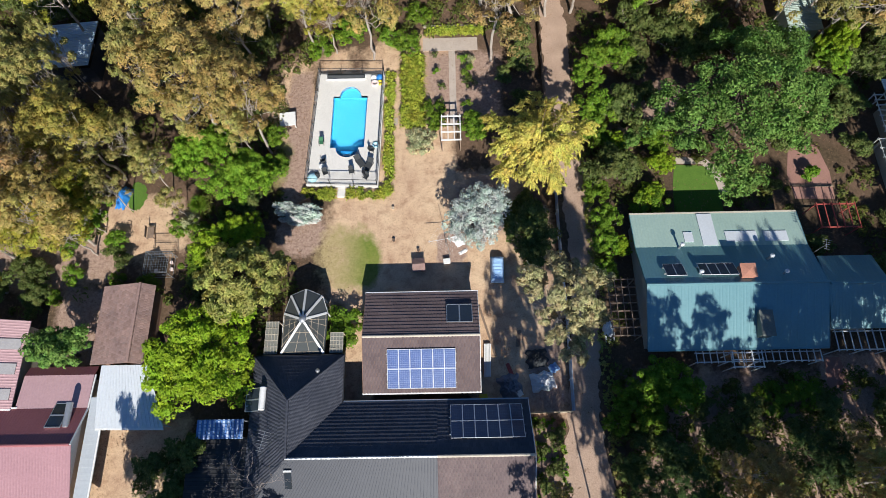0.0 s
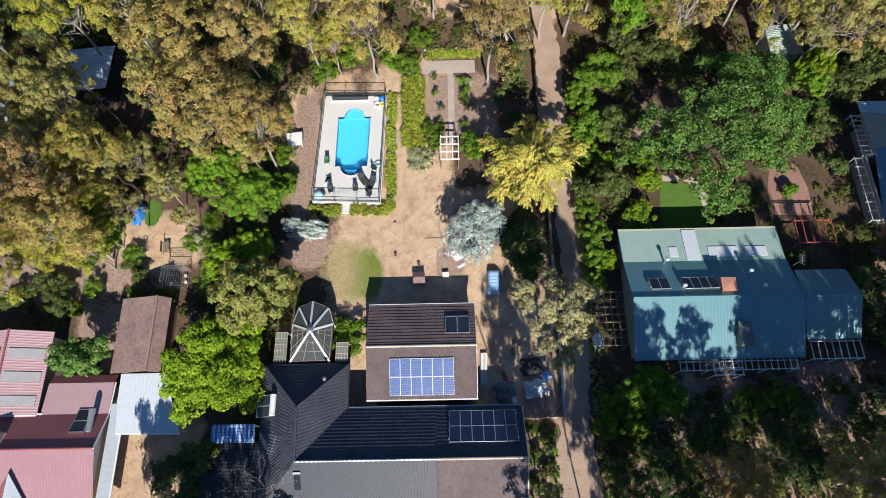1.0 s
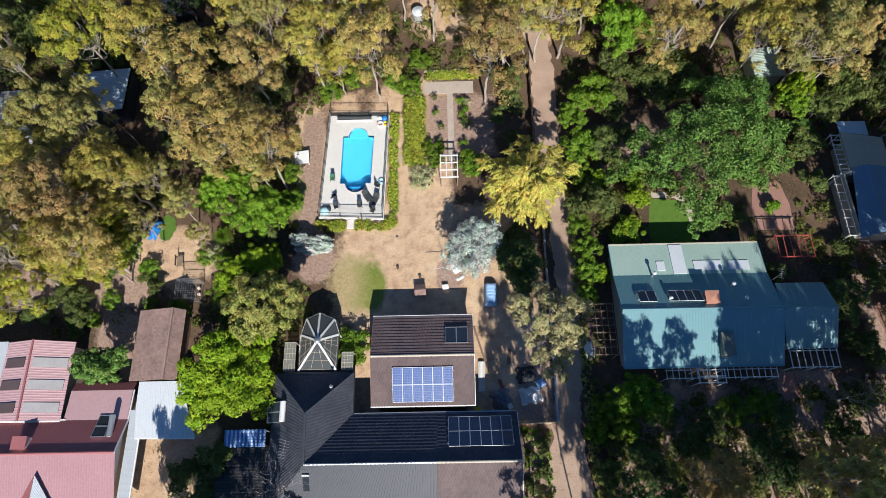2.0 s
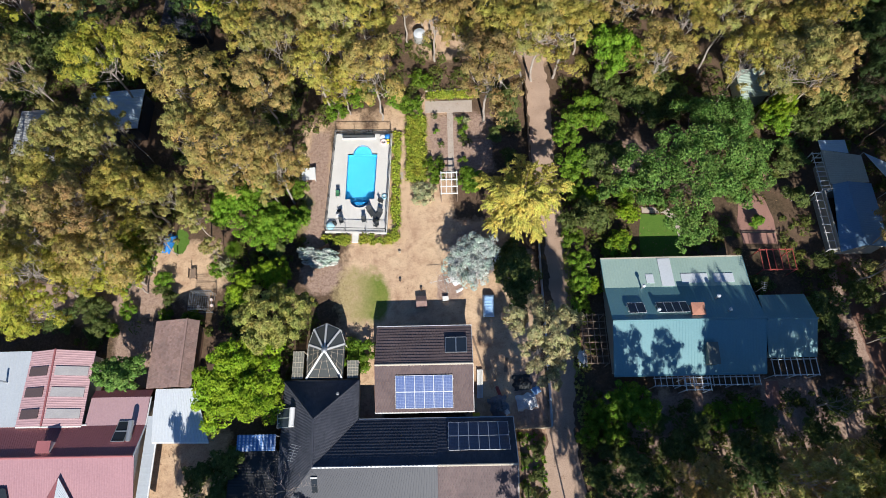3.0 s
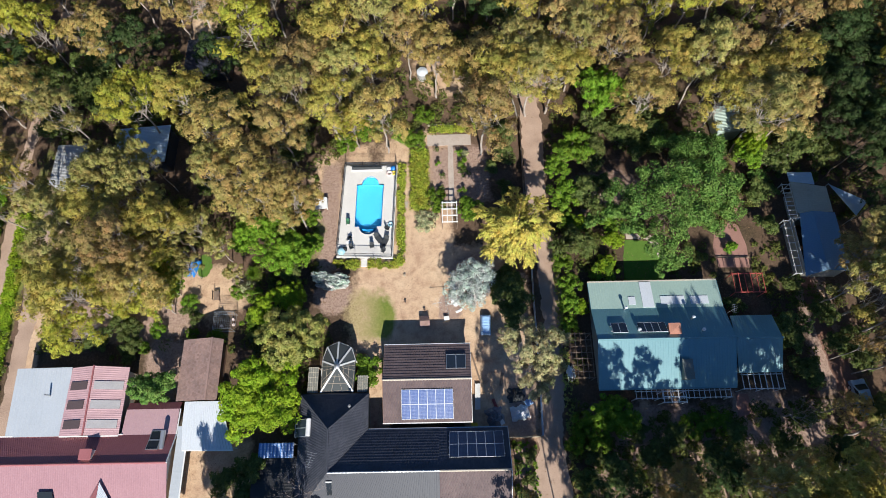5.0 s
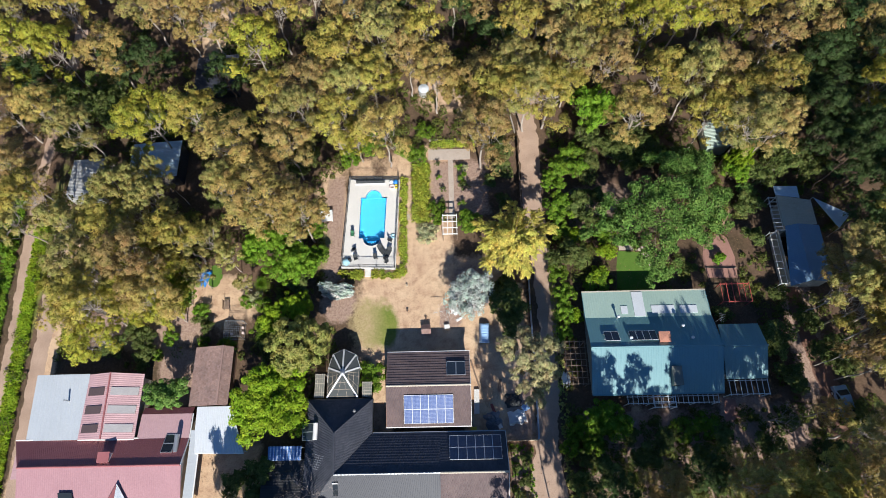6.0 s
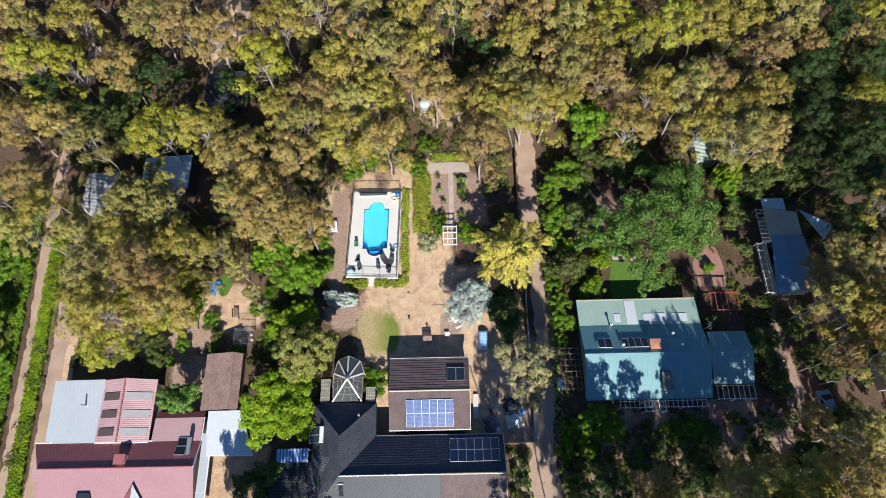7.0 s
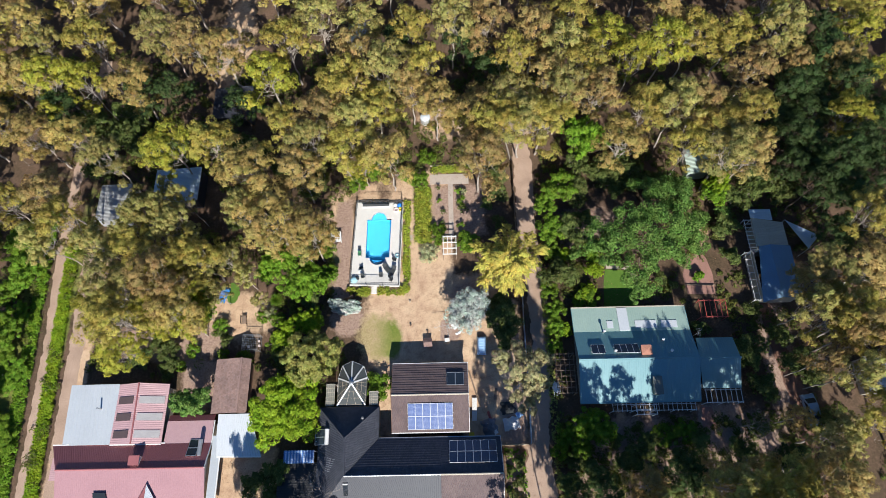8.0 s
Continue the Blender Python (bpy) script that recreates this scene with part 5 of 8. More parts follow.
def tree(name, label, group, seed, R, H, base, clumps, rc, per, size, mat, bark="bark", spread=1.0, trunk_r=0.22, up=0.7, long=1.7, flat=0.75, lean=0.0, droop=0.0, lobes=0, hollow=0.45, category="tree", lobe_r=0.5, three=False, rays=0, limbs=0.5):
    """A tree at the origin: trunk with limbs to its clumps, and a crown of many leaves."""
    rng = np.random.default_rng(seed)
    t = thing(name, label, category, group)
    cs, rs = [], []
    lob = [np.array([math.cos(a), math.sin(a), 0]) * R * (rng.uniform(0.42, 0.62) if lobe_r > 0.45 else rng.uniform(0.12, 0.74)) + np.array([0, 0, rng.uniform(-0.2, 0.2) * (H - base)]) for a in rng.uniform(0, 6.28) + np.linspace(0, 6.28, max(1, lobes), endpoint=False) + rng.uniform(-0.3, 0.3, max(1, lobes))] if lobes else []
    mid = (base + H) / 2
    ray = [(6.283 * (k + rng.uniform(-0.4, 0.4)) / max(1, rays) * 5, rng.random(), rng.random()) for k in range(rays)]
    for k in range(clumps):
        d = rng.normal(size=3)
        d[2] = d[2] * 0.9 + 0.35
        d /= np.linalg.norm(d)
        q = hollow + (1 - hollow) * rng.random() ** 0.7
        if lobes:
            o = lob[k % lobes]
            c = o + d * q * np.array([R * lobe_r, R * lobe_r, (H - base) * 0.6 * lobe_r])
        elif rays:
            a, e, s = ray[k % rays][0], 0.1 + 1.35 * ray[k % rays][1] ** 1.2, (0.2 + 0.8 * ((k // rays + 1) / (clumps / rays))) * (0.7 + 0.45 * ray[k % rays][2])
            c = np.array([math.cos(a) * math.cos(e) * R * s, math.sin(a) * math.cos(e) * R * s, (math.sin(e) * s - 0.35) * 0.75 * (H - base)]) + 0.26 * rng.normal(size=3)
        else:
            c = d * q * np.array([R, R, (H - base) / 2]) * rng.uniform(0.8, 1.08)
        c = c + np.array([lean * R, 0, mid])
        c[2] = max(c[2], base * 0.75 + 0.3)
        cs.append(c)
        rs.append(rc * rng.uniform(0.65, 1.3))
    v, f = leaves(cs, rs, per, size, rng, up, long, flat, droop, three)
    part("crown", leaf_mesh("crown", v, f, mat), mat, t)
    g = Geo()
    fork = Vector((lean * R * 0.4, 0, base + 0.12 * (H - base)))
    spine = limb(g, (0, 0, -0.05), fork, trunk_r, trunk_r * 0.7, rng, 0.05, 8, 5)
    top = limb(g, spine[-1], (lean * R, 0.1 * R, mid + 0.3 * (H - base)), trunk_r * 0.7, 0.04, rng, 0.10, 6, 5)
    order = sorted(range(clumps), key=lambda i: -np.hypot(cs[i][0], cs[i][1]))
    for n, i in enumerate(order[: max(6, int(clumps * limbs))]):
        s = spine[-1] if n % 3 else top[2]
        limb(g, s, Vector(cs[i]) - Vector((0, 0, 0.3 * rs[i])), trunk_r * rng.uniform(0.25, 0.42), 0.025, rng, 0.16, 4 if three else 5, 3 if three else 4)
    part("trunk", g, bark, t)
    return t


def lobed_crown(lobes, count, size, rng, long=1.9, clumps=12, spread=0.45, rough=0.2):
    """Leaf blades over rounded lobes (x, y, z, radius): each lobe bears clumps on its upper skin, each clump leaves; shading follows the lobes."""
    lobes = np.asarray(lobes, float)
    share = lobes[:, 3] ** 2
    per = np.maximum(3, (count * share / share.sum() / clumps)).astype(int)
    c, d, rs = [], [], []
    for (x, y, z, r), k in zip(lobes, per):
        u = rng.normal(size=(clumps, 3))
        u[:, 2] = np.abs(u[:, 2]) - 0.35 * rng.random(clumps)
        u /= np.linalg.norm(u, axis=1)[:, None]
        q = np.array([x, y, z]) + u * r * rng.uniform(0.5, 0.95, (clumps, 1)) * np.array([1, 1, 0.8])
        c.append(np.repeat(q, k, axis=0))
        d.append(np.repeat(u, k, axis=0))
        rs.append(np.repeat(r * rng.uniform(0.26, 0.5, clumps), k))
    c, d, rs = np.concatenate(c), np.concatenate(d), np.concatenate(rs)[:, None]
    n = len(c)
    e = rng.normal(size=(n, 3)) + 0.5 * d
    e[:, 2] = np.abs(e[:, 2]) - 0.3 * rng.random(n)
    e /= np.linalg.norm(e, axis=1)[:, None]
    p = c + e * rs * (0.4 + 0.65 * rng.random((n, 1)) ** 0.7)
    nrm = 0.5 * d + 0.6 * e + spread * rng.normal(size=(n, 3)) + np.array([0, 0, 0.35])
    nrm /= np.linalg.norm(nrm, axis=1)[:, None]
    a = np.cross(nrm, rng.normal(size=(n, 3)))
    a /= np.linalg.norm(a, axis=1)[:, None] + 1e-9
    b = np.cross(nrm, a)
    s = size * rng.uniform(0.6, 1.4, (n, 1))
    a, b = a * s * 0.5 * long, b * s * 0.5
    v = np.stack([p - a - b * 0.7, p + a * 1.1, p - a * 0.4 + b * 0.9], 1).reshape(-1, 3)
    return v, 0.5 * d + 0.65 * e + rough * rng.normal(size=(n, 3)) + np.array([0, 0, 0.12])


def soft_leaves(v, nrm, mat):
    """A crown mesh of loose triangles v, shaded by the given directions, one a triangle."""
    q = v.reshape(-1, 3, 3).copy()
    nrm = nrm / np.linalg.norm(nrm, axis=1)[:, None]
    face = np.cross(q[:, 1] - q[:, 0], q[:, 2] - q[:, 0])
    back = (face * nrm).sum(1) < 0
    q[back] = q[back][:, ::-1]
    me = leaf_mesh("crown", q.reshape(-1, 3), np.arange(len(v)).reshape(-1, 3), mat)
    me.shade_smooth()
    me.normals_split_custom_set(np.repeat(nrm, 3, axis=0).tolist())
    return me


def lobed_tree(name, label, category, group, seed, lobes, count, size, mat, bark, trunk_r, fork, long=1.9, dead=0, twigs=1, rough=0.2):
    """A tree at the origin whose crown is made of the given lobes, with a bent limb to every lobe and a few bare dead limbs."""
    rng = np.random.default_rng(seed)
    t = thing(name, label, category, group)
    v, nrm = lobed_crown(lobes, count, size, rng, long, rough=rough)
    part("crown", soft_leaves(v, nrm, mat), mat, t)
    g = Geo()
    mx, my = np.mean([q[0] for q in lobes]), np.mean([q[1] for q in lobes])
    spine = limb(g, (0, 0, -0.05), (0.4 * mx, 0.4 * my, fork), trunk_r, trunk_r * 0.7, rng, 0.05, 7, 5)
    for n, (x, y, z, r) in enumerate(lobes):
        tip = Vector((x, y, z + 0.1 * r))
        pts = limb(g, spine[-1] if n % 3 else spine[-2], tip, trunk_r * rng.uniform(0.22, 0.36), trunk_r * 0.1, rng, 0.16, 4, 5)
        for _ in range(twigs):
            u = Vector(rng.normal(size=3)).normalized() * 0.75 * r
            limb(g, pts[3], tip + Vector((u.x, u.y, abs(u.z) * 0.3)), trunk_r * 0.12, 0.01, rng, 0.2, 3, 3)
    for k in range(dead):
        x, y, z, r = lobes[(5 * k + seed) % len(lobes)]
        root = Vector((x * 0.6, y * 0.6, z - 0.3 * r))
        fork_p = Vector((x + 0.2 * r, y, z + 0.75 * r))
        limb(g, root, fork_p, trunk_r * 0.32, trunk_r * 0.18, rng, 0.14, 5, 4)
        for _ in range(6):
            u = Vector(rng.normal(size=3)).normalized() * r * float(rng.uniform(0.5, 1.0))
            limb(g, fork_p, fork_p + Vector((u.x, u.y, 0.35 * abs(u.z))), trunk_r * 0.15, 0.012, rng, 0.25, 4, 4)
    part("trunk", g, bark, t)
    return t


def gum(label, seed, mat, count=8200, size=0.165, dead=0, bark="bark"):
    """A tall gum: crown of rounded lobes, uneven in outline and height."""
    rng = random.Random(seed * 7 + 3)
    R, H = 4.3, 15.0
    n = 15 + seed % 5
    p1, p2 = rng.uniform(0, 6.28), rng.uniform(0, 6.28)
    lobes = []
    for k in range(n):
        a = 2.4 * k + rng.uniform(-0.45, 0.45)
        rho = 0.8 * R * math.sqrt((k + 0.4) / n) * rng.uniform(0.82, 1.16) * (1 + 0.2 * math.sin(2 * a + p1) + 0.14 * math.sin(3 * a + p2))
        r = R * rng.uniform(0.19, 0.35)
        lobes.append((rho * math.cos(a), rho * math.sin(a), H - 0.8 * r - 5.2 * (rho / R) ** 2 * rng.uniform(0.4, 1.3) - rng.uniform(0, 1.8), r))
    for k in range(5):
        a = 1.257 * k + rng.uniform(-0.5, 0.5)
        rho = R * rng.uniform(0.35, 0.7)
        lobes.append((rho * math.cos(a), rho * math.sin(a), rng.uniform(6.6, 9.0), R * rng.uniform(0.2, 0.27)))
    return lobed_tree("gum_tree", label, "tree", WOOD, seed, lobes, count, size, mat, bark, 0.16, 8.0, dead=dead)


def place(src, x, y, size, high, rot):
    o = copy_thing(src, pose(x, y, 0, 0, 0, rot))
    o.scale = (size, size, high)
    return o


def settle(src, rows, R, H, seed):
    """Stands copies of the model trees src at rows of x, y, radius, height; the models themselves take the first places."""
    rng = random.Random(seed)
    for n, (x, y, r, h) in enumerate(rows):
        k = n % len(src)
        s, hz, rot = r / R, h / H, rng.uniform(0, 360)
        s *= rng.uniform(1.05, 1.25)
        hz *= rng.uniform(0.9, 1.1)
        if n < len(src):
            src[k].matrix_basis = pose(x, y, 0, 0, 0, rot)
            src[k].scale = (s, s, hz)
        else:
            place(src[k], x, y, s, hz, rot)


WOOD = "gum trees of the woodland"
olive_gums = [gum("tall gum tree with a clumpy olive crown", 11 + i, ("olive", "sage", "tan", "olive")[i], dead=(0, 0, 1, 0)[i]) for i in range(4)]
OLIVE_A = [
    (-26.5, 35.8, 3.5, 15.3), (-41.4, 33.5, 3.3, 15.3), (-48.9, 27.9, 3.6, 15.3), (-44.6, 23.0, 2.9, 15.3),
    (-15.4, 38.3, 3.2, 15.3), (-11.5, 34.8, 3.0, 15.3), (-13.2, 30.8, 3.6, 15.3),
    (-33.9, 18.6, 3.9, 15.3), (-26.0, 18.0, 3.7, 15.3), (-36.6, 13.6, 3.8, 15.3), (-30.2, 14.2, 3.6, 15.3),
    (-35.0, 9.1, 3.5, 15.3), (-2.1, 40.7, 3.8, 15.3), (-5.7, 39.4, 3.9, 15.3), (-10.6, 39.6, 3.6, 15.3),
    (-7.1, 34.2, 3.2, 15.3), (14.8, 36.3, 4.3, 15.3), (19.3, 38.1, 4.0, 15.3), (12.7, 32.0, 3.8, 15.3),
    (22.2, 38.5, 3.7, 15.3), (37.2, 39.9, 3.7, 15.3),
]
OLIVE_B = [
    (41.5, 38.8, 3.7, 15.3), (45.3, 40.1, 4.0, 15.3), (47.7, 36.2, 4.3, 15.3), (51.6, 37.5, 3.8, 15.3),
    (47.5, 31.1, 4.0, 15.3), (51.0, 31.4, 3.0, 15.3), (42.9, 33.5, 2.5, 15.3), (64.5, 21.0, 3.4, 15.3),
    (58.2, 14.0, 3.7, 13.0), (55.5, 12.7, 2.8, 13.0),
    (59.7, 7.3, 3.8, 17.0), (55.8, 7.1, 3.2, 17.0), (53.4, 8.6, 2.4, 15.0), (57.6, 5.0, 3.0, 18.0),
    (61.0, 1.6, 3.2, 18.0), (58.4, -5.6, 3.2, 18.0), (56.2, 0.2, 2.5, 17.0), (54.0, 2.0, 1.7, 15.0), (57.0, 10.6, 1.9, 12.5), (60.6, 4.6, 2.6, 17.0), (53.4, -6.9, 3.0, 14.0), (50.6, -11.4, 3.3, 16.0),
    (46.0, -12.0, 3.1, 16.0), (42.3, -12.8, 2.8, 16.5), (38.6, -12.2, 2.7, 16.5), (51.0, -4.3, 1.5, 9.0),
]
OLIVE_C = [
    (-55.0, 27.0, 3.0, 13.0), (-58.5, 14.0, 2.8, 13.0), (-58.0, 3.0, 2.6, 12.0), (-57.0, -6.0, 2.4, 12.0),
]
settle(olive_gums, OLIVE_A + OLIVE_B + OLIVE_C, 4.3, 15.0, 77)
olive_far = [gum("tall gum tree with a clumpy olive crown", 111 + i, ("olive", "sage", "tan")[i], count=4700, size=0.215, dead=(0, 1, 0)[i]) for i in range(3)]
OLIVE_FAR_A = [
    (-47.4, 54.4, 4.0, 15.3), (-37.1, 56.2, 3.9, 15.3), (-31.5, 53.8, 3.6, 15.3), (-16.7, 53.7, 4.0, 15.3),
    (-11.7, 57.4, 3.9, 15.3), (-6.2, 50.6, 3.9, 15.3), (-7.6, 44.9, 4.2, 15.3), (-1.0, 47.3, 3.9, 15.3),
    (2.8, 44.6, 3.3, 15.3), (2.8, 55.2, 3.5, 15.3), (9.3, 56.1, 4.0, 15.3), (14.5, 55.8, 3.6, 15.3),
    (4.9, 47.6, 2.5, 15.3), (17.2, 42.6, 3.7, 15.3), (23.6, 45.4, 3.7, 15.3), (18.4, 49.2, 3.5, 15.3),
    (26.1, 50.5, 3.9, 15.3), (22.2, 54.4, 4.0, 15.3), (29.2, 47.2, 3.5, 15.3), (25.3, 42.3, 3.4, 15.3),
    (30.2, 42.1, 3.6, 15.3), (52.7, 52.7, 3.9, 15.3),
]
OLIVE_FAR_B = [
    (59.4, 52.4, 3.7, 15.3), (54.3, 46.3, 3.8, 15.3), (46.8, 52.9, 3.9, 15.3), (-57.1, 56.5, 2.7, 13.0),
    (61.8, 47.7, 2.6, 13.0), (28.1, 58.4, 3.6, 13.0), (-5.0, 59.1, 3.2, 13.0),
]
settle(olive_far, OLIVE_FAR_A + OLIVE_FAR_B, 4.3, 15.0, 78)
brown_gums = [gum("tall gum tree with a brownish olive crown", 31 + i, "brown", dead=(0, 1, 0)[i]) for i in range(3)]
BROWN_A = [
    (-20.7, 31.1, 4.6, 14.2), (-53.7, 38.3, 3.7, 14.2), (-47.8, 37.6, 2.9, 14.2), (-15.9, 22.3, 5.3, 14.2),
    (-11.0, 20.8, 3.5, 14.2), (-0.4, 32.6, 3.5, 14.2), (6.5, 41.7, 3.8, 14.2), (11.8, 39.5, 4.3, 14.2),
    (33.6, 35.0, 3.7, 14.2), (-27.9, 10.7, 3.2, 14.2),
]
settle(brown_gums, BROWN_A, 4.3, 15.0, 14)
brown_far = [gum("tall gum tree with a brownish olive crown", 131 + i, "brown", count=4700, size=0.215, dead=i) for i in range(2)]
BROWN_FAR_A = [
    (-58.9, 59.1, 4.1, 14.2), (-40.9, 47.5, 3.6, 14.2), (-26.5, 52.3, 4.0, 14.2), (68.0, 47.7, 3.7, 14.2),
]
settle(brown_far, BROWN_FAR_A, 4.3, 15.0, 15)
lime_gums = [gum("gum tree with a bright yellow-green crown", 51 + i, "lime") for i in range(2)]
LIME_A = [
    (-31.9, 34.6, 4.0, 15.3), (66.2, 37.4, 2.9, 15.3), (-35.6, 5.9, 3.0, 9.4),
    (-4.6, 33.5, 2.3, 9.4),
]
settle(lime_gums, LIME_A, 4.3, 15.0, 15)
lime_far = [gum("gum tree with a bright yellow-green crown", 151 + i, "lime", count=4700, size=0.215) for i in range(2)]
LIME_FAR_A = [
    (-52.8, 47.6, 4.2, 15.3), (-47.1, 46.9, 2.9, 15.3), (-19.6, 48.0, 4.1, 15.3), (33.2, 53.5, 3.9, 15.3),
    (36.8, 48.5, 3.0, 15.3), (41.7, 50.4, 3.9, 15.3), (72.6, 53.0, 3.1, 15.3), (71.3, 44.6, 2.1, 15.3),
]
settle(lime_far, LIME_FAR_A, 4.3, 15.0, 16)
# gums of the shaded woods; their leaf colour carries the shade
dark_gums = [gum("gum tree in the woods, leaves coloured dark as in shade", 71 + i, "dark", bark="darkbark") for i in range(2)]
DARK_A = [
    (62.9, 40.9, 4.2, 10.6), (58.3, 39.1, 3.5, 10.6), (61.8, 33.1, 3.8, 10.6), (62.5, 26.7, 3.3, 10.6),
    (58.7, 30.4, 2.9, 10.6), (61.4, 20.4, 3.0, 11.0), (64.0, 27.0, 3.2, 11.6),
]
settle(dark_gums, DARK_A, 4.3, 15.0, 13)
dark_far = [gum("gum tree in the woods, leaves coloured dark as in shade", 171 + i, "dark", count=4700, size=0.215, bark="darkbark") for i in range(2)]
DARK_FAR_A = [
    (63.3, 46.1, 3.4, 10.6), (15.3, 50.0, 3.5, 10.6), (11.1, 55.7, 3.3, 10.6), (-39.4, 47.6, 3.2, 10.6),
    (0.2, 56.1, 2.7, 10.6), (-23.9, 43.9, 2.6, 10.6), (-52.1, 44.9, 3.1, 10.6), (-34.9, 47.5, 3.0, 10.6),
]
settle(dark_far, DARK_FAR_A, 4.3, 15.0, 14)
EXTRA = [(-31.8, 25.2, 2.0, 13.5), (-29.6, 27.2, 1.5, 13.0), (-32.6, 29.6, 1.2, 12.0), (-34.3, 24.3, 2.5, 14.2), (-29.7, 22.5, 2.8, 14.2), (-36.2, 22.4, 2.3, 14.2), (-40.8, 20.5, 3.0, 14.2), (-20.7, 24.5, 2.3, 14.2), (-47.8, 20.7, 2.7, 14.2), (-33.0, 26.4, 2.0, 13.0), (-36.4, 28.6, 1.6, 12.0)]
EXTRA += [(-36.6, 26.0, 2.4, 12.0), (-23.3, 18.6, 2.3, 10.5), (-20.8, 16.6, 1.8, 9.0), (-26.8, 17.6, 2.4, 11.0), (-24.6, 14.4, 1.7, 8.0), (-19.0, 13.6, 1.3, 6.0), (-17.8, 21.4, 1.8, 9.5), (-12.3, 19.7, 1.7, 9.0), (-28.6, 20.6, 2.2, 11.0), (-32.0, 21.0, 2.2, 12.0)]
settle([place(olive_gums[1], -40, 29, 1, 1, 200)], EXTRA, 4.3, 15.0, 61)

# gums south of the houses, which shade the green roof, the drive and the gardens
SOUTH = [(33, -18, 2.6, 14), (43, -17.5, 2.4, 14), (48, -17.5, 3.4, 14), (53, -17, 3.4, 14), (58, -17, 3.4, 14), (27.5, -18, 2.0, 20), (28.5, -15.4, 1.8, 18), (32.5, -17.6, 2.4, 21), (31.6, -20.5, 1.6, 21), (28.9, -17.6, 1.2, 17),
         (40.4, -17.0, 2.2, 24), (38.4, -17.4, 1.6, 22), (44.5, -18, 2.2, 22), (15.9, -15.5, 2.0, 15), (22.6, -17, 2.4, 18), (15.0, -21, 1.8, 17), (22.4, -21, 2.0, 22), (23.5, -22, 2.6, 27), (15.8, -20.5, 1.8, 21), (24.3, -29, 2.8, 26),
         (28.4, -22, 1.6, 22), (39.2, -22, 2.8, 23), (27.6, -16.4, 1.2, 18), (38.6, -17, 1.6, 20), (32.2, -20, 2.0, 13), (39.4, -20, 3, 21), (42.6, -20, 3.2, 22), (45.5, -16.6, 2.4, 24), (48.6, -16.8, 2.2, 24), (-9.2, -18.2, 2.4, 13), (-12.6, -18.4, 2.6, 13), (-6.6, -17.8, 1.4, 9), (23.7, -22.5, 1.7, 29), (23.8, -25, 1.8, 30), (17.2, -20, 1.5, 22), (27.0, -17.0, 1.5, 20.5), (33.6, -19.6, 1.7, 20), (17.9, -18.6, 1.5, 20.5), (19.8, -19.0, 1.7, 24.5)]
settle([place(olive_far[0], 26, -18, 1, 1, 40), place(brown_far[0], 31, -20, 1, 1, 140)], SOUTH, 4.3, 15.0, 5)


OAK_X, OAK_Y = 35.9, 21.0
OAK_LOBES = [(40.2, 28.0, 6.4, 2.3), (43.0, 26.1, 6.6, 2.4), (37.6, 24.6, 7.6, 2.6), (33.2, 22.9, 7.4, 2.4), (28.9, 21.3, 5.8, 2.0), (28.2, 18.6, 5.2, 1.9), (31.4, 19.2, 7.0, 2.4), (35.0, 19.9, 8.4, 2.7), (39.4, 21.9, 8.2, 2.7),
             (42.6, 20.6, 7.0, 2.3), (45.0, 19.3, 5.8, 2.0), (42.2, 17.6, 5.8, 1.9), (39.0, 18.0, 7.2, 2.2), (35.2, 15.9, 7.0, 2.2), (33.2, 14.4, 5.6, 1.5), (35.8, 13.3, 5.8, 1.8), (34.4, 12.2, 4.8, 1.3), (30.6, 16.8, 5.4, 1.6), (43.4, 29.2, 5.6, 1.9), (37.2, 27.6, 6.0, 2.0), (45.4, 22.6, 5.4, 1.8)]
oak = lobed_tree("shade_tree", "broad spreading shade tree with dense green leaves", "tree", "", 101, [(0.88 * (x - 36.6), y - 20.4, z, r) for x, y, z, r in OAK_LOBES], 40000, 0.2, "oak", "darkbark", 0.4, 3.6, long=1.3, twigs=3, rough=0.85)
oak.matrix_basis = pose(OAK_X, OAK_Y, 0)


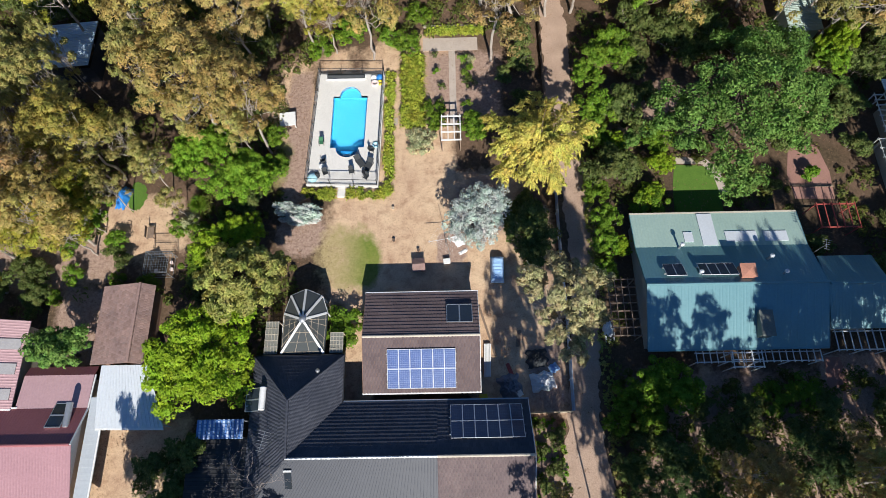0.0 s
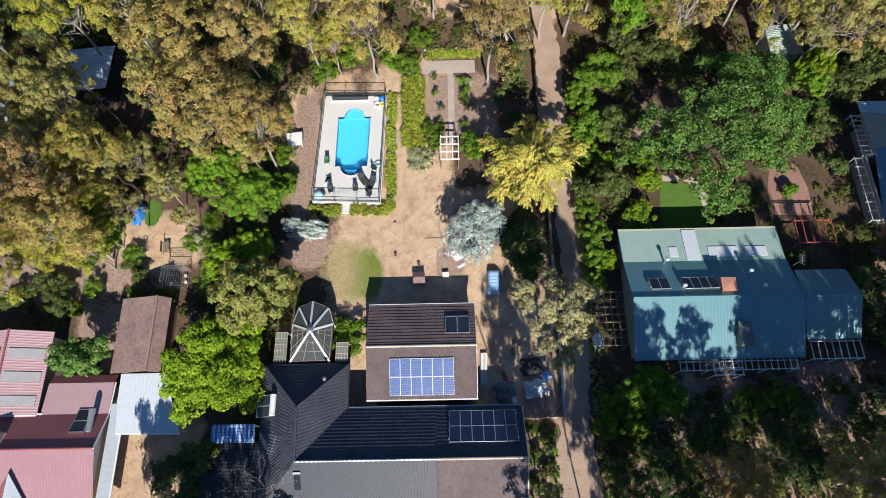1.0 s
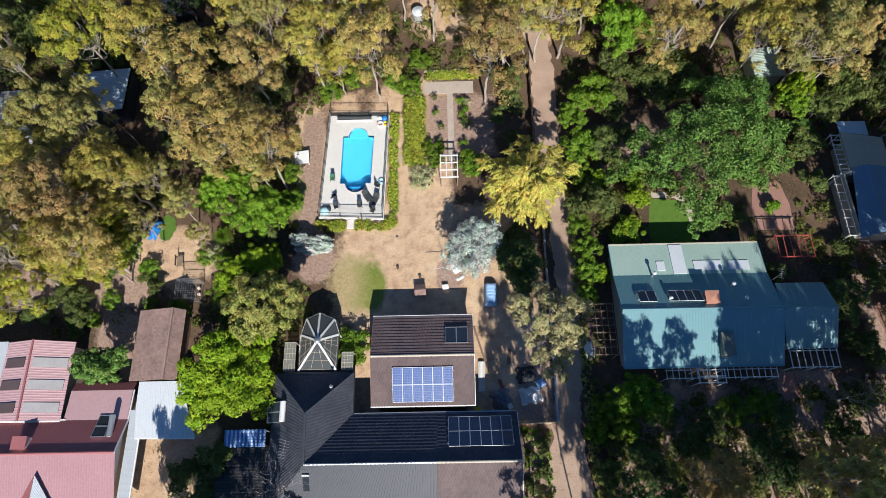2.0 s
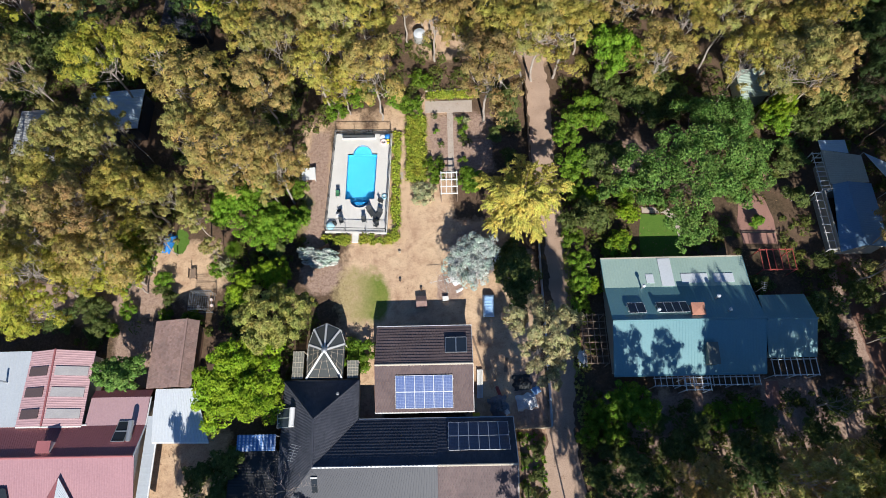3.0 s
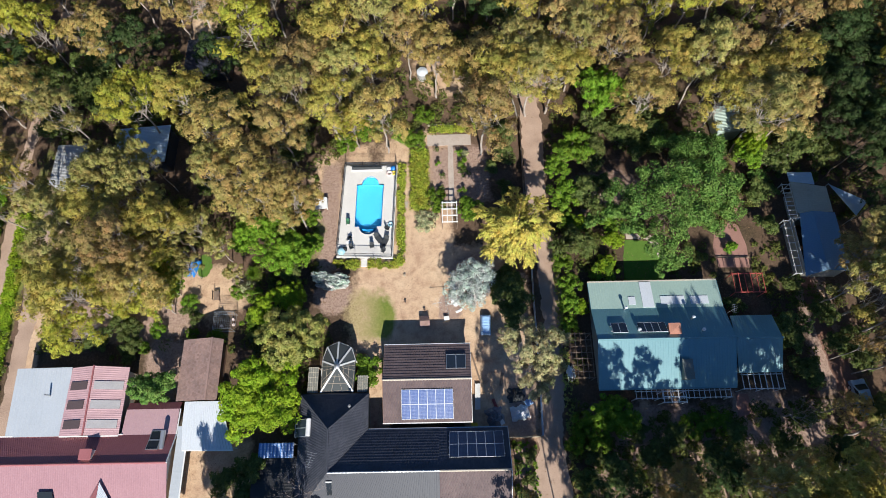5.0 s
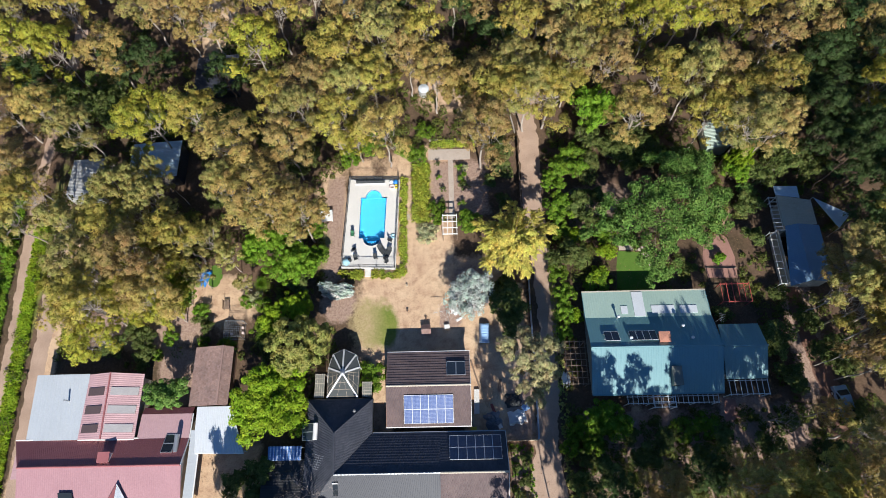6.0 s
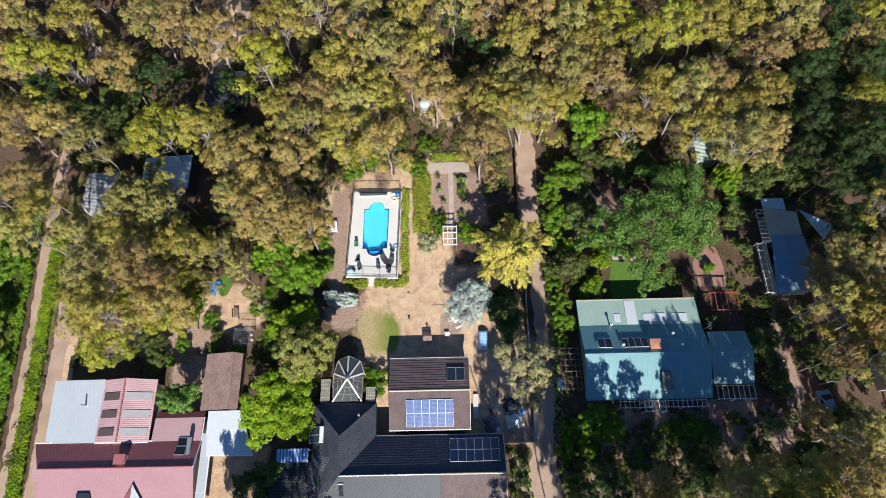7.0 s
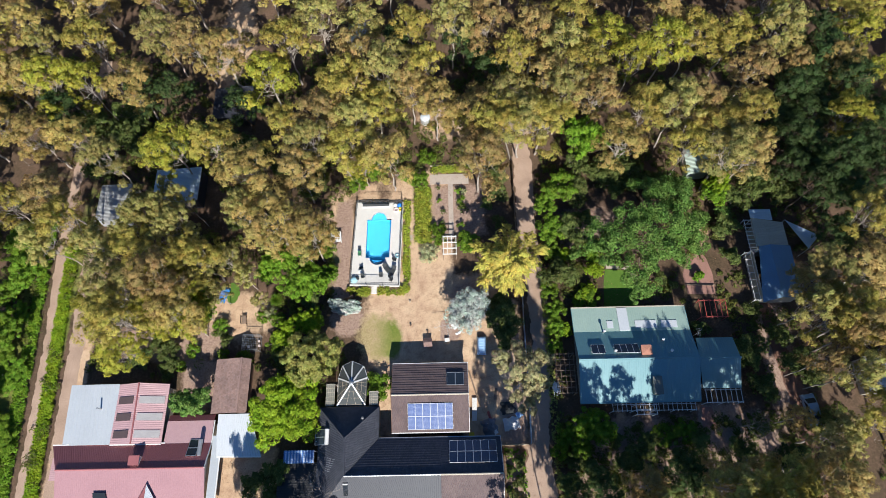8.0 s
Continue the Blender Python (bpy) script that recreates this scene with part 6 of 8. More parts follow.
def feathery_tree(name, label, seed, boughs, H, sprays, per, mat, bark):
    """A tree of uneven boughs (degrees, reach, height of the tip), each set with small drooping sprays of fine leaves at all angles."""
    rng = np.random.default_rng(seed)
    t = thing(name, label, "tree")
    g = Geo()
    limb(g, (0, 0, -0.05), (0.1, 0, H * 0.82), 0.2, 0.05, rng, 0.04, 8, 6)
    V, N = [], []
    reach = sum(b[1] for b in boughs)
    for deg, far, tip in boughs:
        a0 = radians(deg)
        way = np.array([math.cos(a0), math.sin(a0), 0])
        across = np.array([-math.sin(a0), math.cos(a0), 0])
        z0 = H * rng.uniform(0.55, 0.92)
        limb(g, (0.05, 0, min(z0, H * 0.8) - 0.5), tuple(way * far * 0.9 + np.array([0, 0, tip - 0.25])), 0.08, 0.02, rng, 0.07, 5, 6)
        for k in range(int(sprays * far / reach)):
            u = rng.random() ** 0.75
            wide = 0.19 * far * math.sin(math.pi * min(1, 0.16 + 0.84 * u)) + 0.08
            q0 = rng.uniform(-1, 1)
            start = way * far * u * 0.93 + across * q0 * wide
            start[2] = z0 + (tip - z0) * u ** 1.3 - 0.7 * abs(q0) * wide + 0.16 * rng.normal()
            a = a0 + q0 * 0.75 + rng.normal() * 0.45
            out = np.array([math.cos(a), math.sin(a), 0])
            side = np.array([-math.sin(a), math.cos(a), 0]) + rng.normal(size=3) * 0.2
            L = rng.uniform(0.6, 1.45)
            rise = rng.uniform(0.0, 0.6)
            w = rng.uniform(0.2, 0.36) * L
            f = rng.random(per) ** 0.85
            q = rng.uniform(-1, 1, per)
            p = start + out * (L * f)[:, None] + side * (q * w * (1.05 - f))[:, None]
            p[:, 2] += L * (rise * f - 0.7 * f ** 2) - 0.3 * np.abs(q) * w + 0.06 * rng.normal(size=per)
            ax = out * 0.8 + side * (0.9 * q)[:, None] + rng.normal(size=(per, 3)) * 0.4
            ax[:, 2] += rise - 1.2 * f
            ax /= np.linalg.norm(ax, axis=1)[:, None]
            cr = np.cross(ax, np.array([0, 0, 1.0]) + rng.normal(size=(per, 3)) * 0.5)
            cr /= np.linalg.norm(cr, axis=1)[:, None] + 1e-9
            ln, wd = rng.uniform(0.10, 0.20, (per, 1)), rng.uniform(0.04, 0.07, (per, 1))
            V.append(np.stack([p - ax * ln * 0.5 - cr * wd, p + ax * ln, p - ax * ln * 0.5 + cr * wd], 1).reshape(-1, 3))
            m = np.array([0, 0, 0.75]) + out * 0.45 + side * (0.55 * q)[:, None] + 0.3 * rng.normal(size=(per, 3))
            N.append(m)
    part("crown", soft_leaves(np.concatenate(V), np.concatenate(N), mat), mat, t)
    part("trunk", g, bark, t)
    return t


gold = feathery_tree("golden_tree", "golden-leaved tree with feathery drooping sprays", 103,
                     [(88, 5.2, 6.4), (66, 3.4, 8.2), (46, 5.0, 6.6), (18, 5.3, 6.4), (-10, 3.6, 7.2), (-40, 3.4, 6.4), (-72, 5.0, 5.2), (-104, 4.4, 6.0), (-138, 4.9, 5.4), (-168, 4.4, 6.4), (156, 5.2, 6.8), (126, 2.9, 8.2), (200, 2.4, 8.8), (-60, 2.5, 9.0), (75, 2.0, 9.6), (-10, 1.8, 9.8)], 10.2, 860, 56, "gold", "darkbark")
gold.matrix_basis = pose(16.2, 18.0, 0)
blue = tree("silver_wattle", "silver-blue leaved tree with an open airy crown", "", 105, 3.4, 5.6, 1.2, 150, 0.5, 70, 0.10, "bluegrey", "twig", lobes=12, lobe_r=0.36, long=2.4, limbs=0.4)
settle([blue], [(10.3, 11.8, 3.3, 5.8)], 3.4, 5.6, 3)
SLIM = [(14.5, 3.5, 8.6, 1.15), (17.2, 4.1, 9.4, 1.2), (19.3, 3.5, 8.4, 1.05), (16.2, 2.0, 9.8, 1.3), (18.0, 0.9, 10.0, 1.4), (16.9, -0.7, 9.2, 1.2), (17.3, -2.5, 8.0, 1.15), (19.0, 0.2, 8.8, 1.1), (15.2, 0.4, 8.4, 0.8), (17.9, 2.6, 10.6, 1.0), (18.2, -1.6, 8.2, 0.8), (13.9, 4.0, 8.5, 0.95), (14.3, 2.3, 8.2, 0.75), (16.1, 4.9, 8.8, 0.9), (20.2, 3.4, 8.4, 0.9), (15.8, -1.2, 8.2, 0.8)]
slim = lobed_tree("grey_gum_tree", "slender grey-olive tree with a thin uneven crown", "tree", "", 107, [(x - 16.9, y - 0.9, z, r) for x, y, z, r in SLIM], 12500, 0.145, "slender", "bark", 0.17, 5.0, long=2.2, dead=1, twigs=2, rough=0.4)
slim.matrix_basis = pose(16.9, 0.9, 0)
PALE = [(-13.8, 5.0, 5.0, 1.4), (-12.2, 7.0, 5.6, 1.6), (-10.9, 5.0, 6.4, 1.9), (-8.8, 6.2, 5.4, 1.5), (-7.7, 6.7, 4.6, 1.0), (-9.4, 3.0, 5.6, 1.4), (-8.6, 4.3, 5.4, 1.2), (-11.6, 3.0, 5.6, 1.6), (-13.3, 3.2, 4.6, 1.2), (-10.4, 7.7, 5.0, 1.2)]
pale = lobed_tree("pale_leaved_tree", "rounded tree with pale olive leaves", "tree", "", 109, [(x + 10.8, y - 4.8, z, r) for x, y, z, r in PALE], 17000, 0.19, "pale", "darkbark", 0.2, 2.6, long=1.6, twigs=2, rough=0.55)
pale.matrix_basis = pose(-10.8, 4.8, 0)
fresh = [tree("green_tree", "leafy tree with bright fresh green leaves", "garden trees", 111 + i, 4.6, 6.8, 1.2, 190, 0.55, 85, 0.165, "fresh", "darkbark", lobes=10 + 3 * i, lobe_r=0.38, limbs=0.2, three=True) for i in range(2)]
settle(fresh, [(-14.1, -1.6, 4.7, 6.9), (-12.0, 10.4, 2.4, 5.2), (-15.0, 8.9, 1.9, 4.6)], 4.6, 6.8, 6)
vivid = tree("green_tree", "leafy tree with vivid light green leaves", "garden trees", 117, 4.6, 6.8, 1.2, 190, 0.55, 80, 0.17, "vivid", "darkbark", lobes=12, lobe_r=0.38, limbs=0.2, three=True)
settle([vivid], [(-13.2, 16.9, 2.9, 5.2), (-18.2, 18.9, 2.6, 5.4), (-28.0, 13.4, 2.4, 5.6), (-10.6, 16.6, 1.8, 4.2), (-15.8, 20.4, 2.0, 5.2), (29.3, 37.4, 3.6, 10.6), (48.3, 29.2, 2.2, 5.2)], 4.6, 6.8, 6)
rounds = [tree("round_tree", "dense rounded green garden tree", "garden trees", 121 + i, 3.4, 6.5, 1.0, 120, 0.52, 70, 0.19, "oak" if i else "bush", "darkbark", lobes=9, lobe_r=0.4, limbs=0.2, three=True) for i in range(2)]
settle(rounds, [(25.0, 30.9, 2.5, 5.2), (-27.3, -0.4, 2.5, 6.4), (22.6, 28.4, 1.6, 4.2), (49.6, 26.6, 1.2, 3.0), (24.0, 25.0, 1.3, 3.2), (26.2, 20.0, 1.1, 3.2)], 3.4, 6.5, 7)
shrubs = [tree("shrub", "bright green garden shrub", "garden shrubs", 131 + i, 2.0, 2.2, 0.3, 42, 0.47, 56, 0.165, "bush", "twig", trunk_r=0.06, category="shrub", three=True, lobes=6 + i, lobe_r=0.52) for i in range(2)]
settle(shrubs, [(-2.7, 1.5, 1.7, 1.9), (27.6, 13.4, 1.6, 2.2), (3.4, 33.9, 1.5, 1.9), (-3.0, 35.7, 1.8, 1.9), (10.5, 22.9, 1.5, 1.9), (6.2, 25.2, 1.2, 1.5), (27.4, -5.0, 1.7, 3.4), (25.2, -4.4, 1.5, 3.2), (22.8, -5.3, 1.4, 3.4), (21.9, -7.5, 1.0, 2.8), (24.6, -7.2, 1.2, 2.8), (36.2, -5.6, 1.5, 1.4), (38.8, -4.8, 1.4, 1.6)], 2.0, 2.2, 8)
darks = [tree("shrub", "dark leafy evergreen garden shrub", "garden shrubs", 141 + i, 2.6, 3.8, 0.5, 66, 0.55, 50, 0.195, "darkbush", "twig", trunk_r=0.09, category="shrub", three=True, lobes=7 + i, lobe_r=0.42) for i in range(2)]
settle(darks, [(15.6, 31.2, 1.6, 2.8), (-32.4, 7.2, 1.6, 2.2), (-24.3, 8.8, 1.0, 1.6), (15.4, 10.6, 2.7, 3.8), (31.1, -8.7, 2.0, 2.8), (38.1, -8.8, 1.7, 2.8), (26.1, -10.4, 1.7, 2.8), (22.7, -11.2, 1.4, 2.8), (34.2, -11.9, 1.7, 2.8), (39.8, -11.5, 1.7, 2.8), (-15.2, -9.3, 2.1, 3.8), (24.0, -8.4, 1.5, 2.4), (29.5, -6.0, 1.3, 2.0), (33.5, -6.6, 1.4, 2.2), (40.5, -6.4, 1.5, 2.0), (45.6, -7.6, 1.6, 2.6), (48.5, -5.0, 1.4, 2.2)], 2.6, 3.8, 9)
settle([place(darks[0], 50, 8, 1, 1, 30), place(darks[1], 51, 16, 0.5, 0.5, 80)], [(43.2, 8.7, 1.2, 2.0), (51.0, 11.4, 1.2, 2.0), (48.7, 5.2, 2.8, 3.1), (48.4, 4.0, 1.0, 2.0), (49.6, 19.6, 1.5, 2.6), (53.8, 7.5, 1.6, 3.1), (55.6, 3.5, 2.3, 3.1), (56.7, 1.9, 1.9, 3.1)], 2.6, 3.8, 10)


settle([place(dark_gums[0], 27, -10, 1, 1, 12), place(olive_gums[2], 31, -11, 1, 1, 99)], [(27, -12.4, 2.0, 6.0), (31.5, -12.0, 2.4, 8), (36, -10.6, 2.4, 8), (40.5, -11.4, 2.6, 9), (23.4, -12.8, 1.8, 5.5), (45, -11, 2.6, 9), (50, -9.5, 2.6, 9)], 4.3, 15.0, 55)

settle([place(lime_gums[0], -30, 12, 1, 1, 10), place(lime_gums[1], -30, 14, 1, 1, 50)], [(-31.2, 10.2, 2.3, 6.5), (-27.4, 9.6, 2.2, 6.5), (-27.0, 12.0, 1.7, 6.0), (-33.6, 13.4, 2.4, 6.5), (-28.2, 15.6, 1.9, 6.5), (-35.6, 11.6, 2.3, 6.0), (-38.8, 11.4, 2.4, 6.5), (-41.6, 12.4, 2.4, 7.0), (-38.4, 15.6, 2.4, 7.5), (-31.0, 17.6, 2.0, 7.0), (-29.8, 12.4, 1.8, 6.0)], 4.3, 12.0, 56)

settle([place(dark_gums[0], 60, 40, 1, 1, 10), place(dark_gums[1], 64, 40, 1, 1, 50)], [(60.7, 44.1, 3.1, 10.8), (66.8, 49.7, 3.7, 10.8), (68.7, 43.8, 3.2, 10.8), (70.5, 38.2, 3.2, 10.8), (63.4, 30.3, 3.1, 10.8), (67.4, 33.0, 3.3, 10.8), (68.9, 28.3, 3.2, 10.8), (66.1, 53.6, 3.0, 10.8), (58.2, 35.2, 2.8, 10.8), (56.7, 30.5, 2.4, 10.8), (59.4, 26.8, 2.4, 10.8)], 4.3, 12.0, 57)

# ---- pool and deck ----
DECK_Z = 0.45
DECK = [(-7.0, 16.7), (0.45, 16.35), (0.95, 30.25), (-6.35, 30.45)]


def arc(cx, cy, r, a0, a1, n, ry=None):
    return [(cx + r * math.cos(radians(a0 + (a1 - a0) * k / n)), cy + (ry or r) * math.sin(radians(a0 + (a1 - a0) * k / n))) for k in range(n + 1)]


POOL = [(-4.75, 21.0), (-4.15, 21.0), *arc(-2.95, 21.0, 1.2, 180, 360, 14, 1.15), (-1.15, 21.0), (-0.92, 27.4), (-1.6, 27.4), *arc(-2.8, 27.4, 1.15, 0, 180, 14, 1.2)[1:-1], (-4.0, 27.4), (-4.65, 27.4)]


def grown(loop, d):
    """The loop pushed outwards by d."""
    out, n = [], len(loop)
    for i in range(n):
        a, b, c = (Vector(loop[(i + k) % n]) for k in (-1, 0, 1))
        e, f = (b - a).normalized(), (c - b).normalized()
        m = Vector((e.y + f.y, -e.x - f.x))
        m = m.normalized() / max(0.6, math.sqrt(max(0.05, (1 + e.dot(f)) / 2))) if m.length > 1e-3 else Vector((e.y, -e.x))
        out.append(tuple(b + d * m))
    return out


def holed(outer, inner, z0, z1):
    """A slab between two loops."""
    bm = bmesh.new()
    edges, loops = [], []
    for loop in (outer, inner):
        vs = [bm.verts.new((x, y, z1)) for x, y in loop]
        loops.append(vs)
        edges += [bm.edges.new((vs[i], vs[(i + 1) % len(vs)])) for i in range(len(vs))]
    bmesh.ops.triangle_fill(bm, use_beauty=True, edges=edges)
    bmesh.ops.recalc_face_normals(bm, faces=bm.faces)
    for f in bm.faces:
        if f.normal.z < 0:
            f.normal_flip()
    bm.verts.index_update()
    g = Geo().add([v.co for v in bm.verts], [[v.index for v in f.verts] for f in bm.faces])
    bm.free()
    for loop, turn in ((outer, False), (inner, True)):
        n = len(loop)
        v = [(x, y, z) for x, y in loop for z in (z1, z0)]
        f = [(2 * i, 2 * i + 1, (2 * i + 3) % (2 * n), (2 * i + 2) % (2 * n)) for i in range(n)]
        g.add(v, [q[::-1] for q in f] if turn else f)
    return g


def pool():
    t = thing("pool_deck", "raised pale concrete pool surround", "pool deck")
    part("slab", holed(DECK, POOL, 0, DECK_Z), "concrete", t)
    part("step", Geo().box(-3.75, -2.95, 15.4, 16.5, 0, 0.2), "concrete", t)
    p = thing("swimming_pool", "bright blue swimming pool with rounded ends", "swimming pool")
    n = len(POOL)
    v = [(x, y, DECK_Z - 0.02) for x, y in POOL] + [(x, y, -0.6) for x, y in POOL]
    part("basin", Geo().add(v, [tuple(range(n, 2 * n)), *((i + n, i, (i + 1) % n, (i + 1) % n + n) for i in range(n))]), "liner", p)
    for k, (r, z) in enumerate(((1.18, -0.38), (0.95, -0.16), (0.7, 0.06))):
        c = arc(-2.95, 20.98 - 0.12 * k, r * 0.98, 180, 360, 12, 1.12 - 0.22 * k)
        q = part("pool_step", Geo().slab([(x, y, z) for x, y in c], 0.2), "stepblue", p)
        if k:
            part("nosing", Geo().box(-2.95 - 0.62 * r, -2.95 + 0.62 * r, 20.74 - 0.26 * k, 20.83 - 0.26 * k, z + 0.004, z + 0.03, 0.004), "white", q, "white slip-proof step edge")
    part("shelf", Geo().slab([(x, y, -0.1) for x, y in arc(-2.8, 27.42, 1.12, 0, 180, 14, 1.17)], 0.3), "liner", p, "shallow rounded shelf under water")
    w = part("water", Geo().add([(x, y, DECK_Z - 0.09) for x, y in grown(POOL, -0.004)], [tuple(range(n))]), "water", p)
    w.visible_shadow = False


pool()


def fence_side(a, b, z, h, label):
    """A metal fence from a to b: posts, two rails and thin uprights."""
    t = thing("pool_fence", label, "fence", "pool fences")
    a, b = Vector((*a, z)), Vector((*b, z))
    n = max(2, round((b - a).length / 2.3))
    for k in range(n + 1):
        p = a.lerp(b, k / n)
        part("post", Geo().box(p.x - 0.03, p.x + 0.03, p.y - 0.03, p.y + 0.03, z, z + h + 0.05, 0.005), "black", t)
    for k in (0.12, 0.97):
        part("rail", Geo().bar(a + Vector((0, 0, k * h)), b + Vector((0, 0, k * h)), 0.045, 0.045), "black", t)
    g = Geo()
    m = int((b - a).length / 0.11)
    for k in range(m):
        p = a.lerp(b, (k + 0.5) / m)
        g.tube([p + Vector((0, 0, 0.08)), p + Vector((0, 0, h * 0.97))], 0.008, 4, False)
    tagged(part("infill", g, "fencegrey", t), kind="stuff")


FC = [(-6.9, 16.85), (0.35, 16.5), (0.85, 30.1), (-6.25, 30.3)]
for i in range(4):
    fence_side(FC[i], FC[(i + 1) % 4], DECK_Z, 1.2, "black tubular metal pool fence on the deck edge")


def cover_roller():
    t = thing("pool_cover_roller", "dark rolled pool cover on a low white stand", "pool cover")
    part("rolled_cover", Geo().tube([(-5.4, 29.87, DECK_Z + 0.26), (-5.3, 29.87, DECK_Z + 0.26), (-1.35, 29.81, DECK_Z + 0.26), (-1.25, 29.81, DECK_Z + 0.26)], [0.12, 0.2, 0.2, 0.12], 12), "darkcloth", t)
    for x in (-5.46, -1.19):
        part("end_stand", Geo().box(x - 0.04, x + 0.04, 29.65, 30.0, DECK_Z, DECK_Z + 0.32, 0.01), "white", t)
    part("beam", Geo().box(-5.5, -1.15, 29.46, 29.62, DECK_Z, DECK_Z + 0.16, 0.02), "white", t, "low white beam along the cover")


cover_roller()


def lounger(x, y, rz, label):
    t = thing("sun_lounger", label, "sun lounger", "poolside seats", x, y, DECK_Z, rz)
    t.scale = (1.0, 0.74, 0.72)
    part("mattress", Geo().box(-0.32, 0.32, -0.95, 0.35, 0.32, 0.40, 0.02), "darkcloth", t)
    part("backrest", Geo().box(-0.32, 0.32, 0.0, 0.75, -0.03, 0.04, 0.02, pose(0, 0.36, 0.38, 42)), "darkcloth", t)
    for sx in (-0.34, 0.34):
        part("side_rail", Geo().box(sx - 0.025, sx + 0.025, -0.98, 0.6, 0.27, 0.318, 0.005), "black", t)
        for y2 in (-0.8, 0.5):
            part("leg", Geo().box(sx - 0.02, sx + 0.02, y2 - 0.02, y2 + 0.02, 0, 0.268, 0.004), "black", t)


def deck_chair(x, y, rz, cloth, label):
    t = thing("deck_chair", label, "chair", "poolside seats", x, y, DECK_Z, rz)
    t.scale = (0.85, 0.85, 0.85)
    part("seat", Geo().box(-0.26, 0.26, -0.26, 0.26, 0.38, 0.43, 0.015), cloth, t)
    part("backrest", Geo().box(-0.26, 0.26, 0, 0.6, -0.02, 0.03, 0.012, pose(0, 0.24, 0.43, 70)), cloth, t)
    for sx in (-0.28, 0.28):
        part("armrest", Geo().box(sx - 0.03, sx + 0.03, -0.26, 0.3, 0.60, 0.64, 0.008), "black", t)
        for sy in (-0.24, 0.24):
            part("leg", Geo().box(sx - 0.02, sx + 0.02, sy - 0.02, sy + 0.02, 0, 0.598, 0.004), "black", t)


def side_table(x, y, z, r, h, mat, label):
    t = thing("side_table", label, "table", "", x, y, z)
    part("tabletop", Geo().tube([(0, 0, h - 0.04), (0, 0, h - 0.005), (0, 0, h)], [r, r, r * 0.96], 16), mat, t)
    for k in range(4):
        a = 0.8 + k * math.pi / 2
        part("leg", Geo().tube([(0.8 * r * math.cos(a), 0.8 * r * math.sin(a), 0), (0.6 * r * math.cos(a), 0.6 * r * math.sin(a), h - 0.04)], 0.02, 6), mat, t)


lounger(-1.5, 19.2, 35, "dark mesh sun lounger on the pool deck")
lounger(-0.55, 18.8, -24, "dark mesh sun lounger beside the fence")
deck_chair(-2.3, 18.0, 10, "darkcloth", "dark folding chair on the pool deck")
deck_chair(-0.8, 17.3, -30, "darkcloth", "dark folding chair at the deck corner")
deck_chair(-5.0, 17.9, 20, "darkcloth", "dark folding chair beside a small table")
deck_chair(-5.3, 19.3, 200, "darkcloth", "dark chair facing the small table")
deck_chair(-5.6, 21.5, 0, "greencloth", "green cloth chair beside the pool")
deck_chair(-0.25, 20.5, 80, "darkcloth", "dark chair close to the pool edge")
side_table(-5.4, 18.6, DECK_Z, 0.3, 0.45, "white", "small round white poolside table")
side_table(-1.0, 17.9, DECK_Z, 0.25, 0.4, "black", "small dark poolside side table")


def puffed(name, label, category, x, y, z, r, h, mat, hole=0.0):
    g = Geo()
    if hole:
        n, m = 18, 8
        v = [((r + hole * math.cos(2 * math.pi * j / m)) * math.cos(2 * math.pi * i / n), (r + hole * math.cos(2 * math.pi * j / m)) * math.sin(2 * math.pi * i / n), hole + hole * math.sin(2 * math.pi * j / m)) for i in range(n) for j in range(m)]
        g.add(v, [(i * m + j, ((i + 1) % n) * m + j, ((i + 1) % n) * m + (j + 1) % m, i * m + (j + 1) % m) for i in range(n) for j in range(m)])
    else:
        g.dome((0, 0, 0), r, r, h, 6, 14)
    solid(name, g, mat, label, category, smooth=True, at=pose(x, y, z))


puffed("bean_bag", "pale blue bean bag at the deck corner", "bean bag", -6.35, 17.5, DECK_Z, 0.55, 0.5, "cyan")
puffed("bean_bag", "dark bean bag beside the pale one", "bean bag", -5.95, 17.75, DECK_Z, 0.35, 0.4, "darkcloth")
puffed("swim_ring", "blue inflatable swim ring beside the fence", "swim ring", 0.1, 21.2, DECK_Z, 0.27, 0.2, "cyan", 0.1)
puffed("paddling_tub", "blue plastic tub of pool toys", "tub", 0.35, 29.75, DECK_Z, 0.42, 0.4, "bluepl")
puffed("swim_ring", "yellow inflatable ring on the deck", "swim ring", 0.42, 29.0, DECK_Z, 0.24, 0.2, "yellow", 0.12)
puffed("swim_ring", "pale pink inflatable ring on the deck", "swim ring", -0.15, 28.9, DECK_Z, 0.32, 0.2, "pink", 0.15)
puffed("pool_float", "white folded pool float in the corner", "pool float", -0.3, 29.75, DECK_Z, 0.35, 0.35, "whitetarp")

# ---- garden beds and plants ----


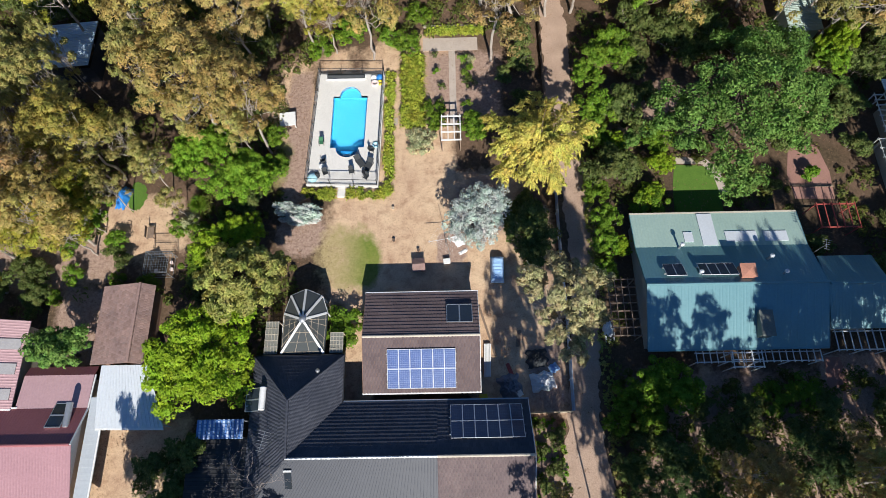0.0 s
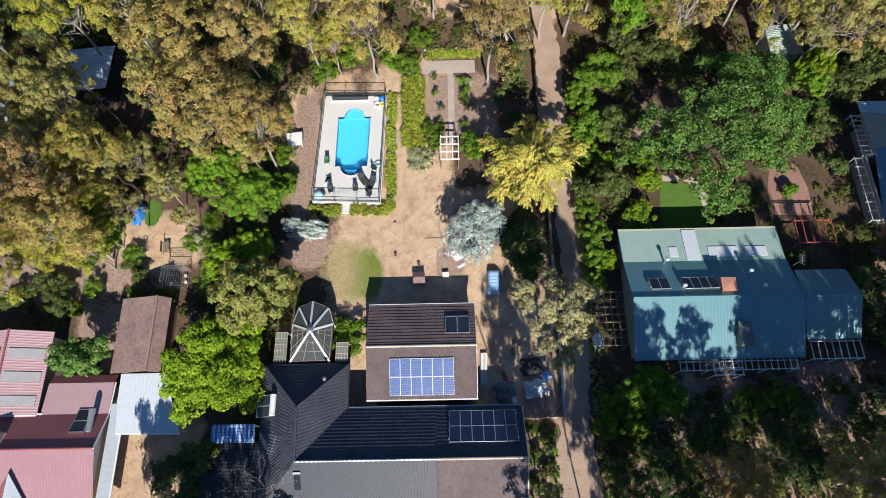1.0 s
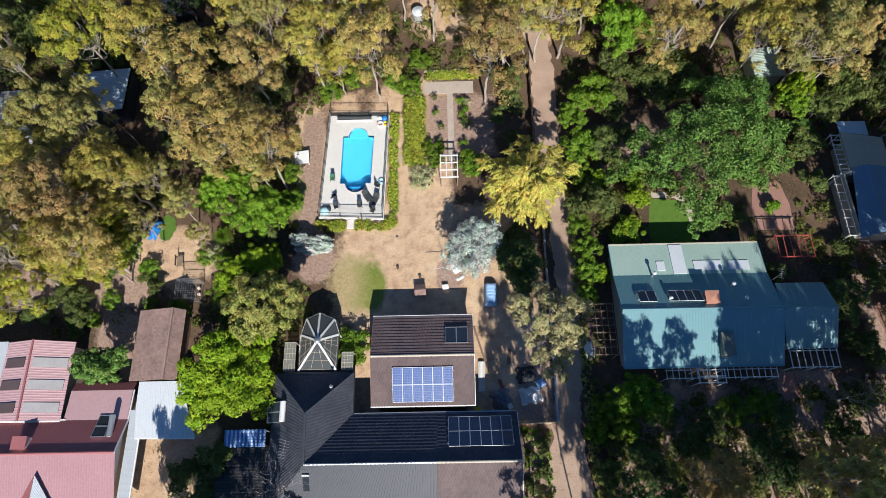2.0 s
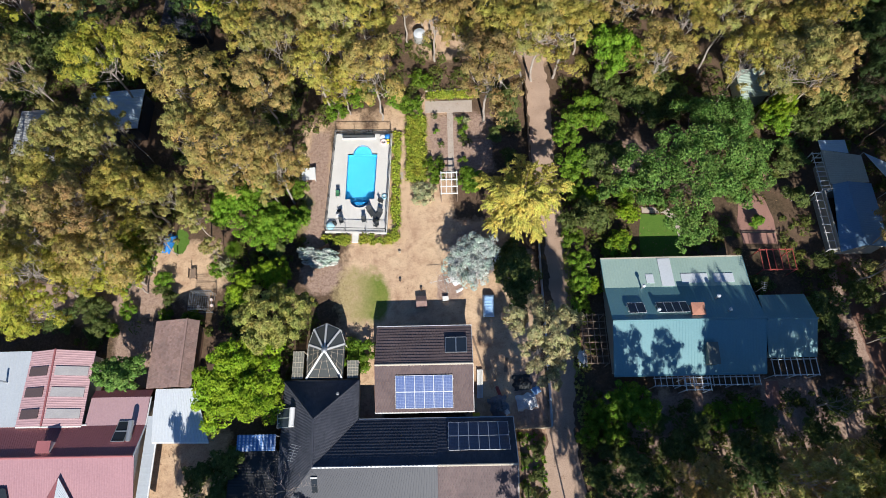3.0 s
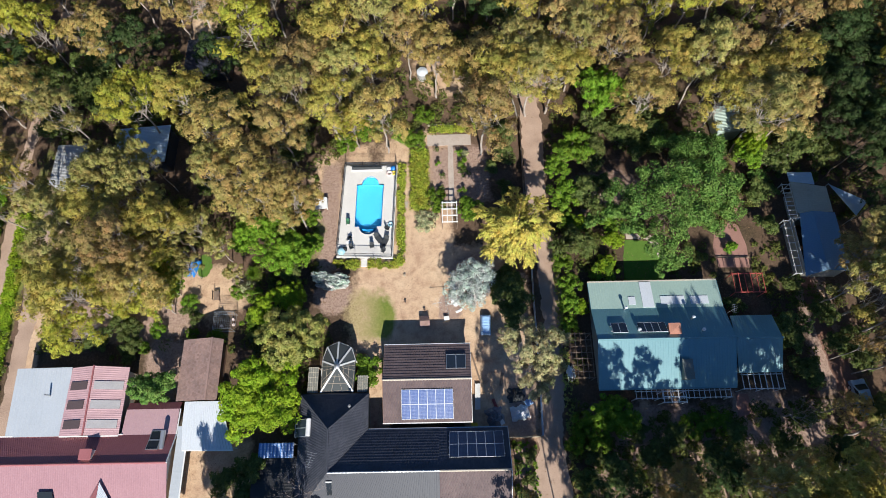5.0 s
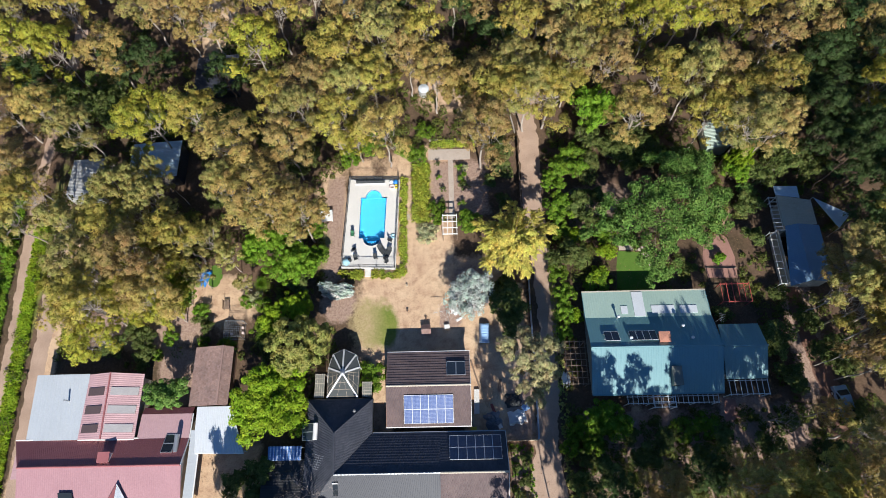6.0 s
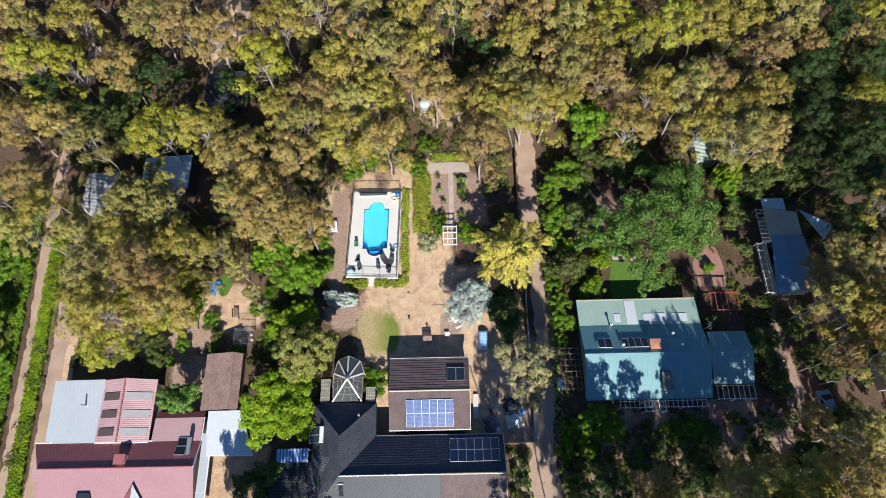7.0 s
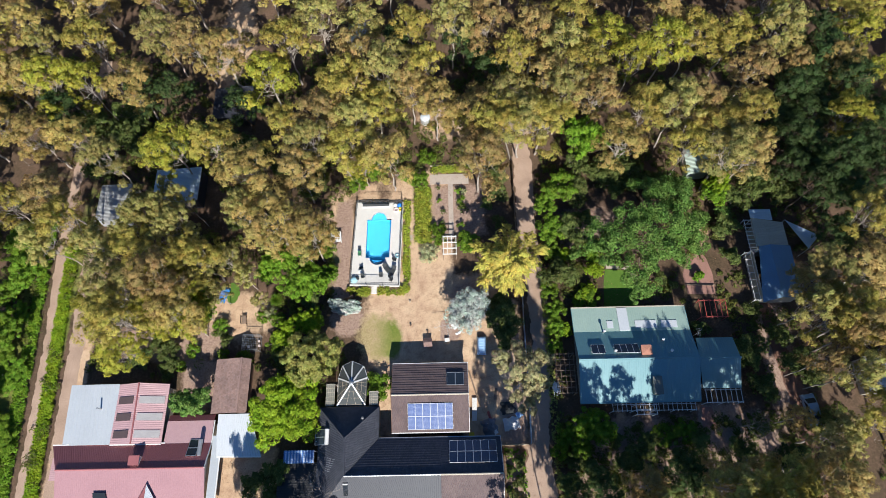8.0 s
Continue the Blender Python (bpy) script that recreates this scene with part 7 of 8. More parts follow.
def strap_bed(name, label, x0, x1, y0, y1, n, seed, material="strap", tall=0.6, holes=(), lean=0.0):
    """Tufts of long arching strap leaves over a bed."""
    rng = random.Random(seed)
    g = Geo()
    for _ in range(n):
        cx, cy = rng.uniform(x0, x1), rng.uniform(y0, y1)
        cx += lean * (cy - y0)
        if any(a < cx < b for a, b in holes):
            continue
        L = tall * rng.uniform(0.7, 1.25)
        for k in range(11):
            a = rng.uniform(0, 6.283)
            dx, dy, w = math.cos(a), math.sin(a), 0.05
            px, py = -dy * w, dx * w
            r1, r2, z1, z2 = 0.30 * L, 0.75 * L * rng.uniform(0.7, 1.2), 0.85 * L, 0.6 * L * rng.uniform(0.6, 1.3)
            g.add([(cx - px, cy - py, 0), (cx + px, cy + py, 0), (cx + dx * r1 + px, cy + dy * r1 + py, z1), (cx + dx * r1 - px, cy + dy * r1 - py, z1), (cx + dx * r2, cy + dy * r2, z2)],
                  [(0, 1, 2, 3), (3, 2, 4)])
    return solid(name, g, material, label, "flower bed", "garden beds", "stuff")


strap_bed("agapanthus_bed", "thick yellow-green strap-leaved agapanthus bed", 2.9, 5.1, 23.4, 32.6, 330, 1, tall=0.8)
strap_bed("agapanthus_bed", "strap-leaved border along the pool deck", 1.1, 1.95, 15.2, 30.6, 190, 2)
strap_bed("agapanthus_bed", "strap-leaved border below the pool deck", -7.3, 1.6, 15.1, 16.2, 130, 3, holes=((-4.0, -2.7),))
strap_bed("grass_verge", "long bright green grass between two tracks", -48.6, -47.0, -18, 24, 1500, 5, "fresh", 0.6, lean=-0.055)
strap_bed("grass_verge", "long green grass beside the narrow track", -52.6, -50.9, -18, 30, 1100, 6, "vivid", 0.6, lean=-0.055)
strap_bed("grass_verge", "straggling dry grass along the driveway edge", 21.3, 22.3, -14, 20, 420, 7, "pale", 0.28)
strap_bed("grass_verge", "sparse grass between the house and the driveway", 14.8, 17.6, -15, -6.8, 110, 8, "bush", 0.32)
strap_bed("agapanthus_bed", "yellow-green border beyond the concrete slab", 5.6, 12.0, 35.5, 36.6, 120, 4)


def more(src, rows, R, H, seed):
    settle([place(src, rows[0][0], rows[0][1], 1, 1, 0)], rows, R, H, seed)


more(shrubs[0], [(6.3, 23.6, 0.9, 1.3), (10.3, 24.0, 0.8, 1.3), (10.6, 22.6, 0.8, 1.2), (10.2, 30.6, 0.4, 1.2), (-9.8, 18.2, 1.4, 2.0), (-10.6, 22, 1.2, 2.2),
                (22.6, 9.4, 1.2, 2.2), (23.2, 11.8, 1.4, 2.4), (22.4, 14.6, 1.3, 2.2), (22.9, 20.8, 1.5, 2.6), (23.0, 24.4, 1.8, 3.0), (22.6, 6.6, 1.0, 1.8),
                (29.0, 20.5, 1.6, 2.2)], 2.0, 2.2, 21)
more(shrubs[1], [(-19.5, 12.2, 0.9, 1.4), (-17.2, 11.6, 1.1, 1.6), (-21.4, 5.9, 1.2, 1.6), (-16.4, 8.0, 1.5, 2.0), (-25.4, 10.8, 1.0, 1.2), (-30.2, 10.4, 0.8, 1.0), (-29.0, 7.4, 0.9, 1.4), (-34.6, 9.4, 0.6, 0.9),
                (-24.6, 6.8, 0.7, 1.0), (-30.4, 5.1, 0.7, 1.2), (-43.2, -9.2, 0.9, 1.2), (-6.2, 33.6, 1.2, 1.6), (1.5, 34.8, 1.2, 1.8), (4.6, 38.0, 1.4, 1.8), (26.4, -4.0, 1.8, 2.6)], 2.0, 2.2, 22)
more(darks[0], [(15.6, 8.0, 1.6, 3.4), (15.2, 13.0, 1.8, 3.6), (15.6, 26.0, 1.2, 2.4), (13.8, 29.4, 1.0, 1.8), (15.5, 34.2, 2.0, 4.0), (26.0, 24.6, 2.0, 3.6), (27.4, 30.6, 2.4, 4.0), (33.5, 31.8, 2.6, 4.2), (40.0, 31.5, 2.4, 4.0), (-12.4, 14.2, 1.6, 3.0), (-15.5, 5.8, 1.8, 3.4),
               (-36.4, 6.0, 1.6, 1.8), (-33.9, 8.2, 1.2, 1.8), (-32.0, 4.9, 1.4, 2.2), (-25.6, 9.9, 0.9, 1.4), (-18.4, -10.5, 1.6, 2.6), (-16.4, -13.0, 1.8, 3.0), (16.6, -8.4, 0.8, 1.4), (15.4, -9.6, 0.5, 1.0), (16.4, -11.2, 0.7, 1.2), (15.4, -12.6, 0.6, 1.0), (16.5, -13.6, 0.7, 1.0), (15.2, -7.4, 0.4, 0.8), (57.2, -4.8, 1.7, 3.4), (49.8, 24.5, 2.0, 3.0), (50.5, 0.5, 1.8, 2.6)], 2.6, 3.8, 23)
UNDER = [(-42.7, 46, 2.6, 6), (-39.7, 39.3, 2.6, 6), (-46.9, 36.7, 2.4, 5), (-49.5, 44.3, 2.6, 6), (-43.5, 42.2, 2.6, 6), (-24.3, 39.7, 2.2, 5), (-21.9, 38.2, 2.0, 4.5), (-27.2, 40.6, 2.2, 5), (-13.6, 31.6, 1.5, 4), (-12.3, 33.5, 1.6, 4), (-31.1, 42, 2.4, 5), (-35.2, 38.5, 2.4, 5),
         (28.2, 35.0, 2.0, 5), (31.8, 33.9, 2.2, 5), (34.9, 34.7, 2.2, 5), (36.7, 32.0, 2.0, 4.5), (42.6, 29.0, 1.6, 3.6), (48.7, 30.0, 2.2, 4.5), (51.7, 28.6, 2.2, 5), (54.7, 30.6, 2.4, 6), (58.1, 29.7, 2.4, 6), (51.5, 34.2, 2.2, 5), (-19.0, 26.6, 1.8, 4), (-23.6, 27.0, 2.0, 4), (-17.6, 35.4, 1.8, 4.5)]
more(darks[1], UNDER, 2.6, 3.8, 27)
more(darks[0], [(23.9, 17.0, 2.5, 5.2), (40.4, 15.4, 0.9, 1.6), (38.8, 16.5, 1.0, 1.8), (27.6, 22.4, 1.2, 2.6), (28.8, 26.2, 1.5, 3.4), (41.6, 20.6, 1.6, 2.6), (43.6, 22.4, 1.4, 2.4)], 2.6, 3.8, 28)
more(fresh[1], [(48.4, 30.2, 1.8, 7.6), (29.2, 17.6, 1.4, 3.4), (28.0, 14.6, 1.2, 2.6), (25.0, 20.2, 1.3, 3.2), (24.2, 8.8, 1.0, 2.4)], 4.6, 6.8, 29)
WEST = [(-56.0 - 1.4 * math.sin(2.3 * k), -10 + 2.9 * k, 1.8 + 0.5 * math.sin(1.3 * k), 2.6 + math.sin(2.1 * k)) for k in range(13)]
more(rounds[0], WEST, 2.6, 4.4, 25)

roses = [tree("rose_bush", "thin rose bush in the garden bed", "rose bushes", 151 + i, 0.7, 1.2, 0.3, 9, 0.28, 40, 0.12, "darkbush" if i else "bush", "twig", trunk_r=0.025, category="shrub") for i in range(2)]
settle(roses, [(6.6, 30.4, 0.4, 1.0), (7.2, 28.4, 0.4, 0.9), (9.8, 30.0, 0.55, 1.2), (10.2, 28.8, 0.6, 1.2), (9.6, 31.8, 0.5, 1.1), (7.0, 26.6, 0.4, 0.8), (9.9, 26.2, 0.5, 1.0), (6.4, 32.6, 0.35, 0.9)], 0.7, 1.2, 31)
daisy = tree("daisy_bush", "low bush covered with white flowers", "", 161, 1.5, 0.9, 0.15, 30, 0.4, 60, 0.13, "petal", "twig", trunk_r=0.03, category="shrub")
settle([daisy], [(4.7, 21.6, 1.5, 1.0)], 1.5, 0.9, 32)
place(daisy, -18.3, 12.4, 0.7, 1.3, 60)
place(daisy, 10.4, 31.8, 0.35, 1.0, 20)

cedar = tree("weeping_cedar", "low weeping cedar with silvery blue foliage", "", 171, 2.6, 2.2, 0.5, 44, 0.55, 85, 0.2, "bluegrey", "twig", trunk_r=0.1, long=2.6, droop=0.4)
cedar.matrix_basis = pose(-7.4, 13.2, 0, 0, 0, -8)
cedar.scale = (1.05, 0.5, 0.8)


def grass_tree(x, y, r, label):
    t = thing("grass_tree", label, "grass tree", "", x, y)
    rng = random.Random(7)
    g = Geo()
    for _ in range(520):
        a, e = rng.uniform(0, 6.283), rng.uniform(0.05, 1.5)
        d = Vector((math.cos(a) * math.cos(e), math.sin(a) * math.cos(e), math.sin(e)))
        s = d.cross(Vector((0, 0, 1))).normalized() * 0.014
        c = Vector((0, 0, 0.7))
        p, q = c + d * 0.65 * r, c + d * r * rng.uniform(0.85, 1.1) - Vector((0, 0, 0.18 * r))
        g.add([c - s, c + s, p + s, p - s, q], [(0, 1, 2, 3), (3, 2, 4)])
    part("crown", g, "bush", t)
    part("trunk", Geo().tube([(0, 0, -0.02), (0, 0, 0.5), (0, 0, 0.78)], [0.16, 0.15, 0.1], 8), "darkbark", t)


grass_tree(-17.7, 14.6, 1.25, "spiky round grass tree on a short trunk")


def bare_tree(x, y, h, r, seed, label):
    rng = np.random.default_rng(seed)
    t = thing("bare_tree", label, "tree", "", x, y)
    g = Geo()
    pts = limb(g, (0, 0, -0.05), (0.2, 0.1, 0.45 * h), 0.14, 0.09, rng, 0.06, 6, 4)

    def grow(p, d, L, rad, depth):
        for _ in range(3 if depth else 4):
            q = d + Vector(rng.normal(size=3)) * 0.55
            q.z += 0.18
            q.normalize()
            e = p + q * L * float(rng.uniform(0.7, 1.15))
            limb(g, p, e, rad, rad * 0.45, rng, 0.12, 4, 3)
            if depth < 4:
                grow(e, q, L * 0.66, rad * 0.5, depth + 1)

    grow(pts[-1], Vector((0, 0, 1)), r * 0.5, 0.06, 0)
    part("trunk", g, "twig", t)


bare_tree(-8.9, -12.2, 7.0, 4.6, 3, "bare leafless tree with fine grey twigs")
bare_tree(46.3, -4.8, 5.2, 3.6, 4, "bare leafless tree with fine grey twigs")

# ---- yard things ----
solid("concrete_slab", Geo().box(5.1, 11.3, 33.5, 35.3, 0, 0.05), "paving", "old concrete slab behind the rose garden", "slab", kind="structure")
solid("garden_path", Geo().box(8.0, 8.75, 24.0, 33.49, 0, 0.03), "paving", "straight paved garden path between roses", "path", kind="structure")
solid("garden_path", Geo().box(5.2, 11.2, 36.7, 36.95, 0, 0.25), "paving", "low garden wall behind the slab", "wall", kind="structure")
trellis("rose_arbour", "white painted garden arbour", 7.1, 9.0, 20.6, 23.4, 2.3, 4, 4, "white", 0.11, 0, "", "wood")


def clothes_line(x, y, label):
    t = thing("clothes_line", label, "clothes line", "", x, y, 0, 12)
    part("mast", Geo().tube([(0, 0, 0), (0, 0, 2.0)], 0.03, 8), "steel", t)
    for k in range(4):
        a = k * math.pi / 2
        part("arm", Geo().tube([(0, 0, 1.8), (1.75 * math.cos(a), 1.75 * math.sin(a), 2.0)], 0.025, 6), "steel", t)
    for r in (0.7, 1.05, 1.4, 1.7):
        for k in range(4):
            a, b = k * math.pi / 2, (k + 1) * math.pi / 2
            part("line", Geo().tube([(r * math.cos(a), r * math.sin(a), 1.86 + 0.08 * r), (r * math.cos(b), r * math.sin(b), 1.86 + 0.08 * r)], 0.006, 4, False), "white", t)


clothes_line(7.3, 9.9, "old rotary clothes line with folded arms")


def draped(name, label, x, y, z, sx, sy, rz, mat, amp=0.12, seed=1, category="sheet"):
    """A crumpled cloth lying over something."""
    g = Geo()
    n = 22
    v = []
    for i in range(n + 1):
        for j in range(n + 1):
            u, w = i / n - 0.5, j / n - 0.5
            e = (1 - abs(2 * u) ** 2.5) * (1 - abs(2 * w) ** 2.5)
            v.append((u * sx * (1 + 0.35 * noise.noise((w * 4, seed, 1))), w * sy * (1 + 0.35 * noise.noise((u * 4, seed, 5))), 0.02 + e * (z + amp * (0.6 + noise.noise((u * 5 + seed, w * 5, seed * 1.7)) + 0.7 * noise.noise((u * 12, w * 12 + seed, 2)) + 0.35 * noise.noise((u * 26, w * 26 + seed, 7))))))
    g.add(v, [(i * (n + 1) + j, (i + 1) * (n + 1) + j, (i + 1) * (n + 1) + j + 1, i * (n + 1) + j + 1) for i in range(n) for j in range(n)])
    g.add([(-0.42 * sx, -0.42 * sy, 0), (0.42 * sx, -0.42 * sy, 0), (0.42 * sx, 0.42 * sy, 0), (-0.42 * sx, 0.42 * sy, 0)], [(3, 2, 1, 0)])
    return solid(name, g, mat, label, category, at=pose(x, y, 0, 0, 0, rz))


draped("laundry_sheet", "white sheet fallen by the clothes line", 8.5, 10.4, 0.1, 1.3, 0.9, 120, "whitetarp", 0.12, 3)
draped("laundry_sheet", "white cloth strip on the earth", 9.0, 9.2, 0.05, 0.9, 0.35, 30, "whitetarp", 0.05, 4)


def crate(x, y, s, h, mat, label, name="crate"):
    t = thing(name, label, "box", "", x, y, 0, 5)
    part("body", Geo().box(-s / 2, s / 2, -s * 0.35, s * 0.35, 0, h, 0.02), mat, t)
    part("lid", Geo().box(-s / 2 - 0.02, s / 2 + 0.02, -s * 0.35 - 0.02, s * 0.35 + 0.02, h + 0.002, h + 0.04, 0.01), mat, t)


crate(7.35, 8.15, 0.65, 0.35, "white", "white plastic box on the pavers", "storage_box")


def kennel(x, y, label):
    t = thing("kennel", label, "kennel", "", x, y, 0, 4)
    for g in ring_wall(-0.5, 0.5, -0.5, 0.5, 0.6, 0.05):
        part("wall", g, "brick", t)
    part("roof", tiles((-0.62, -0.66, 0.6), (0.62, -0.66, 0.6), (0.62, 0.0, 0.95), (-0.62, 0.0, 0.95), 0.2, 0.2, 0.03, 0.02), "tile_red", t)
    part("roof", tiles((-0.62, 0.66, 0.6), (0.62, 0.66, 0.6), (0.62, 0.0, 0.95), (-0.62, 0.0, 0.95), 0.2, 0.2, 0.03, 0.02), "tile_red", t)


kennel(4.6, 7.7, "small brick kennel with a tiled lid")
for x, y, m in ((4.55, 9.4, "darkbark"), (2.0, 14.0, "palewood"), (2.1, 10.5, "darkbark")):
    solid("bucket", Geo().tube([(0, 0, 0), (0, 0, 0.28), (0, 0, 0.24)], [0.12, 0.15, 0.13], 12), m, "small bucket standing on bare earth", "bucket", at=pose(x, y, 0))


def covered_stack():
    t = thing("covered_woodpile", "firewood stack under a pale blue tarpaulin", "woodpile", "", 12.25, 7.2, 0, -2)
    for k in range(5):
        part("log_row", Geo().tube([(-0.5, -1.1 + 0.5 * k, 0.16), (0.5, -1.1 + 0.5 * k, 0.16)], 0.15, 8), "darkbark", t)
    g = Geo()
    n, m = 10, 16
    for i in range(n + 1):
        for j in range(m + 1):
            u, w = i / n - 0.5, j / m - 0.5
            e = 1 - abs(2 * u) ** 6
            k = 1 - abs(2 * w) ** 10
            g.v.append((1.32 * u, 2.65 * w, 0.15 + 0.72 * e * k + 0.03 * noise.noise((u * 8, w * 14, 3)) + 0.02 * math.cos(w * 44)))
    g.f += [(i * (m + 1) + j, (i + 1) * (m + 1) + j, (i + 1) * (m + 1) + j + 1, i * (m + 1) + j + 1) for i in range(n) for j in range(m)]
    part("tarpaulin", g, "bluetarp", t, "pale blue creased tarpaulin")
    for s in (-0.62, 0.62):
        part("skirt", Geo().box(s - 0.01, s + 0.01, -1.3, 1.3, 0, 0.2, 0.004), "bluetarp", t)


covered_stack()


def timber_stack(x, y, rz, n, L, mat, label, wide=0.12, layers=2):
    t = thing("timber_stack", label, "timber", "building clutter", x, y, 0, rz)
    for j in range(layers):
        for k in range(n):
            dx = 0.1 * noise.noise((k * 3.1, j * 5.7, x))
            part("board", Geo().box(-L / 2 + dx, L / 2 + dx, (k - n / 2) * (wide + 0.02), (k - n / 2) * (wide + 0.02) + wide, 0.0 + j * 0.062, 0.06 + j * 0.062, 0.004), mat, t)


timber_stack(10.9, -1.6, 88, 5, 3.0, "white", "stacked white-painted boards beside the studio", 0.11, 5)
timber_stack(11.0, 1.2, 106, 2, 5.0, "wood", "long dark poles beside the studio wall", 0.09, 2)
timber_stack(13.9, 0.4, 80, 3, 1.6, "wood", "short dark offcuts on the earth", 0.1, 2)
timber_stack(13.0, -2.7, 110, 3, 1.6, "redpaint", "red and white striped boards in the yard", 0.1, 3)


def ladder(x, y, rz, L, label):
    t = thing("ladder", label, "ladder", "building clutter", x, y, 0, rz)
    for s in (-0.2, 0.2):
        part("stile", Geo().box(-L / 2, L / 2, s - 0.02, s + 0.02, 0.0, 0.07, 0.004), "palewood", t)
    for k in range(int(L / 0.3)):
        part("rung", Geo().tube([(-L / 2 + 0.2 + 0.3 * k, -0.18, 0.035), (-L / 2 + 0.2 + 0.3 * k, 0.18, 0.035)], 0.016, 6), "palewood", t)


ladder(12.6, -1.0, 95, 2.4, "wooden ladder lying on the earth")
draped("ground_sheet", "grey tarpaulin bundled over building clutter", 12.9, -4.0, 0.6, 2.0, 2.2, 15, "tarpgrey", 0.4, 6, "tarpaulin")
draped("ground_sheet", "crumpled white plastic sheeting on a heap", 15.9, -3.6, 0.6, 2.2, 1.7, 10, "whitetarp", 0.5, 8, "tarpaulin")
draped("ground_sheet", "pale blue plastic sheet beside the heap", 17.0, -2.4, 0.3, 0.9, 0.8, 30, "bluetarp", 0.3, 10, "tarpaulin")
draped("ground_sheet", "dark cover over garden tools", 15.5, -1.5, 0.5, 1.9, 1.7, 5, "darkcloth", 0.3, 9, "tarpaulin")
crate(10.4, -4.95, 0.7, 0.45, "yellow", "yellow plastic tub beside the studio", "storage_box")


def garden_chair(x, y, rz, mat, label):
    t = thing("garden_chair", label, "chair", "", x, y, 0, rz)
    part("seat", Geo().box(-0.25, 0.25, -0.25, 0.25, 0.4, 0.44, 0.01), mat, t)
    part("backrest", Geo().box(-0.25, 0.25, 0.21, 0.25, 0.46, 0.95, 0.01), mat, t)
    for sx in (-0.22, 0.22):
        for sy in (-0.22, 0.22):
            part("leg", Geo().box(sx - 0.02, sx + 0.02, sy - 0.02, sy + 0.02, 0, 0.398, 0.004), mat, t)


garden_chair(13.7, -4.7, 30, "white", "white garden chair among the clutter")


def paling_fence(pts, h, mat, label, wide=0.10):
    """A fence of upright palings along a line."""
    t = thing("paling_fence", label, "fence", "boundary fences")
    g = Geo()
    for (ax, ay), (bx, by) in zip(pts, pts[1:]):
        a, b = Vector((ax, ay, 0)), Vector((bx, by, 0))
        for z in (0.35, h - 0.25):
            part("rail", Geo().bar(a + Vector((0, 0, z)), b + Vector((0, 0, z)), 0.04, 0.08), mat, t)
        n = int((b - a).length / 2.4)
        for k in range(n + 1):
            p = a.lerp(b, k / max(1, n))
            part("post", Geo().box(p.x - 0.09, p.x - 0.02, p.y - 0.05, p.y + 0.05, 0, h, 0.006), mat, t)
        m = int((b - a).length / (wide + 0.012))
        for k in range(m):
            p, q = a.lerp(b, k / m), a.lerp(b, (k + 0.88) / m)
            top = h * (0.97 + 0.04 * noise.noise((k * 1.7, ax, ay)))
            s = Vector((0, 0, top))
            d = (b - a).normalized().cross(Vector((0, 0, 1))) * 0.016
            o = (b - a).normalized().cross(Vector((0, 0, 1))) * 0.024
            g.add([p + o, q + o, q + o + s, p + o + s, p + o + d, q + o + d, q + o + d + s, p + o + d + s], [(3, 2, 1, 0), (4, 5, 6, 7), (2, 3, 7, 6), (0, 3, 7, 4), (1, 5, 6, 2)])
    tagged(part("infill", g, mat, t), kind="stuff")


paling_fence([(18.3, -6.3), (18.45, 2.0), (18.4, 10.5), (18.5, 15.5)], 1.5, "roof_blue", "blue-grey paling fence beside the driveway")
paling_fence([(14.3, -6.4), (18.25, -6.4)], 1.5, "palewood", "pale paling fence at the yard end")
paling_fence([(18.2, 24.0), (18.3, 37.5)], 1.3, "wood", "weathered paling fence beside the driveway")
paling_fence([(-7.6, 14.4), (-6.4, 15.0)], 1.1, "wood", "short weathered fence below the deck", 0.09)


def aviary():
    t = thing("wire_aviary", "wire mesh garden cage with hanging pots", "cage", "", -20.5, 8.1)
    for sx in (-1.15, 1.15):
        for sy in (-1.1, 1.1):
            part("post", Geo().box(sx - 0.03, sx + 0.03, sy - 0.03, sy + 0.03, 0, 1.9, 0.004), "steel", t)
    for z in (0.5, 1.2, 1.9):
        for s in (-1.1, 1.1):
            part("rail", Geo().bar((-1.15, s, z), (1.15, s, z), 0.03, 0.03), "steel", t)
        for s in (-1.15, 1.15):
            part("rail", Geo().bar((s, -1.1, z), (s, 1.1, z), 0.03, 0.03), "steel", t)
    for k in range(9):
        a = -1.0 + 0.25 * k
        part("roof_wire", Geo().tube([(a, -1.1, 1.91), (a, 1.1, 1.91)], 0.012, 4, False), "steel", t)
        part("roof_wire", Geo().tube([(-1.15, a, 1.92), (1.15, a, 1.92)], 0.012, 4, False), "steel", t)
    for x, y in ((-0.7, -0.3), (0.8, -0.2), (0.7, 0.5)):
        part("pot", Geo().tube([(x, y, 0), (x, y, 0.3)], [0.12, 0.18], 10), "pink", t)


aviary()


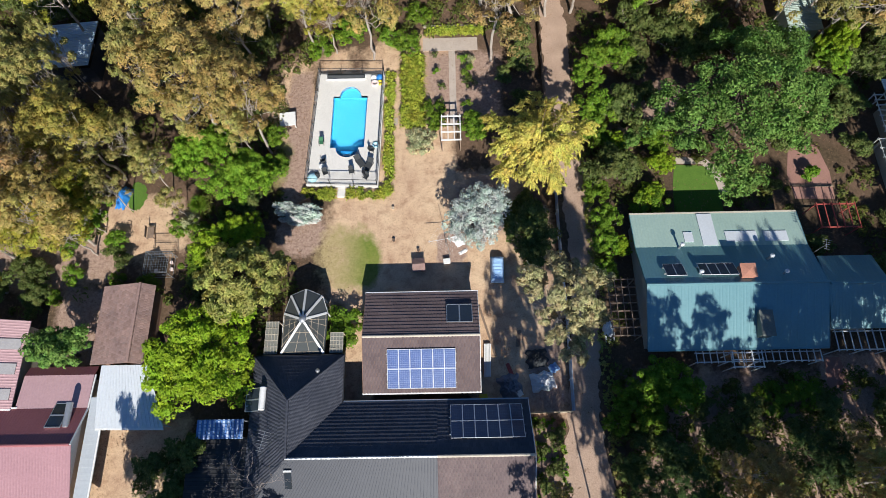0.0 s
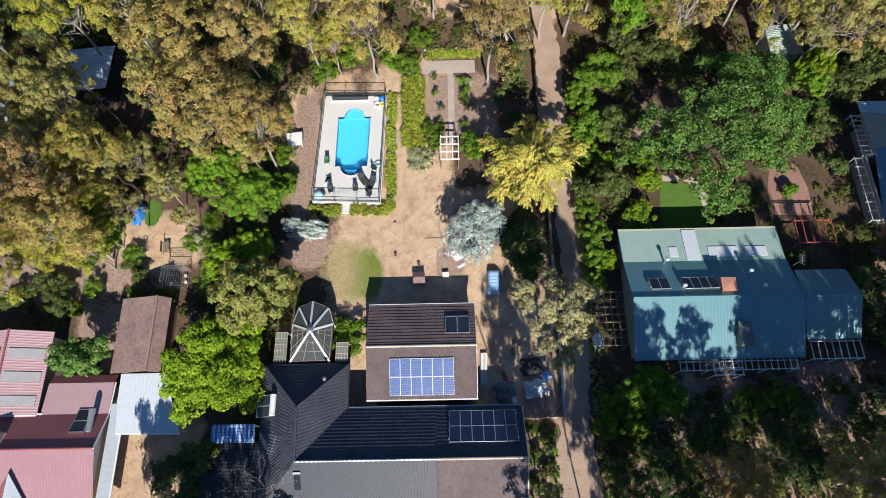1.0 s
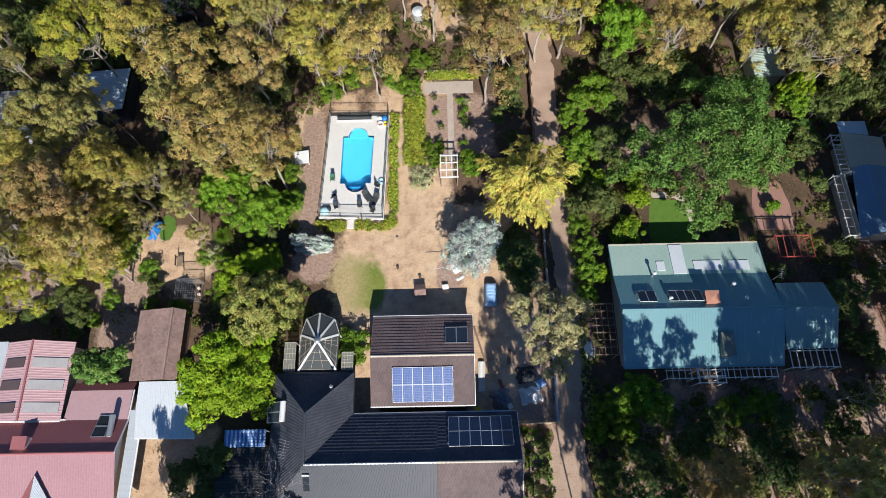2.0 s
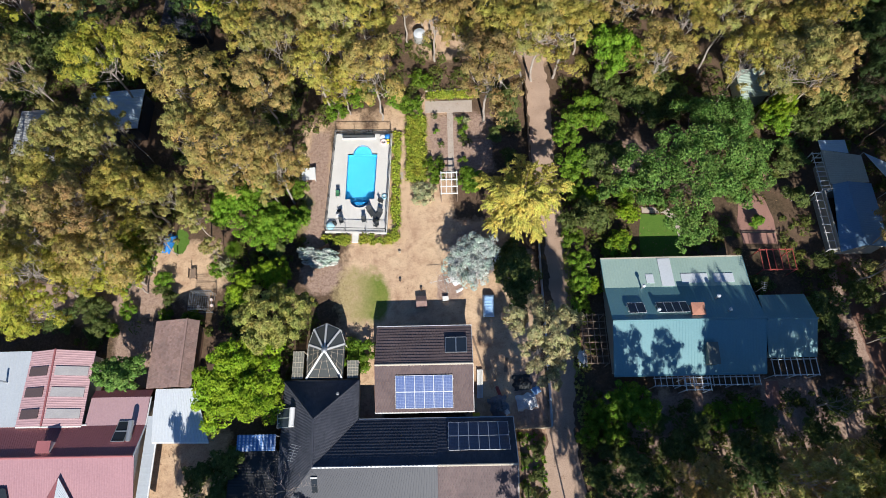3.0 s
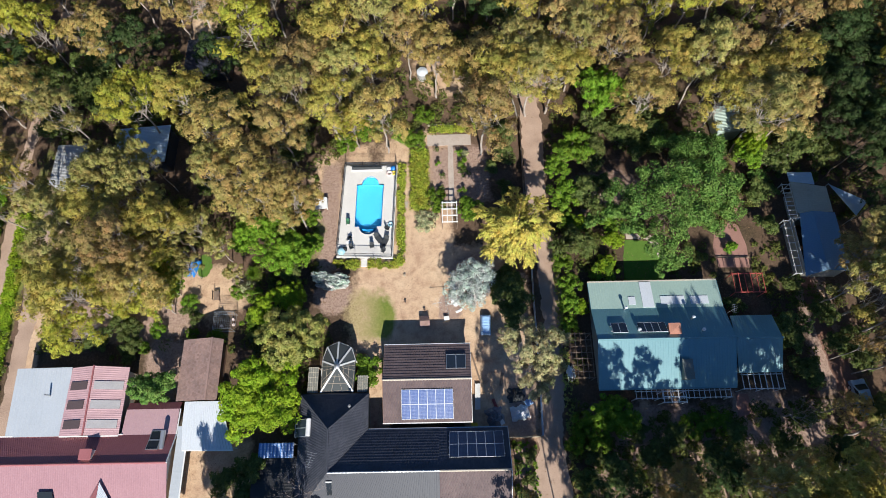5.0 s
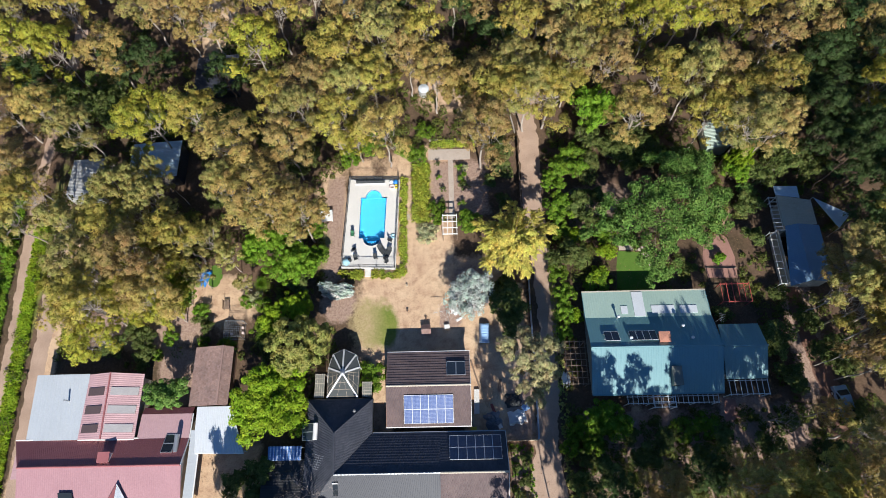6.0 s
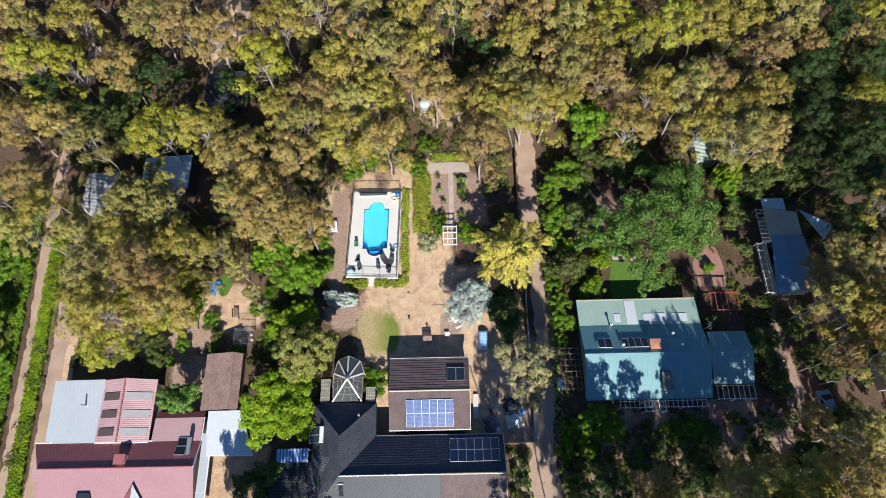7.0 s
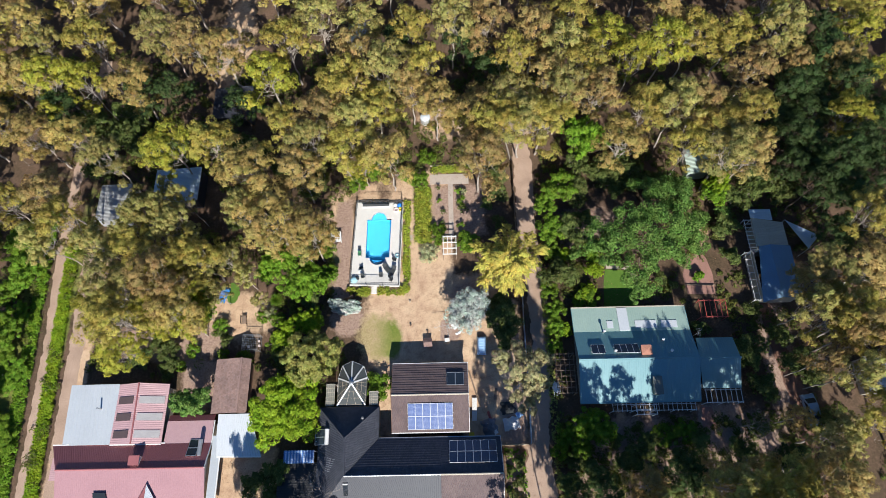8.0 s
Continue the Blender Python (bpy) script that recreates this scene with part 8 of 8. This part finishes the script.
def garden_bench(x, y, rz, label):
    t = thing("garden_bench", label, "bench", "", x, y, 0, rz)
    for k in range(4):
        part("slat", Geo().box(-0.6, 0.6, -0.32 + 0.16 * k, -0.18 + 0.16 * k, 0.42, 0.45, 0.006), "wood", t)
    for k in range(3):
        part("back_slat", Geo().box(-0.6, 0.6, 0.33, 0.36, 0.52 + 0.15 * k, 0.63 + 0.15 * k, 0.006), "wood", t)
    for sx in (-0.55, 0.55):
        part("back_leg", Geo().box(sx - 0.03, sx + 0.03, 0.365, 0.42, 0, 0.95, 0.005), "wood", t)
        part("front_leg", Geo().box(sx - 0.03, sx + 0.03, -0.3, -0.24, 0, 0.418, 0.005), "wood", t)
        part("bearer", Geo().box(sx - 0.03, sx + 0.03, -0.235, 0.364, 0.34, 0.418, 0.005), "wood", t)


garden_bench(-22.3, 11.8, 95, "dark slatted garden bench on bare earth")
draped("play_tarpaulin", "bright blue tarpaulin draped beside the lawn", -25.8, 15.8, 0.9, 1.1, 2.4, -15, "bluepl", 0.25, 12, "tarpaulin")


def outdoor_table(x, y, rz, label):
    t = thing("garden_table", label, "table", "", x, y, 0, rz)
    part("tabletop", Geo().box(-0.85, 0.85, -0.85, 0.85, 0.68, 0.72, 0.02), "white", t)
    for a in (-0.75, 0.75):
        part("apron", Geo().box(-0.75, 0.75, a - 0.02, a + 0.02, 0.58, 0.678, 0.004), "white", t)
        for b in (-0.75, 0.75):
            part("leg", Geo().box(a - 0.04, a + 0.04, b - 0.04, b + 0.04, 0, 0.578, 0.006), "white", t)


outdoor_table(-9.4, 24.5, 6, "square white garden table under the gum tree")
solid("stepping_stone", Geo().box(1.98, 2.35, 23.9, 24.8, 0, 0.05, 0.02), "paving", "pale stepping stone beside the border", "stone")

# ---- terrace and right-hand neighbours ----
solid("terrace", Geo().slab([(42.8, 14.2, 0.03), (46.8, 14.1, 0.03), (47.0, 17.2, 0.03), (46.4, 20.2, 0.03), (45.2, 20.7, 0.03), (43.4, 20.3, 0.03), (42.6, 17.0, 0.03)], 0.03), "terrace", "red paved terrace with a curved edge", "terrace", kind="structure")
solid("terrace_edging", Geo().bar((42.7, 15.6, 0.2), (46.9, 15.5, 0.2), 0.16, 0.2), "wood", "dark timber edging across the terrace", "edging", kind="structure")
solid("lawn", Geo().slab([(-24.5 + (0.95 + 0.3 * noise.noise((1.6 * math.cos(k * 0.157), 1.6 * math.sin(k * 0.157), 5)) + 0.12 * math.sin(k * 2.3)) * math.cos(k * 0.157), 16.0 + (1.6 + 0.5 * noise.noise((1.6 * math.cos(k * 0.157), 1.6 * math.sin(k * 0.157), 8)) + 0.12 * math.sin(k * 2.9)) * math.sin(k * 0.157), 0.02) for k in range(40)], 0.02), "turf", "small patch of bright green lawn beside bare earth", "lawn", kind="structure")
solid("lawn", Geo().slab([(30.4, 12.6, 0.02), (35.4, 12.5, 0.02), (35.3, 15.9, 0.02), (34.7, 18.1, 0.02), (31.2, 18.4, 0.02), (30.7, 16.0, 0.02)], 0.02), "turf", "small trimmed green lawn behind the house", "lawn", kind="structure")
solid("lawn_edging", Geo().slab([(35.3, 15.2, 0.03), (36.2, 15.0, 0.03), (35.9, 17.4, 0.03), (34.6, 19.0, 0.03), (31.4, 19.3, 0.03), (31.4, 18.5, 0.03), (34.0, 18.4, 0.03), (35.0, 17.2, 0.03)], 0.03), "paving", "pale earth edging round the small lawn", "edging", kind="structure")
ball = tree("topiary_ball", "round clipped topiary bush on the terrace", "", 181, 0.75, 1.3, 0.3, 26, 0.26, 60, 0.12, "bush", "twig", trunk_r=0.05, hollow=0.75, category="shrub")
ball.matrix_basis = pose(44.6, 16.6, 0.03)
solid("brick_path", Geo().slab([(41.6, -4.6, 0.02), (43.6, -4.8, 0.02), (43.3, -1.9, 0.02), (41.9, -1.9, 0.02)], 0.02), "terrace", "reddish brick path below the white pergola", "path", kind="structure")
draped("furniture_cover", "pale grey cover over garden furniture", 22.4, 0.9, 0.8, 1.0, 2.0, 5, "whitetarp", 0.3, 15, "cover")


def parked_car(x, y, rz, label):
    t = thing("parked_car", label, "car", "", x, y, 0, rz)
    prof = [(-2.05, 0.35), (-2.1, 0.75), (-1.95, 0.95), (-1.3, 1.0), (-0.75, 1.42), (0.75, 1.45), (1.55, 1.0), (2.05, 0.92), (2.1, 0.4)]
    n = len(prof)
    v = []
    for s in (-1, 1):
        for px, pz in prof:
            w = 0.82 - (0.16 if pz > 1.1 else 0.0)
            v.append((px, s * w, pz))
    f = [tuple(range(n))[::-1], tuple(range(n, 2 * n)), *((i, i + n, i + n + 1, i + 1) for i in range(n - 1)), (n - 1, 2 * n - 1, n, 0)]
    part("body", Geo().add(v, [q[::-1] for q in f]), "carpaint", t)
    part("windscreen", Geo().slab([(1.48, -0.66, 1.07), (1.48, 0.66, 1.07), (0.82, 0.6, 1.46), (0.82, -0.6, 1.46)], 0.02), "carglass", t)
    part("rear_window", Geo().slab([(-0.8, -0.6, 1.44), (-0.8, 0.6, 1.44), (-1.26, 0.66, 1.06), (-1.26, -0.66, 1.06)], 0.02), "carglass", t)
    for s in (-1, 1):
        part("side_window", Geo().add([(-1.1, s * 0.825, 1.03), (1.3, s * 0.825, 1.03), (0.7, s * 0.69, 1.38), (-0.7, s * 0.69, 1.38)], [(0, 1, 2, 3)]), "carglass", t)
        for px in (-1.3, 1.3):
            w = part("wheel", Geo().tube([(px, s * 0.66, 0.32), (px, s * 0.84, 0.32)], 0.31, 16), "rubber", t)
            part("rim", Geo().tube([(px, s * 0.842, 0.32), (px, s * 0.855, 0.32)], 0.19, 12), "steel", w)
        part("headlight", Geo().box(2.0, 2.1, s * 0.6 - 0.15, s * 0.6 + 0.15, 0.68, 0.84, 0.02), "whitetarp", t)


parked_car(56.3, -2.7, 97, "pale blue hatchback car parked on the track")
trellis("pergola", "white frame along the shaded neighbouring house", 52.1, 53.1, 19.8, 24.8, 2.4, 2, 9, "white", 0.08, 0, "pergolas")
trellis("pergola", "thin white frame beside the blue roof", 51.2, 52.0, 12.4, 19.6, 2.3, 2, 8, "white", 0.06, 0, "pergolas")


def water_tank(x, y, r, h, label):
    t = thing("water_tank", label, "water tank", "", x, y)
    part("wall", Geo().tube([(0, 0, 0), (0, 0, h)], r, 20), "roof_zinc", t)
    part("lid", Geo().tube([(0, 0, h + 0.002), (0, 0, h + 0.1), (0, 0, h + 0.3)], [r + 0.04, r, 0.15], 20), "roof_white", t)


water_tank(4.5, 45.4, 0.8, 1.3, "small pale water tank among the trees")
solid("fallen_log", Geo().tube([(18.2, 37.6, 0.2), (17.6, 41.0, 0.25)], [0.16, 0.1], 8), "bark", "pale fallen gum log beside the driveway", "log")

# ---- far woods ----


def far_woods():
    rng = random.Random(77)
    stand = [(o.location.x, o.location.y) for o in scene.objects if o.parent is None and o.name.startswith("gum_tree")]
    models = olive_far + olive_far + brown_far + lime_far[:1]
    for i in range(-11, 13):
        for j in range(-3, 11):
            x, y = 8.2 * i + rng.uniform(-2.8, 2.8), 8.2 * j + rng.uniform(-2.8, 2.8)
            inner = -56 < x < 64 and y < 44
            if inner or y < -20 or x < -54 - 0.4 * (y + 12) or x > 68 + 0.4 * (y + 12) or min((x - a) ** 2 + (y - b) ** 2 for a, b in stand) < 34:
                continue
            if 17 < x < 23 and y < 52:
                continue
            place(rng.choice(models), x, y, rng.uniform(0.95, 1.3), rng.uniform(0.8, 1.05), rng.uniform(0, 360))


far_woods()


def clear_of(x, y, pad=0.0):
    """Whether a place is away from houses, yards and ways."""
    for x0, x1, y0, y1 in ((-7.5, 18, -40, 35.5), (17, 22.2, -40, 60), (-45.5, -16, -40, 4), (24, 48, -3.5, 12.5), (42.5, 47.2, 9, 19.6), (30, 35.6, 12, 18.6), (51, 59.5, 11.5, 26.5), (-53.2, -50, -40, 40), (-48, -44, -40, 22), (-38, -18, 6.0, 11.5), (-27, -18, 6.5, 18.5),
                           (-46.6, -41.3, 27, 34), (-39, -30, 29.5, 36.5), (45, 49, 32.5, 37.5), (-10, -7, 16, 31), (-17, -9, -16, -1), (52.5, 57, -4, 8)):
        if x0 - pad < x < x1 + pad and y0 - pad < y < y1 + pad:
            return False
    return True


def undergrowth():
    rng = np.random.default_rng(5)
    cs, rs = [], []
    while len(cs) < 3900:
        x, y = rng.uniform(-72, 80), rng.uniform(-16, 62)
        if noise.noise((x * 0.12, y * 0.12, 4)) < -0.12 or not clear_of(x, y):
            continue
        r = rng.uniform(0.3, 0.95)
        if 24 < x < 52 and y < -3 and rng.random() < 0.2:
            continue
        cs.append((x, y, 0.35 * r))
        rs.append(r)
    v, f = leaves(cs, rs, 36, 0.2, rng, 0.7, 1.7, 0.9, 0, True)
    v[:, 2] = np.maximum(v[:, 2], 0.01)
    tagged(new("undergrowth", leaf_mesh("undergrowth", v, f, "under")), "patchy low undergrowth on the woodland floor", "undergrowth", kind="stuff")


def ground_cover():
    rng = np.random.default_rng(9)
    cs, rs = [], []
    while len(cs) < 360:
        x, y = rng.uniform(21.8, 53), rng.uniform(-14, -2.6)
        if noise.noise((x * 0.35, y * 0.35, 11)) < -0.1 or (24 < x < 47.5 and y > -3.2) or (53 - x) * 0.4 < rng.random() - 1:
            continue
        r = rng.uniform(0.2, 0.75)
        cs.append((x, y, 0.8 * r))
        rs.append(r)
    v, f = leaves(cs, rs, 46, 0.15, rng, 0.7, 1.8, 1.1, 0, True)
    v[:, 2] = np.maximum(v[:, 2], 0.01)
    tagged(new("ground_cover", leaf_mesh("ground_cover", v, f, "under")), "mixed low garden plants under the trees", "ground cover", kind="stuff")


def leaf_litter():
    rng = np.random.default_rng(6)
    n = 60000
    x, y = np.where(rng.random(n) < 0.3, rng.uniform(-11, 17, n), rng.uniform(-38, 50, n)), rng.uniform(-14, 40, n)
    keep = np.array([noise.noise((a * 0.25, b * 0.25, 9)) + 0.5 * noise.noise((a * 0.9, b * 0.9, 2)) > rng.uniform(-0.3, 0.7) for a, b in zip(x, y)])
    keep &= (~((x > 16.4) & (x < 22.3)) | (rng.random(n) < 0.3)) & ((x < -7) | (x > 16.4) | (y > 20) | (rng.random(n) < 0.35))
    keep &= ~((x > -7.2) & (x < 1.0) & (y > 16) & (y < 30.8))
    c = np.stack([x, y, 0 * x + 0.035], 1)[keep]
    n = len(c)
    a = rng.uniform(0, 6.283, n)
    s = (rng.uniform(0.04, 0.13, n) * np.where((c[:, 0] > -7) & (c[:, 0] < 17) & (c[:, 1] < 30), 0.6, 1.0))[:, None]
    d = np.stack([np.cos(a), np.sin(a), 0.25 * rng.normal(size=n)], 1) * s
    e = np.stack([-np.sin(a), np.cos(a), 0.25 * rng.normal(size=n)], 1) * s * 0.5
    v = np.stack([c - d, c + d + e * 0.5, c - e], 1).reshape(-1, 3)
    v[:, 2] = np.clip(v[:, 2], 0.012, 0.09)
    tagged(new("leaf_litter", leaf_mesh("leaf_litter", v, np.arange(len(v)).reshape(-1, 3), "litter")), "scattered dead leaves and bark on the ground", "leaf litter", kind="stuff")


undergrowth()
ground_cover()
leaf_litter()
more(fresh[0], [(-18.2, -17.0, 2.6, 13), (-15.0, -18.5, 2.8, 12)], 4.6, 6.8, 41)
